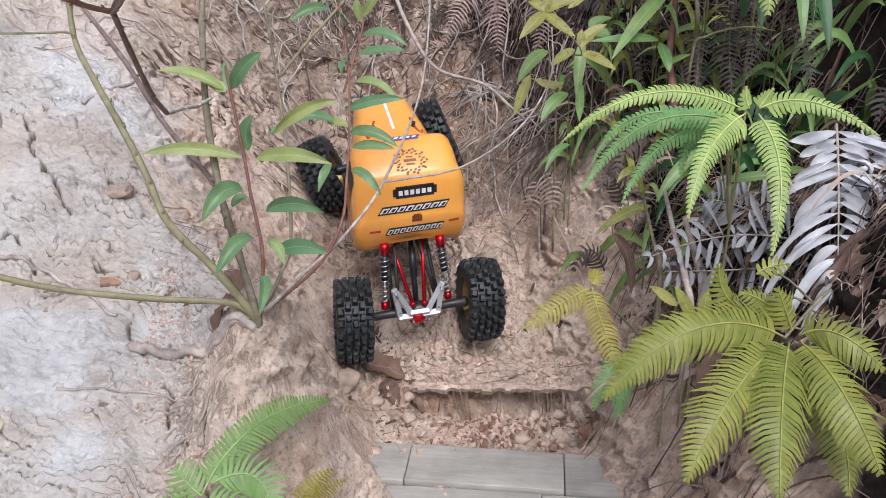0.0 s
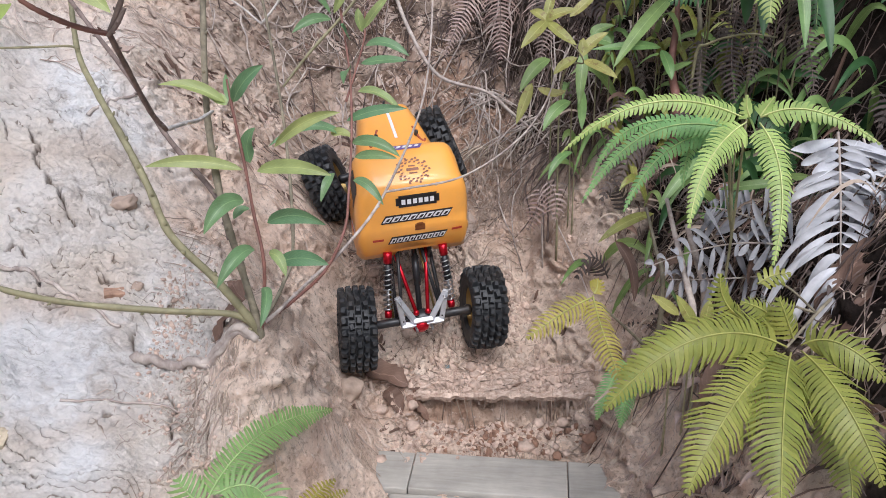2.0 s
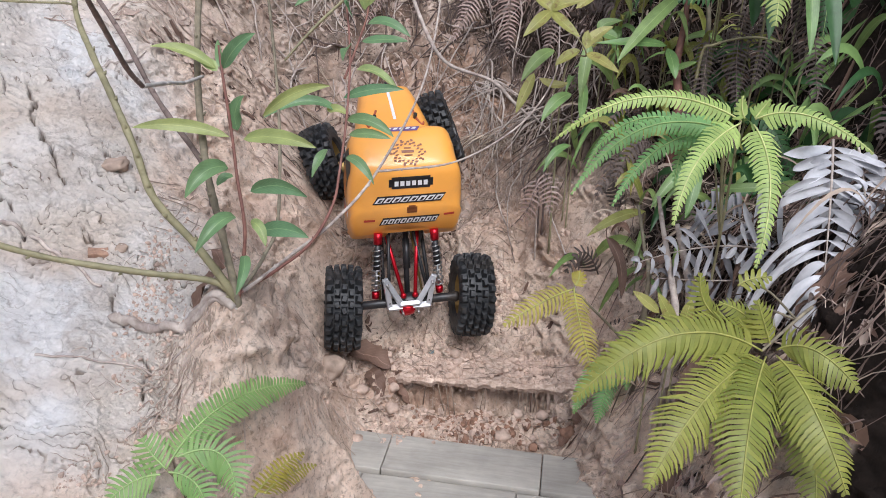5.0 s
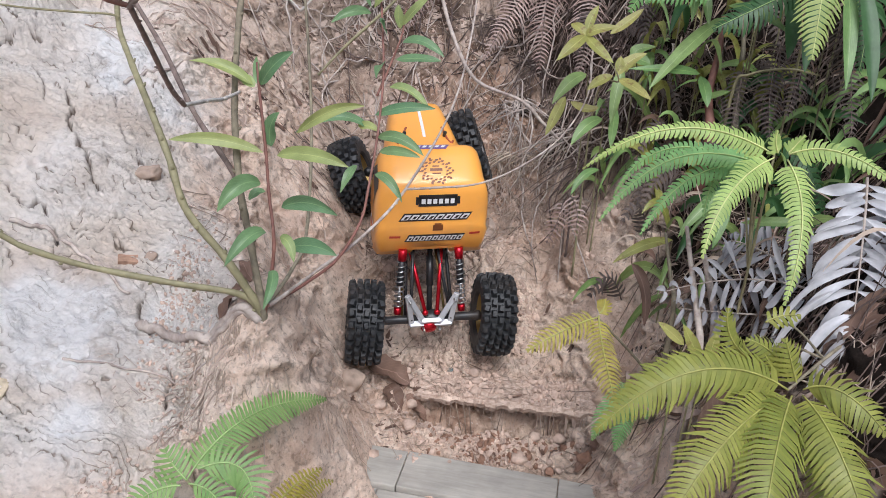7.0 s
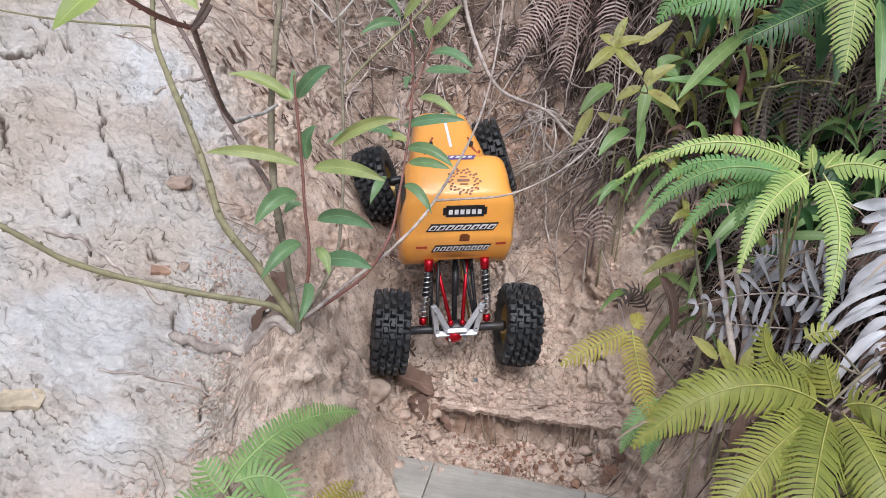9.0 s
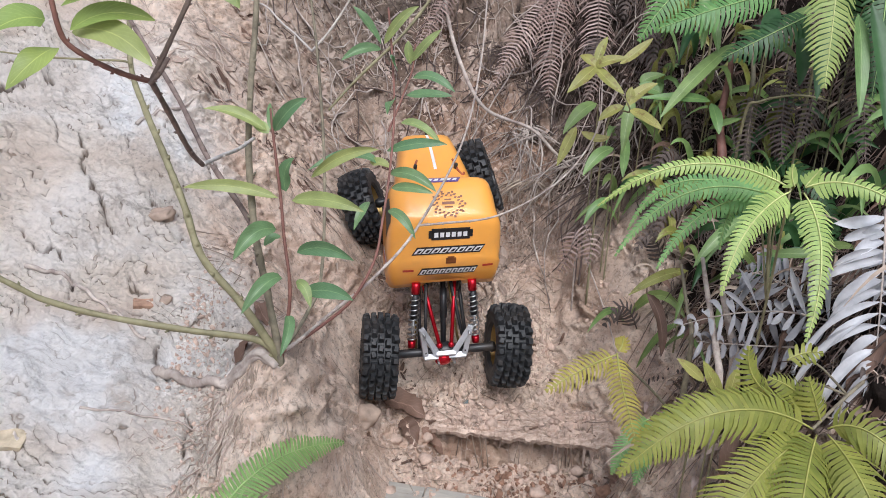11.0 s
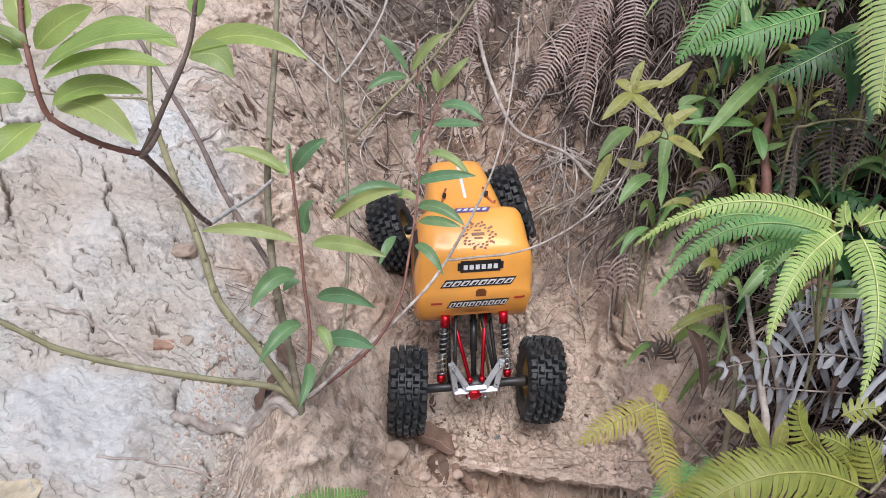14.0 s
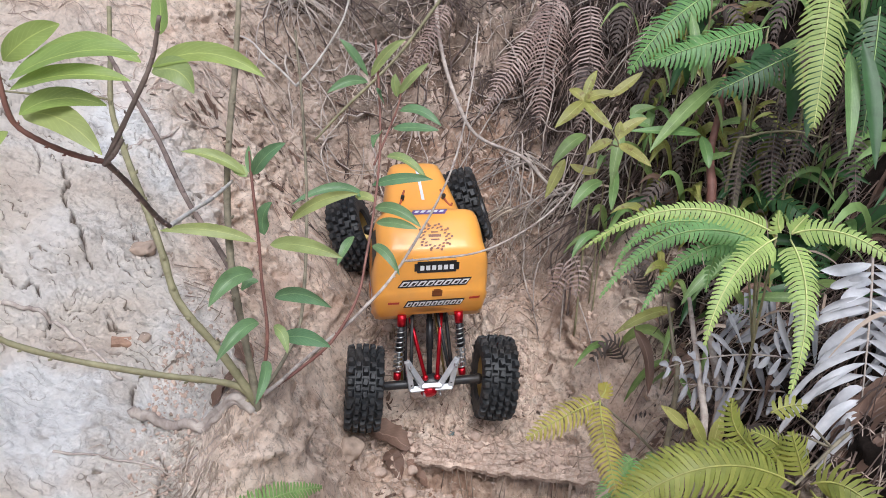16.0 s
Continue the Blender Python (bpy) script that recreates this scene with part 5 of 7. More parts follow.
SAPLING_NEAR_LEAVES = [
    (0.0161, ((-0.186, 0.398, 0.703), (-0.151, 0.390, 0.724), (-0.125, 0.400, 0.717))),
    (0.0149, ((-0.185, 0.396, 0.699), (-0.150, 0.386, 0.714), (-0.128, 0.395, 0.706))),
    (0.0136, ((-0.180, 0.392, 0.689), (-0.160, 0.390, 0.703), (-0.142, 0.398, 0.694))),
    (0.0174, ((-0.184, 0.400, 0.687), (-0.157, 0.388, 0.696), (-0.138, 0.381, 0.676))),
    (0.0161, ((-0.191, 0.396, 0.680), (-0.189, 0.378, 0.681), (-0.202, 0.370, 0.665))),
    (0.0161, ((-0.192, 0.393, 0.693), (-0.198, 0.384, 0.698), (-0.206, 0.369, 0.688))),
    (0.0161, ((-0.194, 0.398, 0.706), (-0.201, 0.390, 0.713), (-0.210, 0.378, 0.710))),
    (0.0149, ((-0.192, 0.400, 0.711), (-0.197, 0.394, 0.722), (-0.208, 0.383, 0.720))),
    (0.0136, ((-0.194, 0.403, 0.718), (-0.198, 0.406, 0.726), (-0.201, 0.411, 0.738))),
    (0.0149, ((-0.189, 0.401, 0.711), (-0.174, 0.398, 0.724), (-0.160, 0.401, 0.728))),
    (0.0149, ((-0.127, 0.415, 0.709), (-0.100, 0.415, 0.725), (-0.073, 0.411, 0.708))),
    (0.0161, ((-0.127, 0.414, 0.707), (-0.110, 0.410, 0.714), (-0.104, 0.405, 0.700))),
    (0.0149, ((-0.132, 0.415, 0.711), (-0.153, 0.411, 0.726), (-0.181, 0.410, 0.712))),
    (0.0149, ((-0.124, 0.421, 0.723), (-0.124, 0.424, 0.731), (-0.126, 0.429, 0.744))),
]
SECOND_LEAVES = [
    (0.0172, ((-0.140, 1.063, 0.595), (-0.160, 1.054, 0.629), (-0.176, 1.058, 0.642))),
    (0.0172, ((-0.136, 1.064, 0.595), (-0.117, 1.060, 0.633), (-0.091, 1.067, 0.644))),
    (0.0172, ((-0.140, 1.061, 0.588), (-0.162, 1.041, 0.598), (-0.187, 1.029, 0.577))),
    (0.0158, ((-0.098, 1.059, 0.575), (-0.081, 1.049, 0.599), (-0.060, 1.059, 0.617))),
    (0.0145, ((-0.100, 1.058, 0.571), (-0.105, 1.054, 0.590), (-0.103, 1.059, 0.601))),
    (0.0172, ((-0.096, 1.051, 0.554), (-0.069, 1.038, 0.569), (-0.038, 1.030, 0.542))),
    (0.0158, ((-0.103, 1.041, 0.533), (-0.071, 1.026, 0.541), (-0.041, 1.027, 0.537))),
    (0.0158, ((-0.116, 1.052, 0.561), (-0.125, 1.038, 0.582), (-0.121, 1.039, 0.585))),
    (0.0158, ((-0.117, 1.037, 0.526), (-0.122, 1.018, 0.534), (-0.124, 1.009, 0.513))),
    (0.0158, ((-0.107, 1.017, 0.501), (-0.079, 1.001, 0.510), (-0.051, 0.992, 0.480))),
    (0.0158, ((-0.122, 0.991, 0.469), (-0.083, 0.981, 0.489), (-0.043, 0.983, 0.484))),
    (0.0172, ((-0.128, 0.983, 0.452), (-0.162, 0.973, 0.487), (-0.218, 0.951, 0.450))),
    (0.0172, ((-0.115, 0.971, 0.445), (-0.084, 0.958, 0.458), (-0.053, 0.949, 0.431))),
    (0.0158, ((-0.112, 0.964, 0.428), (-0.086, 0.949, 0.438), (-0.057, 0.948, 0.429))),
    (0.0158, ((-0.114, 0.943, 0.404), (-0.093, 0.927, 0.412), (-0.075, 0.915, 0.379))),
    (0.0145, ((-0.143, 0.983, 0.455), (-0.127, 0.976, 0.461), (-0.115, 0.973, 0.452))),
    (0.0145, ((-0.140, 0.954, 0.411), (-0.145, 0.932, 0.411), (-0.154, 0.920, 0.384))),
]
STEM_A = ((-0.188, 0.687, 0.337), (-0.221, 0.690, 0.391), (-0.260, 0.698, 0.437), (-0.281, 0.717, 0.483), (-0.308, 0.745, 0.524), (-0.344, 0.791, 0.558), (-0.375, 0.836, 0.589), (-0.391, 0.878, 0.637), (-0.403, 0.912, 0.683))
STEM_LEFT = ((-0.192, 0.688, 0.340), (-0.211, 0.686, 0.356), (-0.271, 0.668, 0.372), (-0.344, 0.651, 0.392), (-0.387, 0.636, 0.413), (-0.407, 0.630, 0.428), (-0.456, 0.621, 0.463), (-0.516, 0.625, 0.504))
STEM_B = ((-0.186, 0.687, 0.338), (-0.200, 0.705, 0.398), (-0.213, 0.720, 0.457), (-0.222, 0.744, 0.525), (-0.223, 0.766, 0.586), (-0.222, 0.793, 0.647), (-0.220, 0.810, 0.707))
STEM_C = ((-0.183, 0.687, 0.342), (-0.175, 0.698, 0.403), (-0.183, 0.716, 0.455), (-0.187, 0.726, 0.492), (-0.196, 0.743, 0.554), (-0.199, 0.751, 0.574))
STEM_DARK = ((-0.209, 0.712, 0.425), (-0.218, 0.727, 0.461), (-0.271, 0.765, 0.516), (-0.311, 0.798, 0.571), (-0.355, 0.829, 0.621), (-0.387, 0.854, 0.656))
NEAR_TWIG = ((-0.215, 0.742, 0.546), (-0.202, 0.661, 0.558), (-0.189, 0.592, 0.573), (-0.178, 0.523, 0.586))
NEAR_ARM = ((-0.178, 0.523, 0.586), (-0.177, 0.502, 0.602), (-0.167, 0.457, 0.636), (-0.154, 0.412, 0.663))
NEAR_TOP = ((-0.154, 0.412, 0.663), (-0.163, 0.408, 0.666), (-0.174, 0.403, 0.672), (-0.185, 0.398, 0.681), (-0.188, 0.396, 0.690), (-0.190, 0.397, 0.706), (-0.194, 0.402, 0.719), (-0.196, 0.408, 0.733))
NEAR_ARM_RIGHT = ((-0.154, 0.412, 0.663), (-0.140, 0.413, 0.687), (-0.128, 0.417, 0.711), (-0.121, 0.415, 0.732))
NEAR_STUB = ((-0.154, 0.410, 0.662), (-0.148, 0.410, 0.668), (-0.144, 0.412, 0.675))
TWIG_A = ((-0.380, 0.835, 0.598), (-0.418, 0.832, 0.599), (-0.478, 0.829, 0.601), (-0.539, 0.828, 0.607), (-0.576, 0.828, 0.613))
STRAP_LEAVES = [
    (0.02, ((0.489, 1.128, 0.649), (0.485, 1.075, 0.610), (0.480, 1.036, 0.530))),
    (0.026, ((0.464, 1.149, 0.653), (0.440, 1.095, 0.608), (0.436, 1.068, 0.544))),
    (0.022, ((0.497, 1.113, 0.664), (0.509, 1.062, 0.600), (0.508, 1.020, 0.520))),
    (0.024, ((0.404, 1.184, 0.648), (0.382, 1.152, 0.628), (0.380, 1.143, 0.607))),
    (0.022, ((0.432, 1.160, 0.636), (0.430, 1.122, 0.597), (0.424, 1.104, 0.555))),
    (0.02, ((0.258, 1.183, 0.524), (0.241, 1.184, 0.531), (0.225, 1.184, 0.535))),
    (0.018, ((0.241, 1.204, 0.527), (0.227, 1.209, 0.543), (0.269, 1.215, 0.545))),
    (0.016, ((0.302, 1.230, 0.680), (0.312, 1.192, 0.637), (0.304, 1.171, 0.589))),
    (0.02, ((0.167, 1.187, 0.503), (0.140, 1.162, 0.503), (0.117, 1.144, 0.464))),
    (0.018, ((0.217, 1.175, 0.516), (0.209, 1.155, 0.495), (0.204, 1.132, 0.442))),
    (0.016, ((0.333, 1.186, 0.514), (0.299, 1.166, 0.525), (0.222, 1.156, 0.520))),
    (0.018, ((0.190, 1.124, 0.452), (0.163, 1.101, 0.454), (0.145, 1.085, 0.420))),
]
CURLED_LEAF = [
    (0.016, ((0.242, 1.013, 0.275), (0.267, 0.986, 0.257), (0.262, 0.963, 0.203))),
]
BROWN_STALK = ((0.355, 1.152, 0.426), (0.355, 1.197, 0.482), (0.367, 1.231, 0.535), (0.375, 1.265, 0.589))
BROWN_STALK_B = ((0.391, 1.159, 0.434), (0.398, 1.208, 0.498), (0.405, 1.242, 0.551), (0.398, 1.274, 0.605))
GREY_STALK = ((0.290, 0.804, 0.258), (0.290, 0.840, 0.294), (0.285, 0.892, 0.341), (0.283, 0.926, 0.370))
GREY_STALK_B = ((0.317, 0.844, 0.271), (0.314, 0.880, 0.304), (0.308, 0.915, 0.338))
GREY_STALK_C = ((0.269, 0.864, 0.278), (0.270, 0.909, 0.307), (0.267, 0.958, 0.346))
BENT_STALK = ((0.378, 1.162, 0.496), (0.394, 1.153, 0.523), (0.441, 1.141, 0.536), (0.484, 1.133, 0.531))
HEAD_ROOT = ((-0.108, 1.648, 0.685), (-0.088, 1.565, 0.585), (-0.053, 1.490, 0.501), (-0.004, 1.405, 0.441), (0.078, 1.340, 0.423), (0.117, 1.311, 0.394), (0.148, 1.303, 0.368))
HEAD_ROOT_B = ((-0.292, 1.730, 0.666), (-0.294, 1.609, 0.586), (-0.337, 1.537, 0.527), (-0.363, 1.526, 0.506))
HEAD_ROOT_C = ((-0.078, 1.426, 0.667), (-0.132, 1.279, 0.589), (-0.192, 1.161, 0.529), (-0.227, 1.120, 0.490))
HEAD_ROOT_D = ((-0.468, 1.016, 0.563), (-0.433, 1.085, 0.587), (-0.401, 1.200, 0.596))
BANK_ROOT = ((-0.329, 0.708, 0.303), (-0.304, 0.707, 0.298), (-0.269, 0.700, 0.314), (-0.239, 0.695, 0.333), (-0.213, 0.687, 0.338), (-0.189, 0.683, 0.336))
BANK_ROOT_B = ((-0.267, 0.703, 0.319), (-0.238, 0.689, 0.320), (-0.207, 0.684, 0.324), (-0.183, 0.684, 0.338))
BANK_ROOT_C = ((-0.504, 0.784, 0.329), (-0.457, 0.783, 0.319), (-0.414, 0.764, 0.318), (-0.382, 0.749, 0.304), (-0.347, 0.730, 0.307))
CREEPER_LOW = ((-0.383, 0.650, 0.254), (-0.315, 0.661, 0.268), (-0.257, 0.669, 0.290), (-0.222, 0.673, 0.307))
STEM_E = ((-0.184, 0.687, 0.341), (-0.171, 0.743, 0.358), (-0.165, 0.788, 0.385), (-0.175, 0.862, 0.480), (-0.192, 0.921, 0.591), (-0.208, 0.962, 0.662))
STEM_D = ((-0.183, 0.688, 0.342), (-0.155, 0.739, 0.346), (-0.132, 0.797, 0.351), (-0.118, 0.862, 0.371), (-0.116, 0.908, 0.400), (-0.114, 0.966, 0.456), (-0.117, 1.025, 0.517), (-0.126, 1.065, 0.584), (-0.134, 1.088, 0.639))
STEM_D_SIDE = ((-0.123, 1.010, 0.490), (-0.110, 1.038, 0.526), (-0.097, 1.055, 0.565), (-0.095, 1.068, 0.596))
VINE = ((-0.184, 0.688, 0.341), (-0.169, 0.711, 0.346), (-0.151, 0.772, 0.345), (-0.115, 0.855, 0.354), (-0.073, 0.934, 0.390), (-0.028, 1.104, 0.459), (-0.012, 1.273, 0.540), (-0.008, 1.371, 0.637))
VINE_ARM = ((-0.073, 0.934, 0.390), (-0.044, 0.951, 0.388), (0.021, 0.987, 0.387), (0.081, 1.031, 0.405), (0.131, 1.080, 0.435), (0.166, 1.136, 0.481), (0.173, 1.194, 0.537))
FORK_LEFT = ((-0.208, 0.958, 0.598), (-0.228, 0.962, 0.616), (-0.245, 0.962, 0.630), (-0.262, 0.966, 0.646), (-0.284, 0.970, 0.654))
FORK_RIGHT = ((-0.208, 0.958, 0.598), (-0.184, 0.962, 0.625), (-0.156, 0.962, 0.667), (-0.145, 0.966, 0.698), (-0.142, 0.970, 0.735))
TWIG_R = ((0.159, 1.164, 0.275), (0.185, 1.147, 0.234), (0.201, 1.048, 0.206), (0.207, 0.996, 0.187))
SMALL_FRONDS = [
    (0.030, ((0.242, 0.892, 0.150), (0.215, 0.868, 0.160), (0.191, 0.841, 0.096))),
    (0.032, ((0.250, 0.892, 0.150), (0.238, 0.862, 0.150), (0.221, 0.836, 0.086))),
    (0.026, ((0.264, 0.897, 0.160), (0.262, 0.880, 0.168), (0.258, 0.850, 0.130))),
]


# ---- ferns ----
def rooted(p, n=4, at=None):
    """A line from the ground up to p."""
    fx, fy = at or (p.x + 0.01, p.y + 0.03)
    foot = Vector((fx, fy, surface(fx, fy) - 0.012))
    return curve_points([foot, foot.lerp(p, 0.5) + Vector((0.004, 0.006, 0.0)), p], n)


def fern(name, rows, material, stalk, label, category="fern", gap=0.0052, deep=None, deep_from=99, limp=False, at=None, **how):
    hub = hub_of(rows)
    line = rooted(hub, 4, at)
    ob = thing(name, label, category, group="ferns round the gully")
    ob.location = line[0]
    back_to = Matrix.Translation(-line[0])
    bm = bmesh.new()
    tube(bm, line, 0.0022, 0.0014, 6)
    bm.transform(back_to)
    stipe = part("stem", bm, stalk, ob)
    rng = random.Random(len(rows) * 7 + int(1000 * hub.x))
    for k, (w, points) in enumerate(rows):
        first = Vector(points[0])
        if (first - hub).length > 0.03:
            bm = bmesh.new()
            tube(bm, curve_points([line[len(line) // 2], (line[len(line) // 2] + first) / 2 + Vector((0, 0.01, 0.01)), first], 5), 0.0014, 0.0009, 5)
            bm.transform(back_to)
            part("stem", bm, stalk, ob)
        f = limp_frond(ob, 1.15 * w, points, material, stalk, k, 17, (0.009, 0.0135), (-0.15, 1.15)) if limp and k < 2 else limp_frond(ob, 1.5 * w, points, deep, stalk, k, 13, (0.0045, 0.008), (-0.35, 0.35)) if limp else frond(ob, w, points, deep if deep and k >= deep_from else material, stalk, gap=gap, rng=rng, **how)
        f.matrix_local = back_to
    return ob


fern("fern", [((0.90 if k in (1, 2) else 0.86) * w, p) for k, (w, p) in enumerate(BRIGHT_FRONDS)], LEAF_BRIGHT, STEM_GREEN, "bright green fern arching from the shaded bank", gap=0.0056, fill=0.74, lean=0.20, deep=LEAF_DEEP, deep_from=6, taper=True)
fern("fern", LOW_FRONDS, LEAF_OLIVE, STEM_BROWN, "large yellow-green fern hanging over the gully edge", gap=0.0052, droop=0.35, fill=0.74, at=(0.42, 0.74))
fern("fern", YELLOW_FRONDS, LEAF_YELLOW, STEM_BROWN, "small yellowing fern with brown-flecked tips", gap=0.0052, fill=0.58, at=(0.29, 0.87))
fern("fern", SMALL_FRONDS, LEAF_DEEP, STEM_GREEN, "small dark green fern tucked under the larger ferns", gap=0.0042, at=(0.30, 0.84))
fern("fern", LEFT_FRONDS, LEAF_SOFT, STEM_GREEN, "light green fern at the foot of the pale bank", gap=0.0044)
fern("fern", BROWN_SPRIG, LEAF_YELLOW, STEM_BROWN, "small tan fern sprig on the gully wall", gap=0.006, fill=0.5)
fern("dead_fern", SILVER_FRONDS, LEAF_SILVER, ROOT, "withered silver-grey fern frond hanging limp", "dead fern", limp=True, deep=LEAF_ASHEN)
# fronds 4 to 7 hang in shade, which their darker material paints in
for k, row in enumerate(DEAD_FRONDS):
    fern("dead_fern", [row], LEAF_DRY if k < 4 or k > 7 else LEAF_WITHERED_SHADED, STEM_DARK_M, "dry brown fern frond hanging from the gully head", "dead fern", gap=0.0072, droop=0.45, fill=0.36, ragged=0.35, lean=0.16, dead=True)
# all but the first frond carry painted shade in their leaf colour
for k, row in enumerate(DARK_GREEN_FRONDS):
    fern("fern", [row], LEAF_OLIVE_PALE if k == 0 else LEAF_DARK_SHADED if k % 2 else LEAF_DEEP_SHADED, STEM_GREEN, "green fern frond drooping in the shade", gap=0.0075, droop=0.3)


# ---- broad-leaved plants ----
def leafy(name, rows, material, label, category, stems, stalk, r0=0.0016, ground=True, curl=0.05, fold=0.22, shape=0.8, group="plants on the bank"):
    first = Vector(stems[0][0])
    foot = Vector((first.x, first.y, surface(first.x, first.y) - 0.01)) if ground else first
    ob = thing(name, label, category, group)
    ob.location = foot
    shift = Matrix.Translation(-foot)
    for k, line in enumerate(stems):
        points = curve_points(([foot] if ground and k == 0 and foot.z < first.z - 0.012 else []) + list(line), 8)
        bm = bmesh.new()
        tube(bm, points, r0 if k == 0 else r0 * 0.7, r0 * 0.45, 7, 0.08)
        bm.transform(shift)
        part("stem", bm, stalk, ob)
    for w, points in rows:
        bm = bmesh.new()
        blade(bm, bend(points, 10), w, fold=fold, curl=curl, shape=shape)
        bm.transform(shift)
        part("leaf", bm, material, ob)
    return ob


for w, points in LANCE_LEAVES:
    base = Vector(points[0])
    leafy("broad_grass", [(w, points)], LEAF_HERB if points[0][2] < 0.36 else LEAF_LANCE, "long pointed green blade among the ferns", "plant",
          [(base + Vector((0.01, 0.04, -0.05)), base)], STEM_GREEN, 0.0014, shape=0.7)
for w, points in STRAP_LEAVES:
    base = Vector(points[0])
    leafy("strap_leaf_plant", [(w, points)], LEAF_LANCE if w < 0.022 else LEAF_DARK_SHADED, "broad green strap-shaped leaf drooping from the bank", "plant",
          [(base + Vector((0.01, 0.05, -0.04)), base)], STEM_GREEN, 0.0014)
herb_a, herb_b = Vector(HERB_LEAVES[0][1][0]), Vector(HERB_LEAVES[5][1][0])
leafy("herb", HERB_LEAVES, LEAF_HERB, "yellow-green spotted herb at the edge of the gully", "herb",
      [(herb_a + Vector((0.03, 0.05, -0.10)), herb_b, herb_a)], STEM_GREEN, 0.0018)


# ---- the sapling by the bank edge ----
sap_foot = Vector(STEM_A[0])
sap_foot.z = surface(sap_foot.x, sap_foot.y) - 0.01
sapling = thing("sapling", "young broad-leaved sapling with several thin stems rooted on the bank edge", "sapling", at=sap_foot)
shift = Matrix.Translation(-sap_foot)
for nm, line, r0, r1, mat, lab in (("stem", STEM_A, 0.0046, 0.0025, STEM_GREEN, "olive green stem"), ("branch", STEM_LEFT, 0.0037, 0.0024, STEM_GREEN, "olive green low branch"),
                                   ("stem", STEM_B, 0.0044, 0.0026, STEM_BROWN, "grey-brown stem"), ("stem", STEM_C, 0.0020, 0.0013, STEM_RED, "thin reddish stem"),
                                   ("branch", STEM_DARK, 0.0030, 0.0022, STEM_DARK_M, "dark brown branch"), ("branch", NEAR_TWIG, 0.0017, 0.0016, PALE_TWIG, "pale side twig"), ("branch", NEAR_ARM, 0.0018, 0.0015, STEM_DARK_M, "dark brown crooked branch"), ("branch", NEAR_TOP, 0.0014, 0.0012, STEM_RED, "red-brown leafy branch"),
                                   ("stem", STEM_D, 0.0019, 0.0014, STEM_RED, "slender reddish stem"), ("branch", STEM_D_SIDE, 0.0016, 0.0010, STEM_RED, ""),
                                   ("stem", STEM_E, 0.0022, 0.0014, STEM_BROWN, "thin grey-brown stem"), ("stem", VINE, 0.0024, 0.0014, ROOT, "thin pale stem"),
                                   ("branch", VINE_ARM, 0.0017, 0.0010, ROOT, "thin pale arching branch"),
                                   ("branch", NEAR_ARM_RIGHT, 0.0014, 0.0010, STEM_DARK_M, ""), ("branch", FORK_LEFT, 0.0014, 0.0008, PALE_TWIG, "thin pale forked twig"), ("branch", FORK_RIGHT, 0.0016, 0.0010, PALE_TWIG, "thin pale forked twig"), ("branch", NEAR_STUB, 0.0012, 0.0011, STEM_DARK_M, ""), ("branch", (STEM_A[-3],) + TWIG_A, 0.0014, 0.0009, STEM_GREEN, "")):
    bm = bmesh.new()
    points = list(line)
    if line in (STEM_A, STEM_LEFT, STEM_B, STEM_C):
        points = [tuple(sap_foot)] + points
    tube(bm, curve_points(points, 9), r0, r1, 9, 0.10)
    path, knobs = curve_points(points, 9), random.Random(int(1e5 * r0) + len(points))
    for k in range(4, len(path) - 3, 5):
        u = (path[k + 1] - path[k]).orthogonal().normalized()
        u.rotate(Matrix.Rotation(knobs.uniform(0, 6.28), 3, (path[k + 1] - path[k]).normalized()))
        r = r0 + (r1 - r0) * k / len(path)
        tube(bm, [path[k] + u * r * 0.2, path[k] + u * r * 1.25, path[k] + u * r * 1.7 + (path[k + 1] - path[k]).normalized() * r * 0.7], r * 0.75, r * 0.25, 6)
    bm.transform(shift)
    part(nm, bm, mat, sapling, lab)
for rows, mat in ((SAPLING_LEAVES, LEAF_SAPLING), (SECOND_LEAVES, LEAF_SAPLING), (SAPLING_NEAR_LEAVES, LEAF_NEAR)):
    turn = random.Random(len(rows))
    for k, (w, points) in enumerate(rows):
        bm = bmesh.new()
        facing = FACING + Vector((turn.uniform(-0.55, 0.55), turn.uniform(-0.35, 0.35), turn.uniform(-0.5, 0.35)))
        blade(bm, bend(points, 12), w * turn.uniform(0.95, 1.2) * (0.70 if rows is SAPLING_NEAR_LEAVES else 0.78), facing=facing, fold=turn.uniform(0.15, 0.5), curl=0.1)
        bm.transform(shift)
        pale = (rows is SAPLING_LEAVES and k in (1, 3, 4, 5, 7, 13)) or (rows is SECOND_LEAVES and k in (1, 3, 4, 9, 15))
        leaf = part("leaf", bm, LEAF_YOUNG if pale or (mat is LEAF_NEAR and k % 4 == 3) else mat, sapling, "pale yellow-green young leaf" if pale else "")
leafy("twig", [], LEAF_SAPLING, "thin dry twig leaning on the gully wall", "twig", [TWIG_R], ROOT, 0.0016)
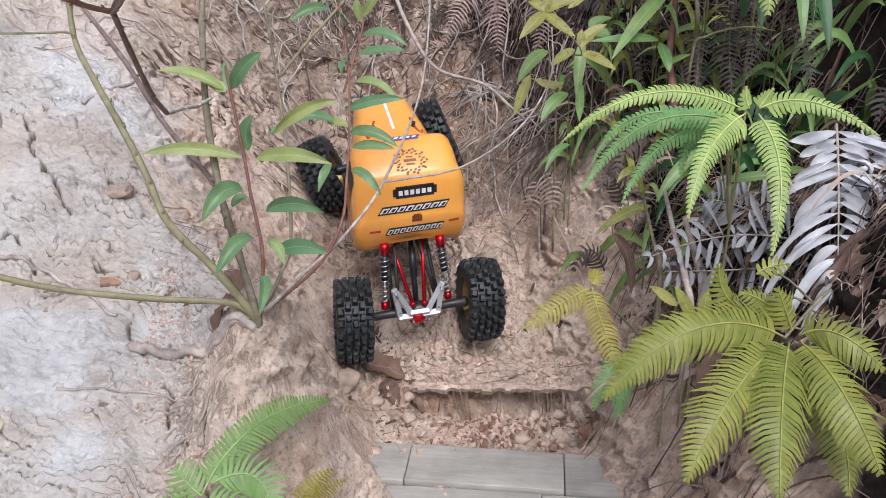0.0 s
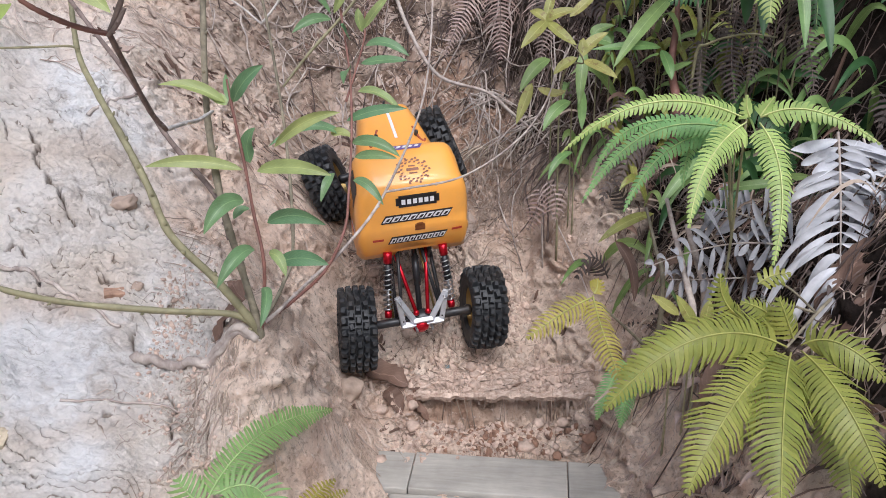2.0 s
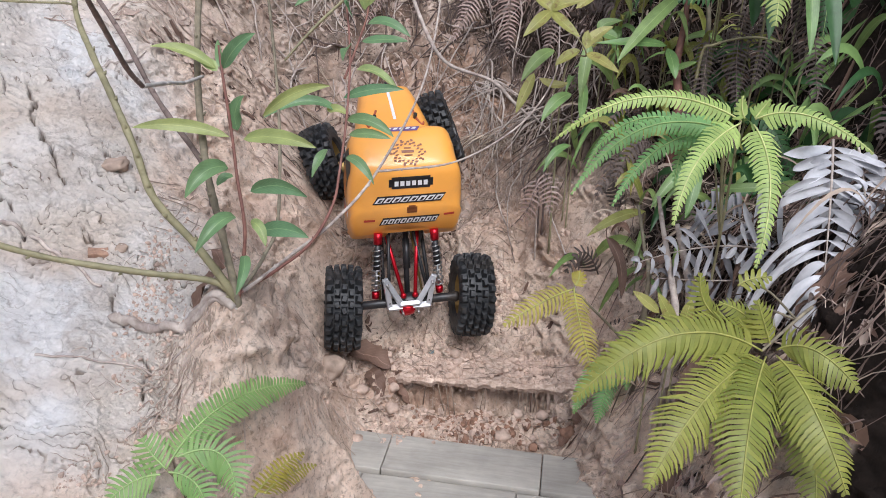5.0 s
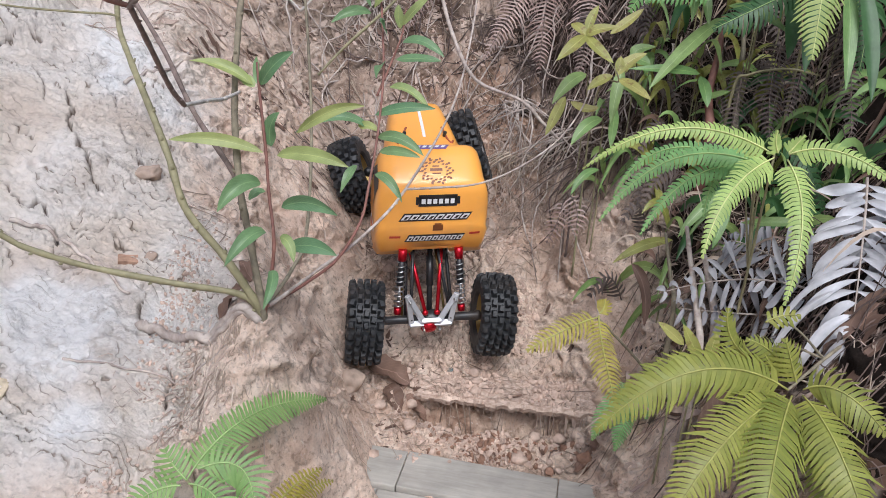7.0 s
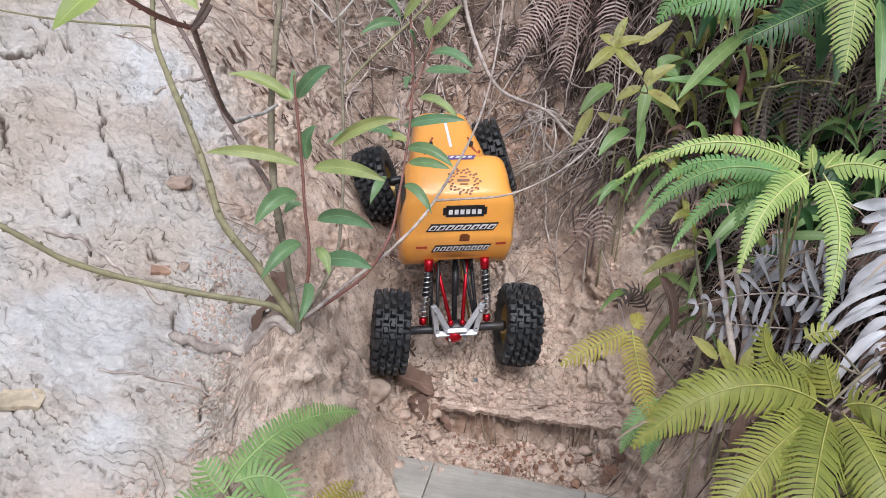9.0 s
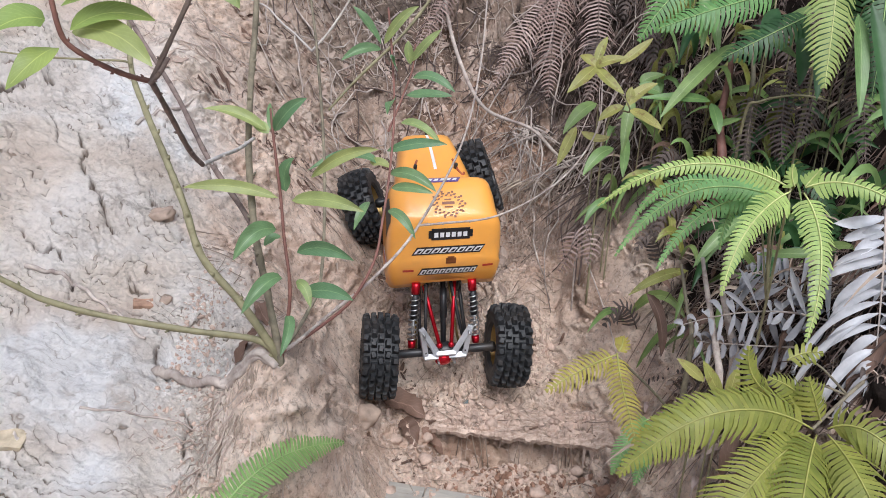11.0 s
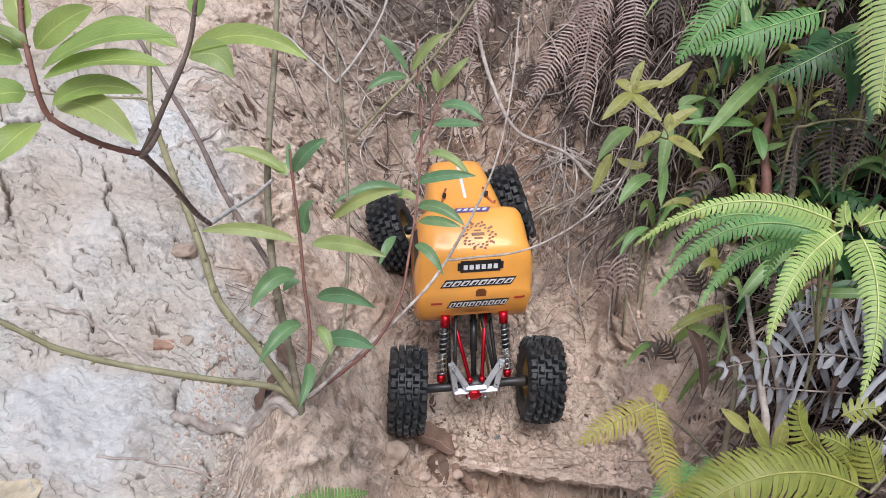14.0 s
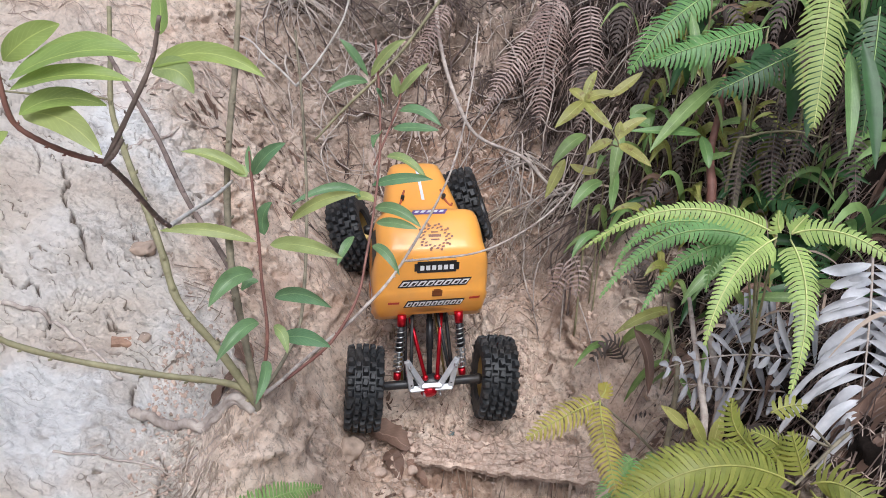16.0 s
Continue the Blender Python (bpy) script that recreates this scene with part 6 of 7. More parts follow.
for nm, line, r, mat, lab in (("dead_stalk", BROWN_STALK, 0.0085, STEM_RED, "thick red-brown withered stalk"), ("dead_stalk", BROWN_STALK_B, 0.0060, STEM_BROWN, "brown withered stalk among green ferns"),
                              ("dead_stalk", GREY_STALK, 0.0055, ROOT, "grey dry stalk under the ferns"), ("dead_stalk", GREY_STALK_B, 0.0075, ROOT, "thick grey dry stalk under the ferns"),
                              ("dead_stalk", GREY_STALK_C, 0.0040, STEM_BROWN, "thin brown dry stalk under the ferns"), ("bent_stalk", BENT_STALK, 0.0028, STEM_GREEN, "bent olive stalk in the shade")):
    leafy(nm, [], LEAF_DRY, lab, "stalk", [line], mat, r)


# ---- roots ----
def root(name, line, r0, r1, material, label, lay=False):
    points = curve_points(line, 8)
    if lay:
        for q in points:
            q.z = surface(q.x, q.y) + r0 * 0.8
    bm = bmesh.new()
    tube(bm, points, r0, r1, 7, 0.12, random.Random(int(1e4 * points[0].x)))
    return tagged(part(name, bm, material), label, "root")


root("root", HEAD_ROOT, 0.0045, 0.0022, ROOT, "pale crooked root down the gully head")
root("root", HEAD_ROOT_B, 0.0030, 0.0020, ROOT, "thin pale root down the gully head")
root("root", HEAD_ROOT_C, 0.0028, 0.0018, STEM_GREEN, "thin straight stem slanting over the gully")
root("root", HEAD_ROOT_D, 0.0026, 0.0018, ROOT, "thin pale root above the bank", lay=True)
root("root", BANK_ROOT, 0.0056, 0.0048, ROOT, "pale exposed root of the sapling", lay=True)
root("root", BANK_ROOT_B, 0.0036, 0.0034, ROOT, "pale exposed root of the sapling", lay=True)
root("root", BANK_ROOT_C, 0.0030, 0.0016, ROOT, "thin pale root over the rock", lay=True)
root("creeper", CREEPER_LOW, 0.0014, 0.0010, ROOT, "thin grey creeper lying on the bank", lay=True)

# ---- loose stones and clods ----
def clod(name, x, y, size, material, label, category, seed, flat=0.75, sink=0.3):
    bm = bmesh.new()
    bmesh.ops.create_icosphere(bm, subdivisions=3 if size > 0.012 else 2, radius=1.0)
    off = Vector((seed * 3.1, seed * 1.7, seed))
    for v in bm.verts:
        v.co *= 1 + 0.42 * noise.noise(v.co * 1.5 + off) + 0.22 * noise.noise(v.co * 3.7 + off) + 0.08 * noise.noise(v.co * 9 + off)
        v.co = Vector((v.co.x * size, v.co.y * size * 0.85, v.co.z * size * flat))
    ob = tagged(part(name, bm, material), label, category)
    if category == "clod":
        tagged(ob, group="clods on the shelf")
    ob.location = (x, y, surface(x, y) + size * flat * (1 - sink) * 0.6)
    ob.rotation_euler = (0.2 * math.sin(seed), 0.2 * math.cos(seed * 2), seed)
    return ob


clod("stone", -0.148, 0.950, 0.021, STONE, "rounded grey-brown stone at the gully wall's foot", "stone", 1, 0.75, 0.45)
clod("stone", -0.387, 0.888, 0.015, STONE, "small brown nub of stone stuck in the pale bank", "stone", 3, 0.6, 0.4)
clod("stone", -0.345, 0.785, 0.008, STONE, "small brown stone on the pale bank", "stone", 8, 0.5, 0.4)
clod("stone", -0.008, 1.052, 0.012, plain("grey_bit", (0.16, 0.20, 0.20), 0.7, vary=0.3, size=60, bump=0.4), "flat grey-green scrap lying on the shelf", "scrap", 9, 0.3, 0.2)


def chip(x, y, size, turn, material, label, seed):
    """A broken flat piece of stone with worn edges."""
    bm = bmesh.new()
    box(bm, size, (0, 0, 0), 0.12 * min(size))
    bmesh.ops.subdivide_edges(bm, edges=[e for e in bm.edges if e.calc_length() > 0.004], cuts=3, use_grid_fill=True)
    for v in bm.verts:
        v.co += 0.16 * size[1] * noise.noise_vector(v.co * (1.1 / size[1]) + Vector((seed, 0, 0))) + 0.05 * size[1] * noise.noise_vector(v.co * (4 / size[1]))
    ob = tagged(part("stone", bm, material, smooth=False), label, "stone")
    ob.matrix_world = pose(x, y, surface(x, y) + 0.15 * size[2], 14, 6, turn)


clod("stump", 0.198, 0.905, 0.013, RED_CLOD, "small rotten red-brown stump in the soil", "stump", 14, 1.0, 0.2)
chip(-0.368, 0.776, (0.020, 0.013, 0.009), 20, plain("red_chip", (0.36, 0.22, 0.15), 0.95, vary=0.35, size=120, bump=0.9), "broken red-brown stone chip on the pale bank", 4)
chip(-0.436, 0.603, (0.040, 0.020, 0.006), 12, plain("yellow_flake", (0.46, 0.38, 0.27), 0.95, vary=0.3, size=90, bump=0.9), "flat yellowish flake of stone on the bank", 6)
rng = random.Random(11)
for k in range(46):
    x, y = rng.uniform(-0.14, 0.24), rng.uniform(0.86, 1.18)
    clod("clod", x, y, rng.uniform(0.004, 0.011), CLOD, "small crumbled clod of tan earth", "clod", 2 + k)


def crumbs(name, count, area, size, material, label, seed):
    """Crumbled earth, too fine to count."""
    r = random.Random(seed)
    ball = bmesh.new()
    bmesh.ops.create_icosphere(ball, subdivisions=1, radius=1.0)
    shape = [v.co.copy() for v in ball.verts]
    sides = [[v.index for v in f.verts] for f in ball.faces]
    ball.free()
    verts, faces = [], []
    for _ in range(8 * count):
        if len(verts) >= count * len(shape):
            break
        x, y = r.uniform(area[0], area[1]), r.uniform(area[2], area[3])
        if r.random() > 0.35 + 0.65 * float(value_noise(np.array(x / 0.05), np.array(y / 0.05), 12)):
            continue
        if abs(surface(x + 0.015, y) - surface(x - 0.015, y)) > 0.018 and r.random() < 0.85:
            continue
        k = size[0] + (size[1] - size[0]) * r.random() ** 3
        turn = Euler((r.uniform(0, 6), r.uniform(0, 6), r.uniform(0, 6))).to_matrix()
        at, first = Vector((x, y, surface(x, y) + 0.3 * k)), len(verts)
        stretch = Vector((r.uniform(0.7, 1.5), r.uniform(0.7, 1.2), r.uniform(0.5, 0.9)))
        verts += [at + turn @ Vector((c.x * stretch.x, c.y * stretch.y, c.z * stretch.z)) * (k * r.uniform(0.62, 1.25)) for c in shape]
        faces += [[first + i for i in f] for f in sides]
    me = bpy.data.meshes.new(name)
    me.from_pydata(verts, [], faces)
    me.materials.append(material)
    return tagged(new(name, me), label, "soil", kind="stuff")


crumbs("loose_soil", 4200, (-0.18, 0.30, 0.80, 1.25), (0.0012, 0.0065), CLOD, "crumbs of tan earth strewn over the shelf", 61)
crumbs("loose_soil", 260, (-0.03, 0.22, 0.885, 0.945), (0.002, 0.0075), RED_CLOD, "dark red crumbs of earth before the log", 64)
crumbs("loose_soil", 1500, (-0.40, 0.25, 1.2, 1.75), (0.0014, 0.0065), CLOD, "crumbs of tan earth on the gully slope", 62)
crumbs("loose_soil", 2200, (-0.32, -0.04, 0.54, 0.97), (0.0007, 0.0036), CLOD, "crumbs of tan earth on the gully wall", 63)

# ---- litter of needles, straw and crumbs ----
def strewn(name, count, area, length, radius, material, label, seed, lift=0.002, lean=0.12, along=None):
    r = random.Random(seed)
    bm = bmesh.new()
    for _ in range(count):
        x, y = r.uniform(area[0], area[1]), r.uniform(area[2], area[3])
        a = r.uniform(0, math.pi) if along is None else r.gauss(along, 0.5)
        n = r.uniform(*length)
        rise_x = abs(surface(x + 0.02, y) - surface(x - 0.02, y)) / 0.04
        if rise_x > 0.8 and r.random() < 0.93:
            continue
        kink = r.uniform(-0.3, 0.3)
        pts = []
        for s in (-0.5, 0.0, 0.5):
            px = x + math.cos(a + kink * s) * n * s
            py = y + math.sin(a + kink * s) * n * s
            pts.append(Vector((px, py, surface(px, py) + lift + r.uniform(0, lean) * n * 0.4)))
        tube(bm, pts, r.uniform(*radius), radius[0] * 0.6, 4)
    return tagged(part(name, bm, material), label, "litter", kind="stuff")


strewn("dry_litter", 1100, (-0.34, 0.30, 0.82, 1.75), (0.015, 0.06), (0.0004, 0.0010), STRAW, "dry straw and needles strewn over the gully", 21)
strewn("dry_litter", 240, (-0.30, 0.10, 1.15, 1.7), (0.04, 0.12), (0.0006, 0.0014), STRAW, "dry straw and needles strewn over the gully", 22)
strewn("dry_litter", 520, (0.22, 0.75, 0.6, 1.7), (0.04, 0.14), (0.0006, 0.0016), STRAW, "dry straw under the ferns", 23, lift=0.006, lean=0.5)


def trailing(name, count, area, length, radius, material, label, seed, droop=1.0, off=0.012):
    """Thin roots and dead stems that trail down the slope, loosely off the ground."""
    r = random.Random(seed)
    bm = bmesh.new()
    for _ in range(count):
        x, y = r.uniform(area[0], area[1]), r.uniform(area[2], area[3])
        n, swing = r.uniform(*length), r.uniform(-1.2, 1.2)
        a = -math.pi / 2 + swing
        pts, steps = [], 7
        bow = r.uniform(0.2, 1.0) * off
        for k in range(steps):
            t = k / (steps - 1)
            pts.append(Vector((x, y, surface(x, y) + 0.002 + bow * 4 * t * (1 - t))))
            a += r.uniform(-0.55, 0.55)
            x += math.cos(a) * n / steps * 0.7
            y += math.sin(a) * n / steps * 0.7
        rr = r.uniform(*radius)
        tube(bm, pts, rr, rr * 0.5, 5, 0.1, r)
    return tagged(part(name, bm, material), label, "roots", kind="stuff")


def fibres(name, count, area, length, radius, material, label, category, seed, off=0.01, along=None, wander=0.5, patchy=None):
    """Very many thin fibres, straws and rootlets that lie on the slope or hang down it."""
    r = random.Random(seed)
    verts, faces = [], []
    for _ in range(count):
        x, y = r.uniform(area[0], area[1]), r.uniform(area[2], area[3])
        if patchy is not None and r.random() > 0.5 + 0.9 * float(value_noise(np.array(x / patchy), np.array(y / patchy), seed)):
            continue
        n = r.uniform(*length)
        a = r.uniform(0, 2 * math.pi) if along is None else r.gauss(along, wander)
        rr, bow = r.uniform(*radius), r.uniform(0.1, 1.0) * off
        pts = []
        for k in range(5):
            t = k / 4
            pts.append(Vector((x, y, surface(x, y) + 0.001 + bow * 4 * t * (1 - t))))
            a += r.uniform(-0.45, 0.45)
            x += math.cos(a) * n / 5
            y += math.sin(a) * n / 5 * 0.75
        first = len(verts)
        for k, p in enumerate(pts):
            d = (pts[min(k + 1, 4)] - pts[max(k - 1, 0)]).normalized()
            u = d.cross(Vector((0.3, 0.2, 0.93))).normalized()
            w = d.cross(u)
            thin = rr * (1 - 0.12 * k)
            verts += [p + u * thin, p - u * thin * 0.5 + w * thin * 0.85, p - u * thin * 0.5 - w * thin * 0.85]
        for k in range(4):
            for c in range(3):
                faces.append((first + 3 * k + c, first + 3 * k + (c + 1) % 3, first + 3 * k + 3 + (c + 1) % 3, first + 3 * k + 3 + c))
    me = bpy.data.meshes.new(name)
    me.from_pydata(verts, [], faces)
    me.materials.append(material)
    return tagged(new(name, me), label, category, kind="stuff")


HANG = -math.pi / 2


def leaf_bits(name, count, area, size, material, label, seed, patchy=0.06):
    """Broken bits of dead leaf and bark lying flat, each a little curled."""
    r = random.Random(seed)
    verts, faces = [], []
    for _ in range(count):
        x, y = r.uniform(area[0], area[1]), r.uniform(area[2], area[3])
        if r.random() > 0.55 + 0.9 * float(value_noise(np.array(x / patchy), np.array(y / patchy), seed)):
            continue
        n, a = r.uniform(*size), r.gauss(0.0, 0.8)
        wide, curl = n * r.uniform(0.2, 0.5), r.uniform(0.05, 0.35) * n
        u, w = Vector((math.cos(a), math.sin(a), 0)), Vector((-math.sin(a), math.cos(a), 0))
        first = len(verts)
        for k in range(4):
            t = k / 3 - 0.5
            half = wide * (0.5 if k in (0, 3) else 1.0) * r.uniform(0.6, 1.1) * 0.5
            for sgn in (-1, 0, 1):
                p = Vector((x, y, 0)) + u * (n * t) + w * (half * sgn)
                p.z = surface(p.x, p.y) + 0.0012 + curl * (0.5 * abs(sgn) + 1.5 * t * t) * r.uniform(0.6, 1.2)
                verts.append(p)
        for k in range(3):
            for c in range(2):
                q = first + 3 * k + c
                faces.append((q, q + 1, q + 4, q + 3))
    me = bpy.data.meshes.new(name)
    me.from_pydata(verts, [], faces)
    me.materials.append(material)
    return tagged(new(name, me), label, "litter", kind="stuff")


leaf_bits("leaf_litter", 1100, (-0.50, 0.08, 1.12, 1.62), (0.008, 0.028), LITTER, "broken pale dead leaves and bark on the upper gully slope", 401)
leaf_bits("leaf_litter", 500, (-0.46, 0.08, 1.16, 1.62), (0.008, 0.026), LEAF_RED, "broken red-brown dead leaves on the upper gully slope", 402)
leaf_bits("leaf_litter", 300, (-0.15, 0.24, 0.87, 1.16), (0.005, 0.016), LITTER, "broken bits of bark and leaf on the shelf", 403)
leaf_bits("leaf_litter", 160, (-0.15, 0.24, 0.87, 1.14), (0.005, 0.018), LEAF_RED, "dark bits of dead leaf on the shelf", 404)
leaf_bits("leaf_litter", 420, (0.28, 0.60, 0.60, 1.30), (0.010, 0.030), LEAF_RED, "brown dead leaves lying in the shade of the ferns", 405)
leaf_bits("leaf_litter", 260, (0.18, 0.50, 0.60, 1.00), (0.010, 0.026), LITTER, "pale dead leaves lying in the shade of the ferns", 406)
fibres("dry_litter", 1100, (-0.46, 0.10, 1.14, 1.66), (0.015, 0.055), (0.0006, 0.0016), LITTER, "dry pinkish straw and twig litter on the upper gully slope", "litter", 301, 0.006, 0.1, 0.9, 0.06)
fibres("dry_litter", 420, (-0.42, 0.10, 1.20, 1.66), (0.015, 0.05), (0.0005, 0.0012), LITTER_DARK, "dark twigs and needles on the upper gully slope", "litter", 302, 0.006, 0.2, 0.9)
fibres("root_thatch", 700, (0.06, 0.32, 1.31, 1.70), (0.03, 0.11), (0.0004, 0.0010), LITTER_BROWN, "thatch of dry fibres hanging down the gully side", "roots", 303, 0.018, HANG, 0.7)
fibres("root_thatch", 500, (0.16, 0.36, 1.26, 1.66), (0.03, 0.10), (0.0004, 0.0011), LITTER_DARK, "dark fibres hanging down the gully side", "roots", 304, 0.02, HANG, 0.8)
fibres("root_thatch", 420, (0.05, 0.16, 1.26, 1.40), (0.02, 0.06), (0.0004, 0.0009), LITTER, "pale tuft of dry fibres on the gully side", "roots", 305, 0.025, HANG, 1.1)
fibres("dry_litter", 900, (-0.16, 0.24, 0.86, 1.20), (0.010, 0.045), (0.0004, 0.0010), LITTER, "dry straw strewn over the shelf", "litter", 306, 0.004, 0.0, 0.9, 0.05)
fibres("dry_litter", 500, (-0.34, -0.12, 0.56, 0.98), (0.008, 0.03), (0.0003, 0.0008), LITTER, "short dry fibres on the gully wall", "litter", 307, 0.003, HANG, 0.9, 0.04)
fibres("root_thatch", 130, (-0.27, -0.17, 0.60, 0.70), (0.02, 0.055), (0.0004, 0.0011), LITTER, "pale fibrous roots fanning below the sapling", "roots", 308, 0.006, HANG - 0.2, 0.5)
fibres("dry_litter", 420, (-0.78, -0.42, 1.10, 1.50), (0.02, 0.08), (0.0005, 0.0013), LITTER, "dry straw on the soil above the bank", "litter", 309, 0.006, 0.0, 0.9, 0.08)
# dark straw here stands in for the shade beneath the ferns
fibres("dry_litter", 1100, (0.295, 0.60, 0.62, 1.50), (0.03, 0.12), (0.0005, 0.0014), LITTER_DARK, "dead stems and straw under the ferns, coloured dark for shade", "litter", 310, 0.03, HANG, 1.2)
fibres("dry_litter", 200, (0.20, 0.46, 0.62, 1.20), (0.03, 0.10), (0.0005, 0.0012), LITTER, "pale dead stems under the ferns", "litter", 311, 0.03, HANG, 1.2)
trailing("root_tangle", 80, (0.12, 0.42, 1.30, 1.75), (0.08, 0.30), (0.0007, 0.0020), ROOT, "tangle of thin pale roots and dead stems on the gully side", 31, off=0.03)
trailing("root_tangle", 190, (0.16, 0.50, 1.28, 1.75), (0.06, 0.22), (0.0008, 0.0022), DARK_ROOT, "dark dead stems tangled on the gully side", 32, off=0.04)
trailing("root_tangle", 90, (-0.45, 0.12, 1.36, 1.9), (0.06, 0.30), (0.0006, 0.0018), ROOT, "thin roots trailing down the gully head", 33, off=0.02)
trailing("root_tangle", 90, (-0.265, -0.195, 0.65, 0.69), (0.012, 0.032), (0.0003, 0.0008), STRAW, "dry pale fibrous roots below the sapling", 34, off=0.004)
trailing("root_tangle", 26, (0.02, 0.26, 1.34, 1.66), (0.16, 0.36), (0.0012, 0.0026), ROOT, "crooked grey roots hanging down the gully side", 37, off=0.05)
trailing("root_tangle", 22, (-0.42, -0.10, 1.42, 1.75), (0.14, 0.32), (0.0010, 0.0024), ROOT, "crooked pale roots hanging from the gully head", 38, off=0.04)
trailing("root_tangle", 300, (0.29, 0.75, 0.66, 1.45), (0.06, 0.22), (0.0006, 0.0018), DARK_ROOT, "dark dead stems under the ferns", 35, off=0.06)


def thicket(name, count, area, length, width, material, label, seed, gap=0.009, lift=(0.02, 0.09), **how):
    """A mass of fronds that arch out of the bank and hang over."""
    r = random.Random(seed)
    bm = bmesh.new()
    for _ in range(count):
        x, y = r.uniform(area[0], area[1]), r.uniform(area[2], area[3])
        z = surface(x, y)
        n = r.uniform(*length)
        a = -math.pi / 2 + r.uniform(-1.1, 0.9)
        up = r.uniform(*lift)
        p0 = Vector((x, y, z))
        p1 = p0 + Vector((math.cos(a) * n * 0.45, math.sin(a) * n * 0.45, up + 0.25 * n))
        tip = p0 + Vector((math.cos(a) * n * 0.8, math.sin(a) * n * 0.8, 0))
        tip.z = max(surface(tip.x, tip.y) + 0.004, z - 0.55 * n + up)
        line = bend((p0, p1, tip), 12)
        leaflets(bm, line, r.uniform(*width), gap, rng=r, **how)
        tube(bm, line, 0.0012, 0.0005, 4)
    return tagged(part(name, bm, material), label, "undergrowth", kind="stuff")


thicket("undergrowth", 18, (0.40, 1.0, 1.02, 1.75), (0.10, 0.22), (0.04, 0.075), LEAF_DARK_SHADED, "green fern undergrowth coloured dark for the shaded bank", 41)
thicket("undergrowth", 60, (0.24, 0.90, 0.92, 1.70), (0.07, 0.18), (0.025, 0.055), LEAF_WITHERED_SHADED, "dead brown fern undergrowth coloured dark for the shaded bank", 42, fill=0.5, droop=0.5)
thicket("undergrowth", 22, (0.14, 0.40, 1.42, 1.75), (0.06, 0.16), (0.03, 0.06), LEAF_WITHERED_SHADED, "dead brown ferns at the gully head", 43, fill=0.5, droop=0.5)


def dead_leaf(x, y, size, turn, label, seed, lift=0.004):
    r = random.Random(seed)
    a = radians(turn)
    p0 = Vector((x, y, surface(x, y) + lift))
    pts = [p0]
    for k in (0.5, 1.0):
        q = p0 + Vector((math.cos(a) * size * k, math.sin(a) * size * k, 0))
        q.z = surface(q.x, q.y) + lift + (0.012 if k == 0.5 else 0.002)
        pts.append(q)
    bm = bmesh.new()
    blade(bm, bend(pts, 18), size * 0.6, facing=Vector((0, -0.2, 1)), fold=0.3, curl=0.3)
    for v in bm.verts:
        v.co.z += 0.006 * noise.noise(v.co * 95 + Vector((seed, 0, 0)))
        v.co.x += 0.004 * noise.noise(v.co * 110 + Vector((0, seed, 0)))
    return tagged(part("dead_leaf", bm, LEAF_RED), label, "dead leaf")


for k, (x, y, sz, tn) in enumerate(((-0.135, 1.035, 0.075, -22), (-0.10, 1.005, 0.05, -60), (-0.07, 0.995, 0.035, -10), (0.21, 0.90, 0.03, 100), (0.205, 0.905, 0.025, 30),
                                    (0.20, 0.895, 0.02, 200), (0.30, 0.76, 0.06, 40), (0.335, 0.73, 0.05, 160), (0.36, 0.80, 0.055, 110), (0.28, 0.70, 0.05, 75), (0.39, 0.72, 0.06, 20), (-0.24, 0.71, 0.03, 10), (-0.225, 0.79, 0.03, 150))):
    dead_leaf(x, y, sz, tn, "curled dead red-brown leaf lying on the soil", 50 + k)


def hanging_leaf(points, width, material, label):
    bm = bmesh.new()
    blade(bm, bend(points, 10), width, fold=0.6, curl=0.4)
    base = Vector(points[0])
    tube(bm, [base + Vector((0.004, 0.02, 0.03)), base + Vector((0, 0.005, 0.008)), base], 0.0012, 0.0008, 5)
    return tagged(part("dead_leaf", bm, material), label, "dead leaf")


hanging_leaf(CURLED_LEAF[0][1], 0.016, LEAF_RED, "curled purple-brown dead leaf hanging on the gully side")


def blades(name, count, area, length, width, material, label, seed, lift=(0.02, 0.08)):
    """Loose grassy blades and leaves that spring from the bank in all directions."""
    r = random.Random(seed)
    bm = bmesh.new()
    for _ in range(count):
        x, y = r.uniform(area[0], area[1]), r.uniform(area[2], area[3])
        p0 = Vector((x, y, surface(x, y)))
        n, a = r.uniform(*length), r.uniform(-math.pi, 0.4)
        up = r.uniform(*lift)
        mid = p0 + Vector((math.cos(a) * n * 0.4, math.sin(a) * n * 0.4, up + 0.3 * n))
        tip = p0 + Vector((math.cos(a) * n * 0.85, math.sin(a) * n * 0.7 - 0.01, up * r.uniform(-0.3, 1.2)))
        tip.z = max(tip.z, surface(tip.x, tip.y) + 0.004)
        blade(bm, bend((p0, mid, tip), 8), r.uniform(*width), fold=r.uniform(0.1, 0.6), curl=0.15, facing=FACING + Vector((r.uniform(-0.6, 0.6), r.uniform(-0.3, 0.3), r.uniform(-0.4, 0.4))))
    return tagged(part(name, bm, material), label, "undergrowth", kind="stuff")


blades("undergrowth", 70, (0.22, 0.62, 1.02, 1.60), (0.05, 0.15), (0.006, 0.016), LEAF_LANCE, "green blades and leaves in the shade of the bank", 71)
blades("undergrowth", 46, (0.27, 0.50, 1.12, 1.42), (0.05, 0.12), (0.008, 0.018), LEAF_HERB, "yellow-green leaves crowded on the bank edge", 76, (0.03, 0.10))
blades("undergrowth", 40, (0.26, 0.62, 1.08, 1.45), (0.06, 0.14), (0.007, 0.016), LEAF_SOFT, "fresh green leaves crowded on the bank edge", 77, (0.03, 0.10))
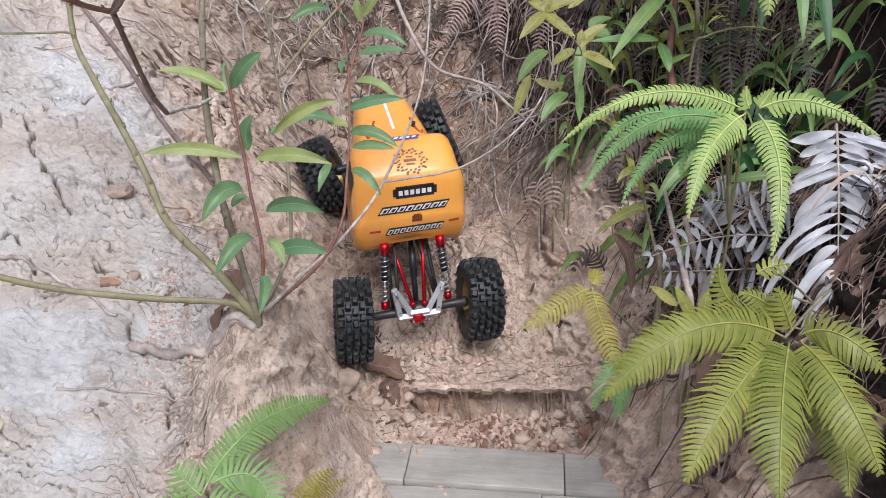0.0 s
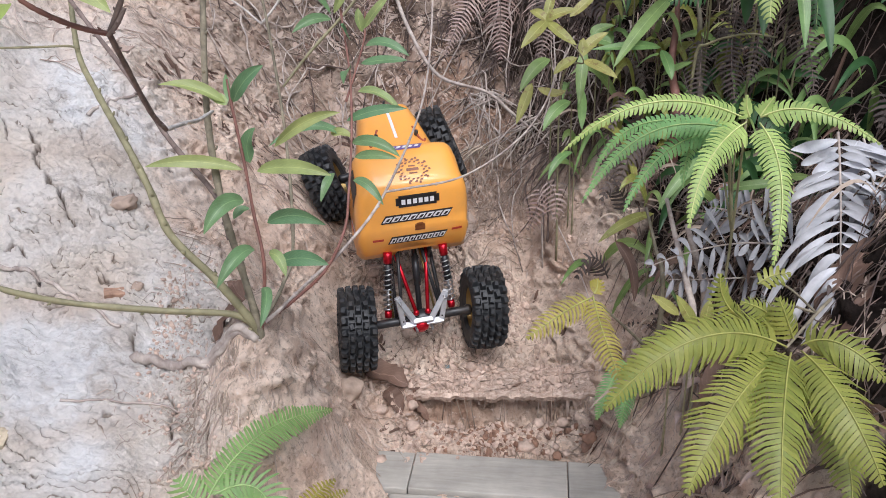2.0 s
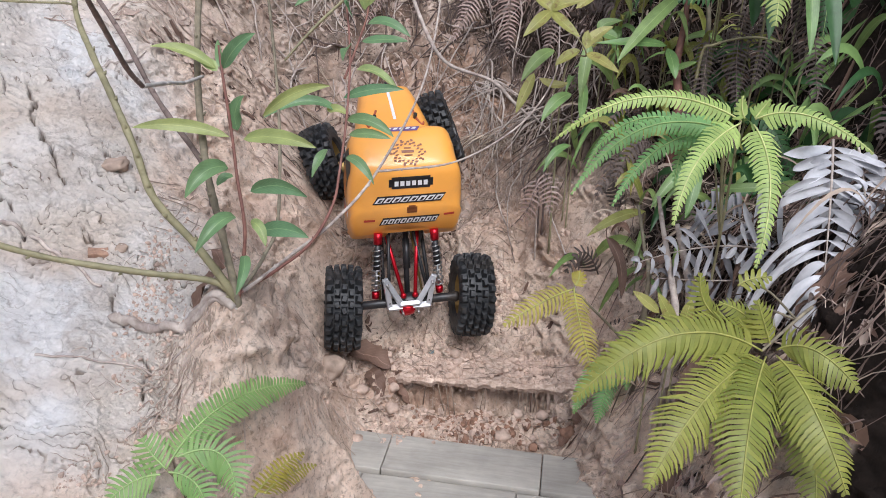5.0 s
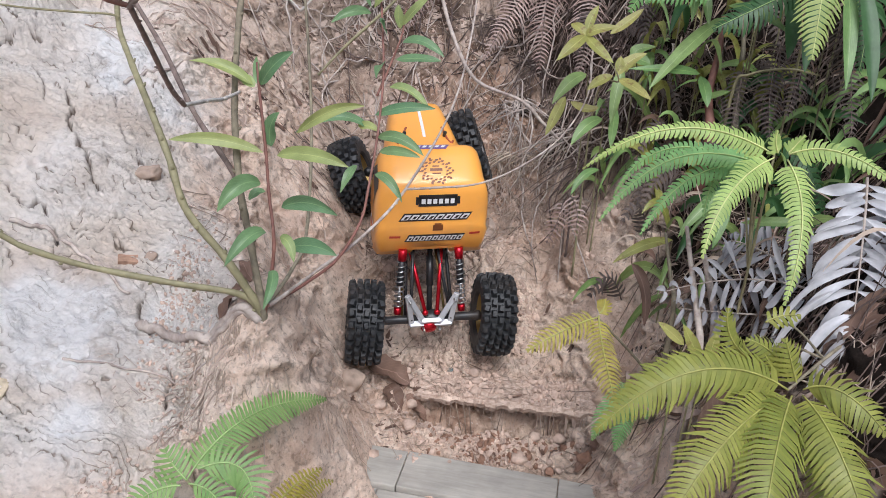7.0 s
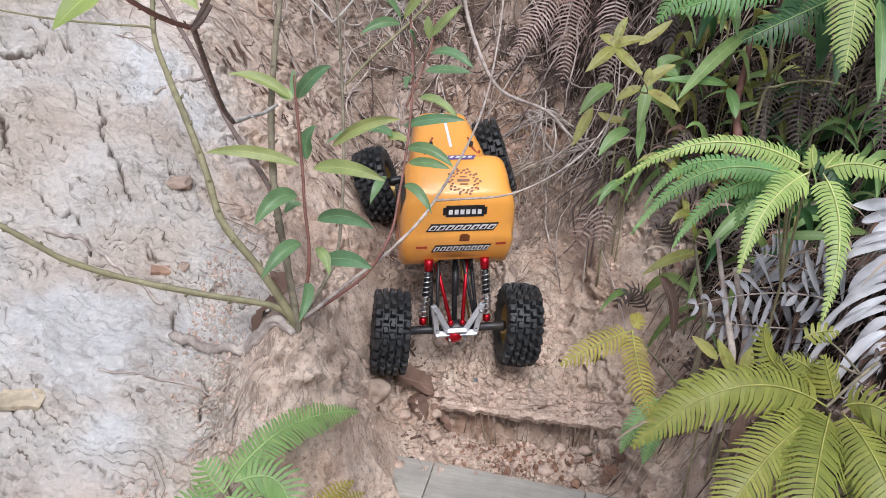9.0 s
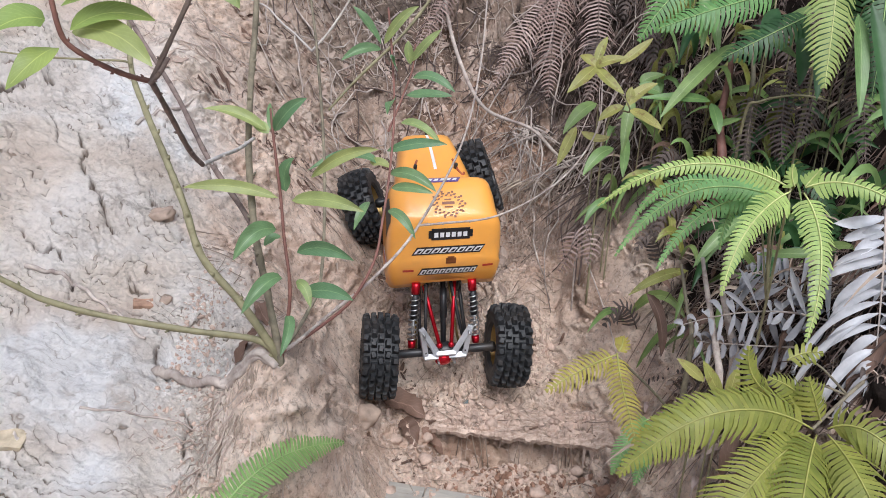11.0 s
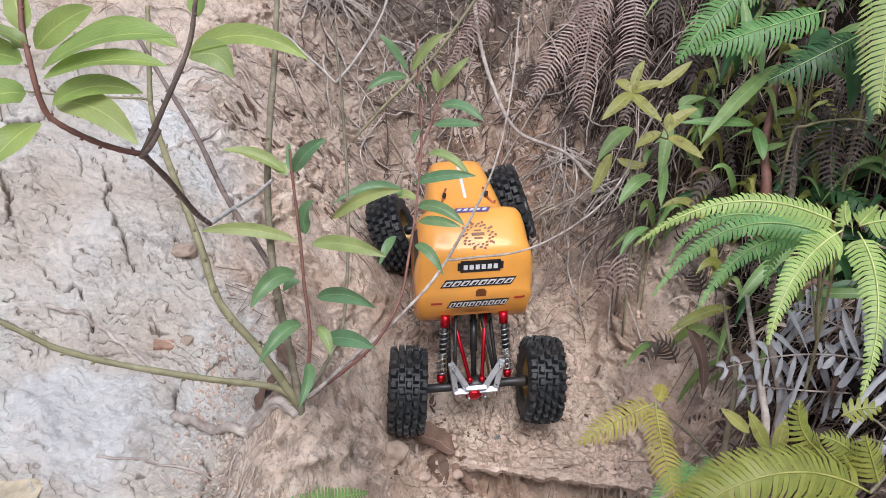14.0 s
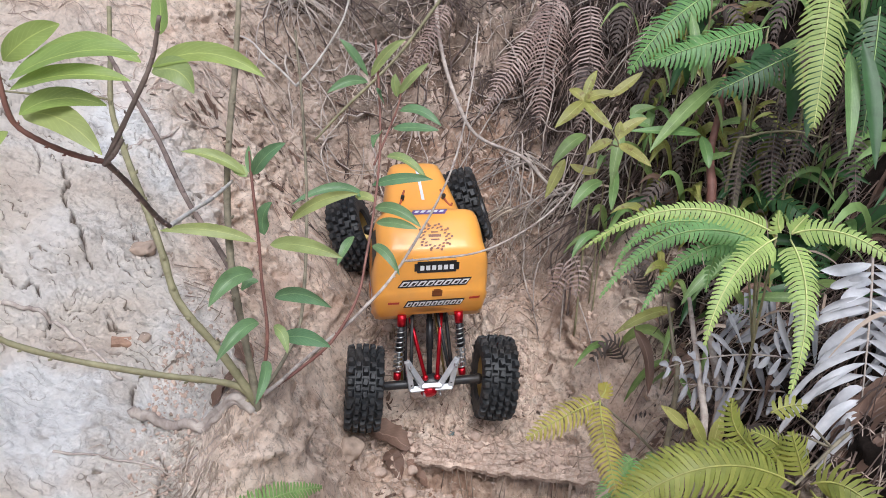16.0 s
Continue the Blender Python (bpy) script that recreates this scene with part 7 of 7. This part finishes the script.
blades("undergrowth", 60, (0.30, 0.85, 1.00, 1.60), (0.06, 0.18), (0.008, 0.022), LEAF_DARK_SHADED, "green leaves coloured dark for the shade of the bank", 72)
blades("undergrowth", 60, (0.26, 0.60, 0.85, 1.60), (0.03, 0.10), (0.004, 0.012), LEAF_RED, "withered brown leaves under the ferns", 73, (0.0, 0.05))
blades("undergrowth", 70, (0.24, 0.55, 0.70, 1.60), (0.04, 0.14), (0.002, 0.005), STRAW, "dry grass blades on the bank", 74, (0.01, 0.06))
blades("undergrowth", 40, (0.20, 0.36, 0.62, 0.98), (0.015, 0.045), (0.004, 0.011), LEAF_DRY, "dry grey-brown leaves lying under the ferns", 78, (0.0, 0.012))
blades("undergrowth", 20, (0.28, 0.42, 0.62, 0.98), (0.03, 0.09), (0.004, 0.010), LEAF_WITHERED_SHADED, "withered leaves at the foot of the bank", 75, (0.0, 0.04))


# ---- hanging bundles of roots at the gully head ----
def root_clump(x, y, count, reach, material, label, seed):
    r = random.Random(seed)
    top = Vector((x, y, surface(x, y) + 0.02))
    bm = bmesh.new()
    for _ in range(count):
        a = r.uniform(-2.9, -0.25)
        n = reach * r.uniform(0.5, 1.1)
        p = top + Vector((r.uniform(-0.03, 0.03), r.uniform(-0.01, 0.02), r.uniform(-0.01, 0.015)))
        pts = []
        for k in range(6):
            pts.append(p.copy())
            a += r.uniform(-0.45, 0.45)
            p = p + Vector((math.cos(a) * n / 6, math.sin(a) * n / 6 * 0.55, -n / 6 * (0.25 + 0.16 * k)))
            p.z = max(p.z, surface(p.x, p.y) + 0.003)
        rr = r.uniform(0.0006, 0.0019)
        tube(bm, pts, rr, rr * 0.45, 5, 0.1, r)
    return tagged(part("root_clump", bm, material), label, "roots", "root bundles at the gully head", "stuff")


for k, (x, y, n, reach, mat) in enumerate(((-0.38, 1.55, 60, 0.16, ROOT), (-0.30, 1.60, 40, 0.14, DARK_ROOT), (-0.21, 1.56, 30, 0.14, ROOT), (0.02, 1.55, 36, 0.15, DARK_ROOT), (0.07, 1.42, 30, 0.12, ROOT),
                                           (0.10, 1.50, 24, 0.20, DARK_ROOT), (0.17, 1.36, 22, 0.18, ROOT), (0.21, 1.28, 20, 0.16, DARK_ROOT), (0.07, 1.36, 34, 0.09, STRAW), (-0.10, 1.66, 40, 0.16, DARK_ROOT))):
    root_clump(x, y, n, reach, mat, "bundle of thin hanging roots at the gully head", 80 + k)
trailing("root_tangle", 80, (-0.40, 0.15, 1.46, 1.9), (0.06, 0.24), (0.0008, 0.0022), DARK_ROOT, "dark roots trailing down the gully head", 36, off=0.03)
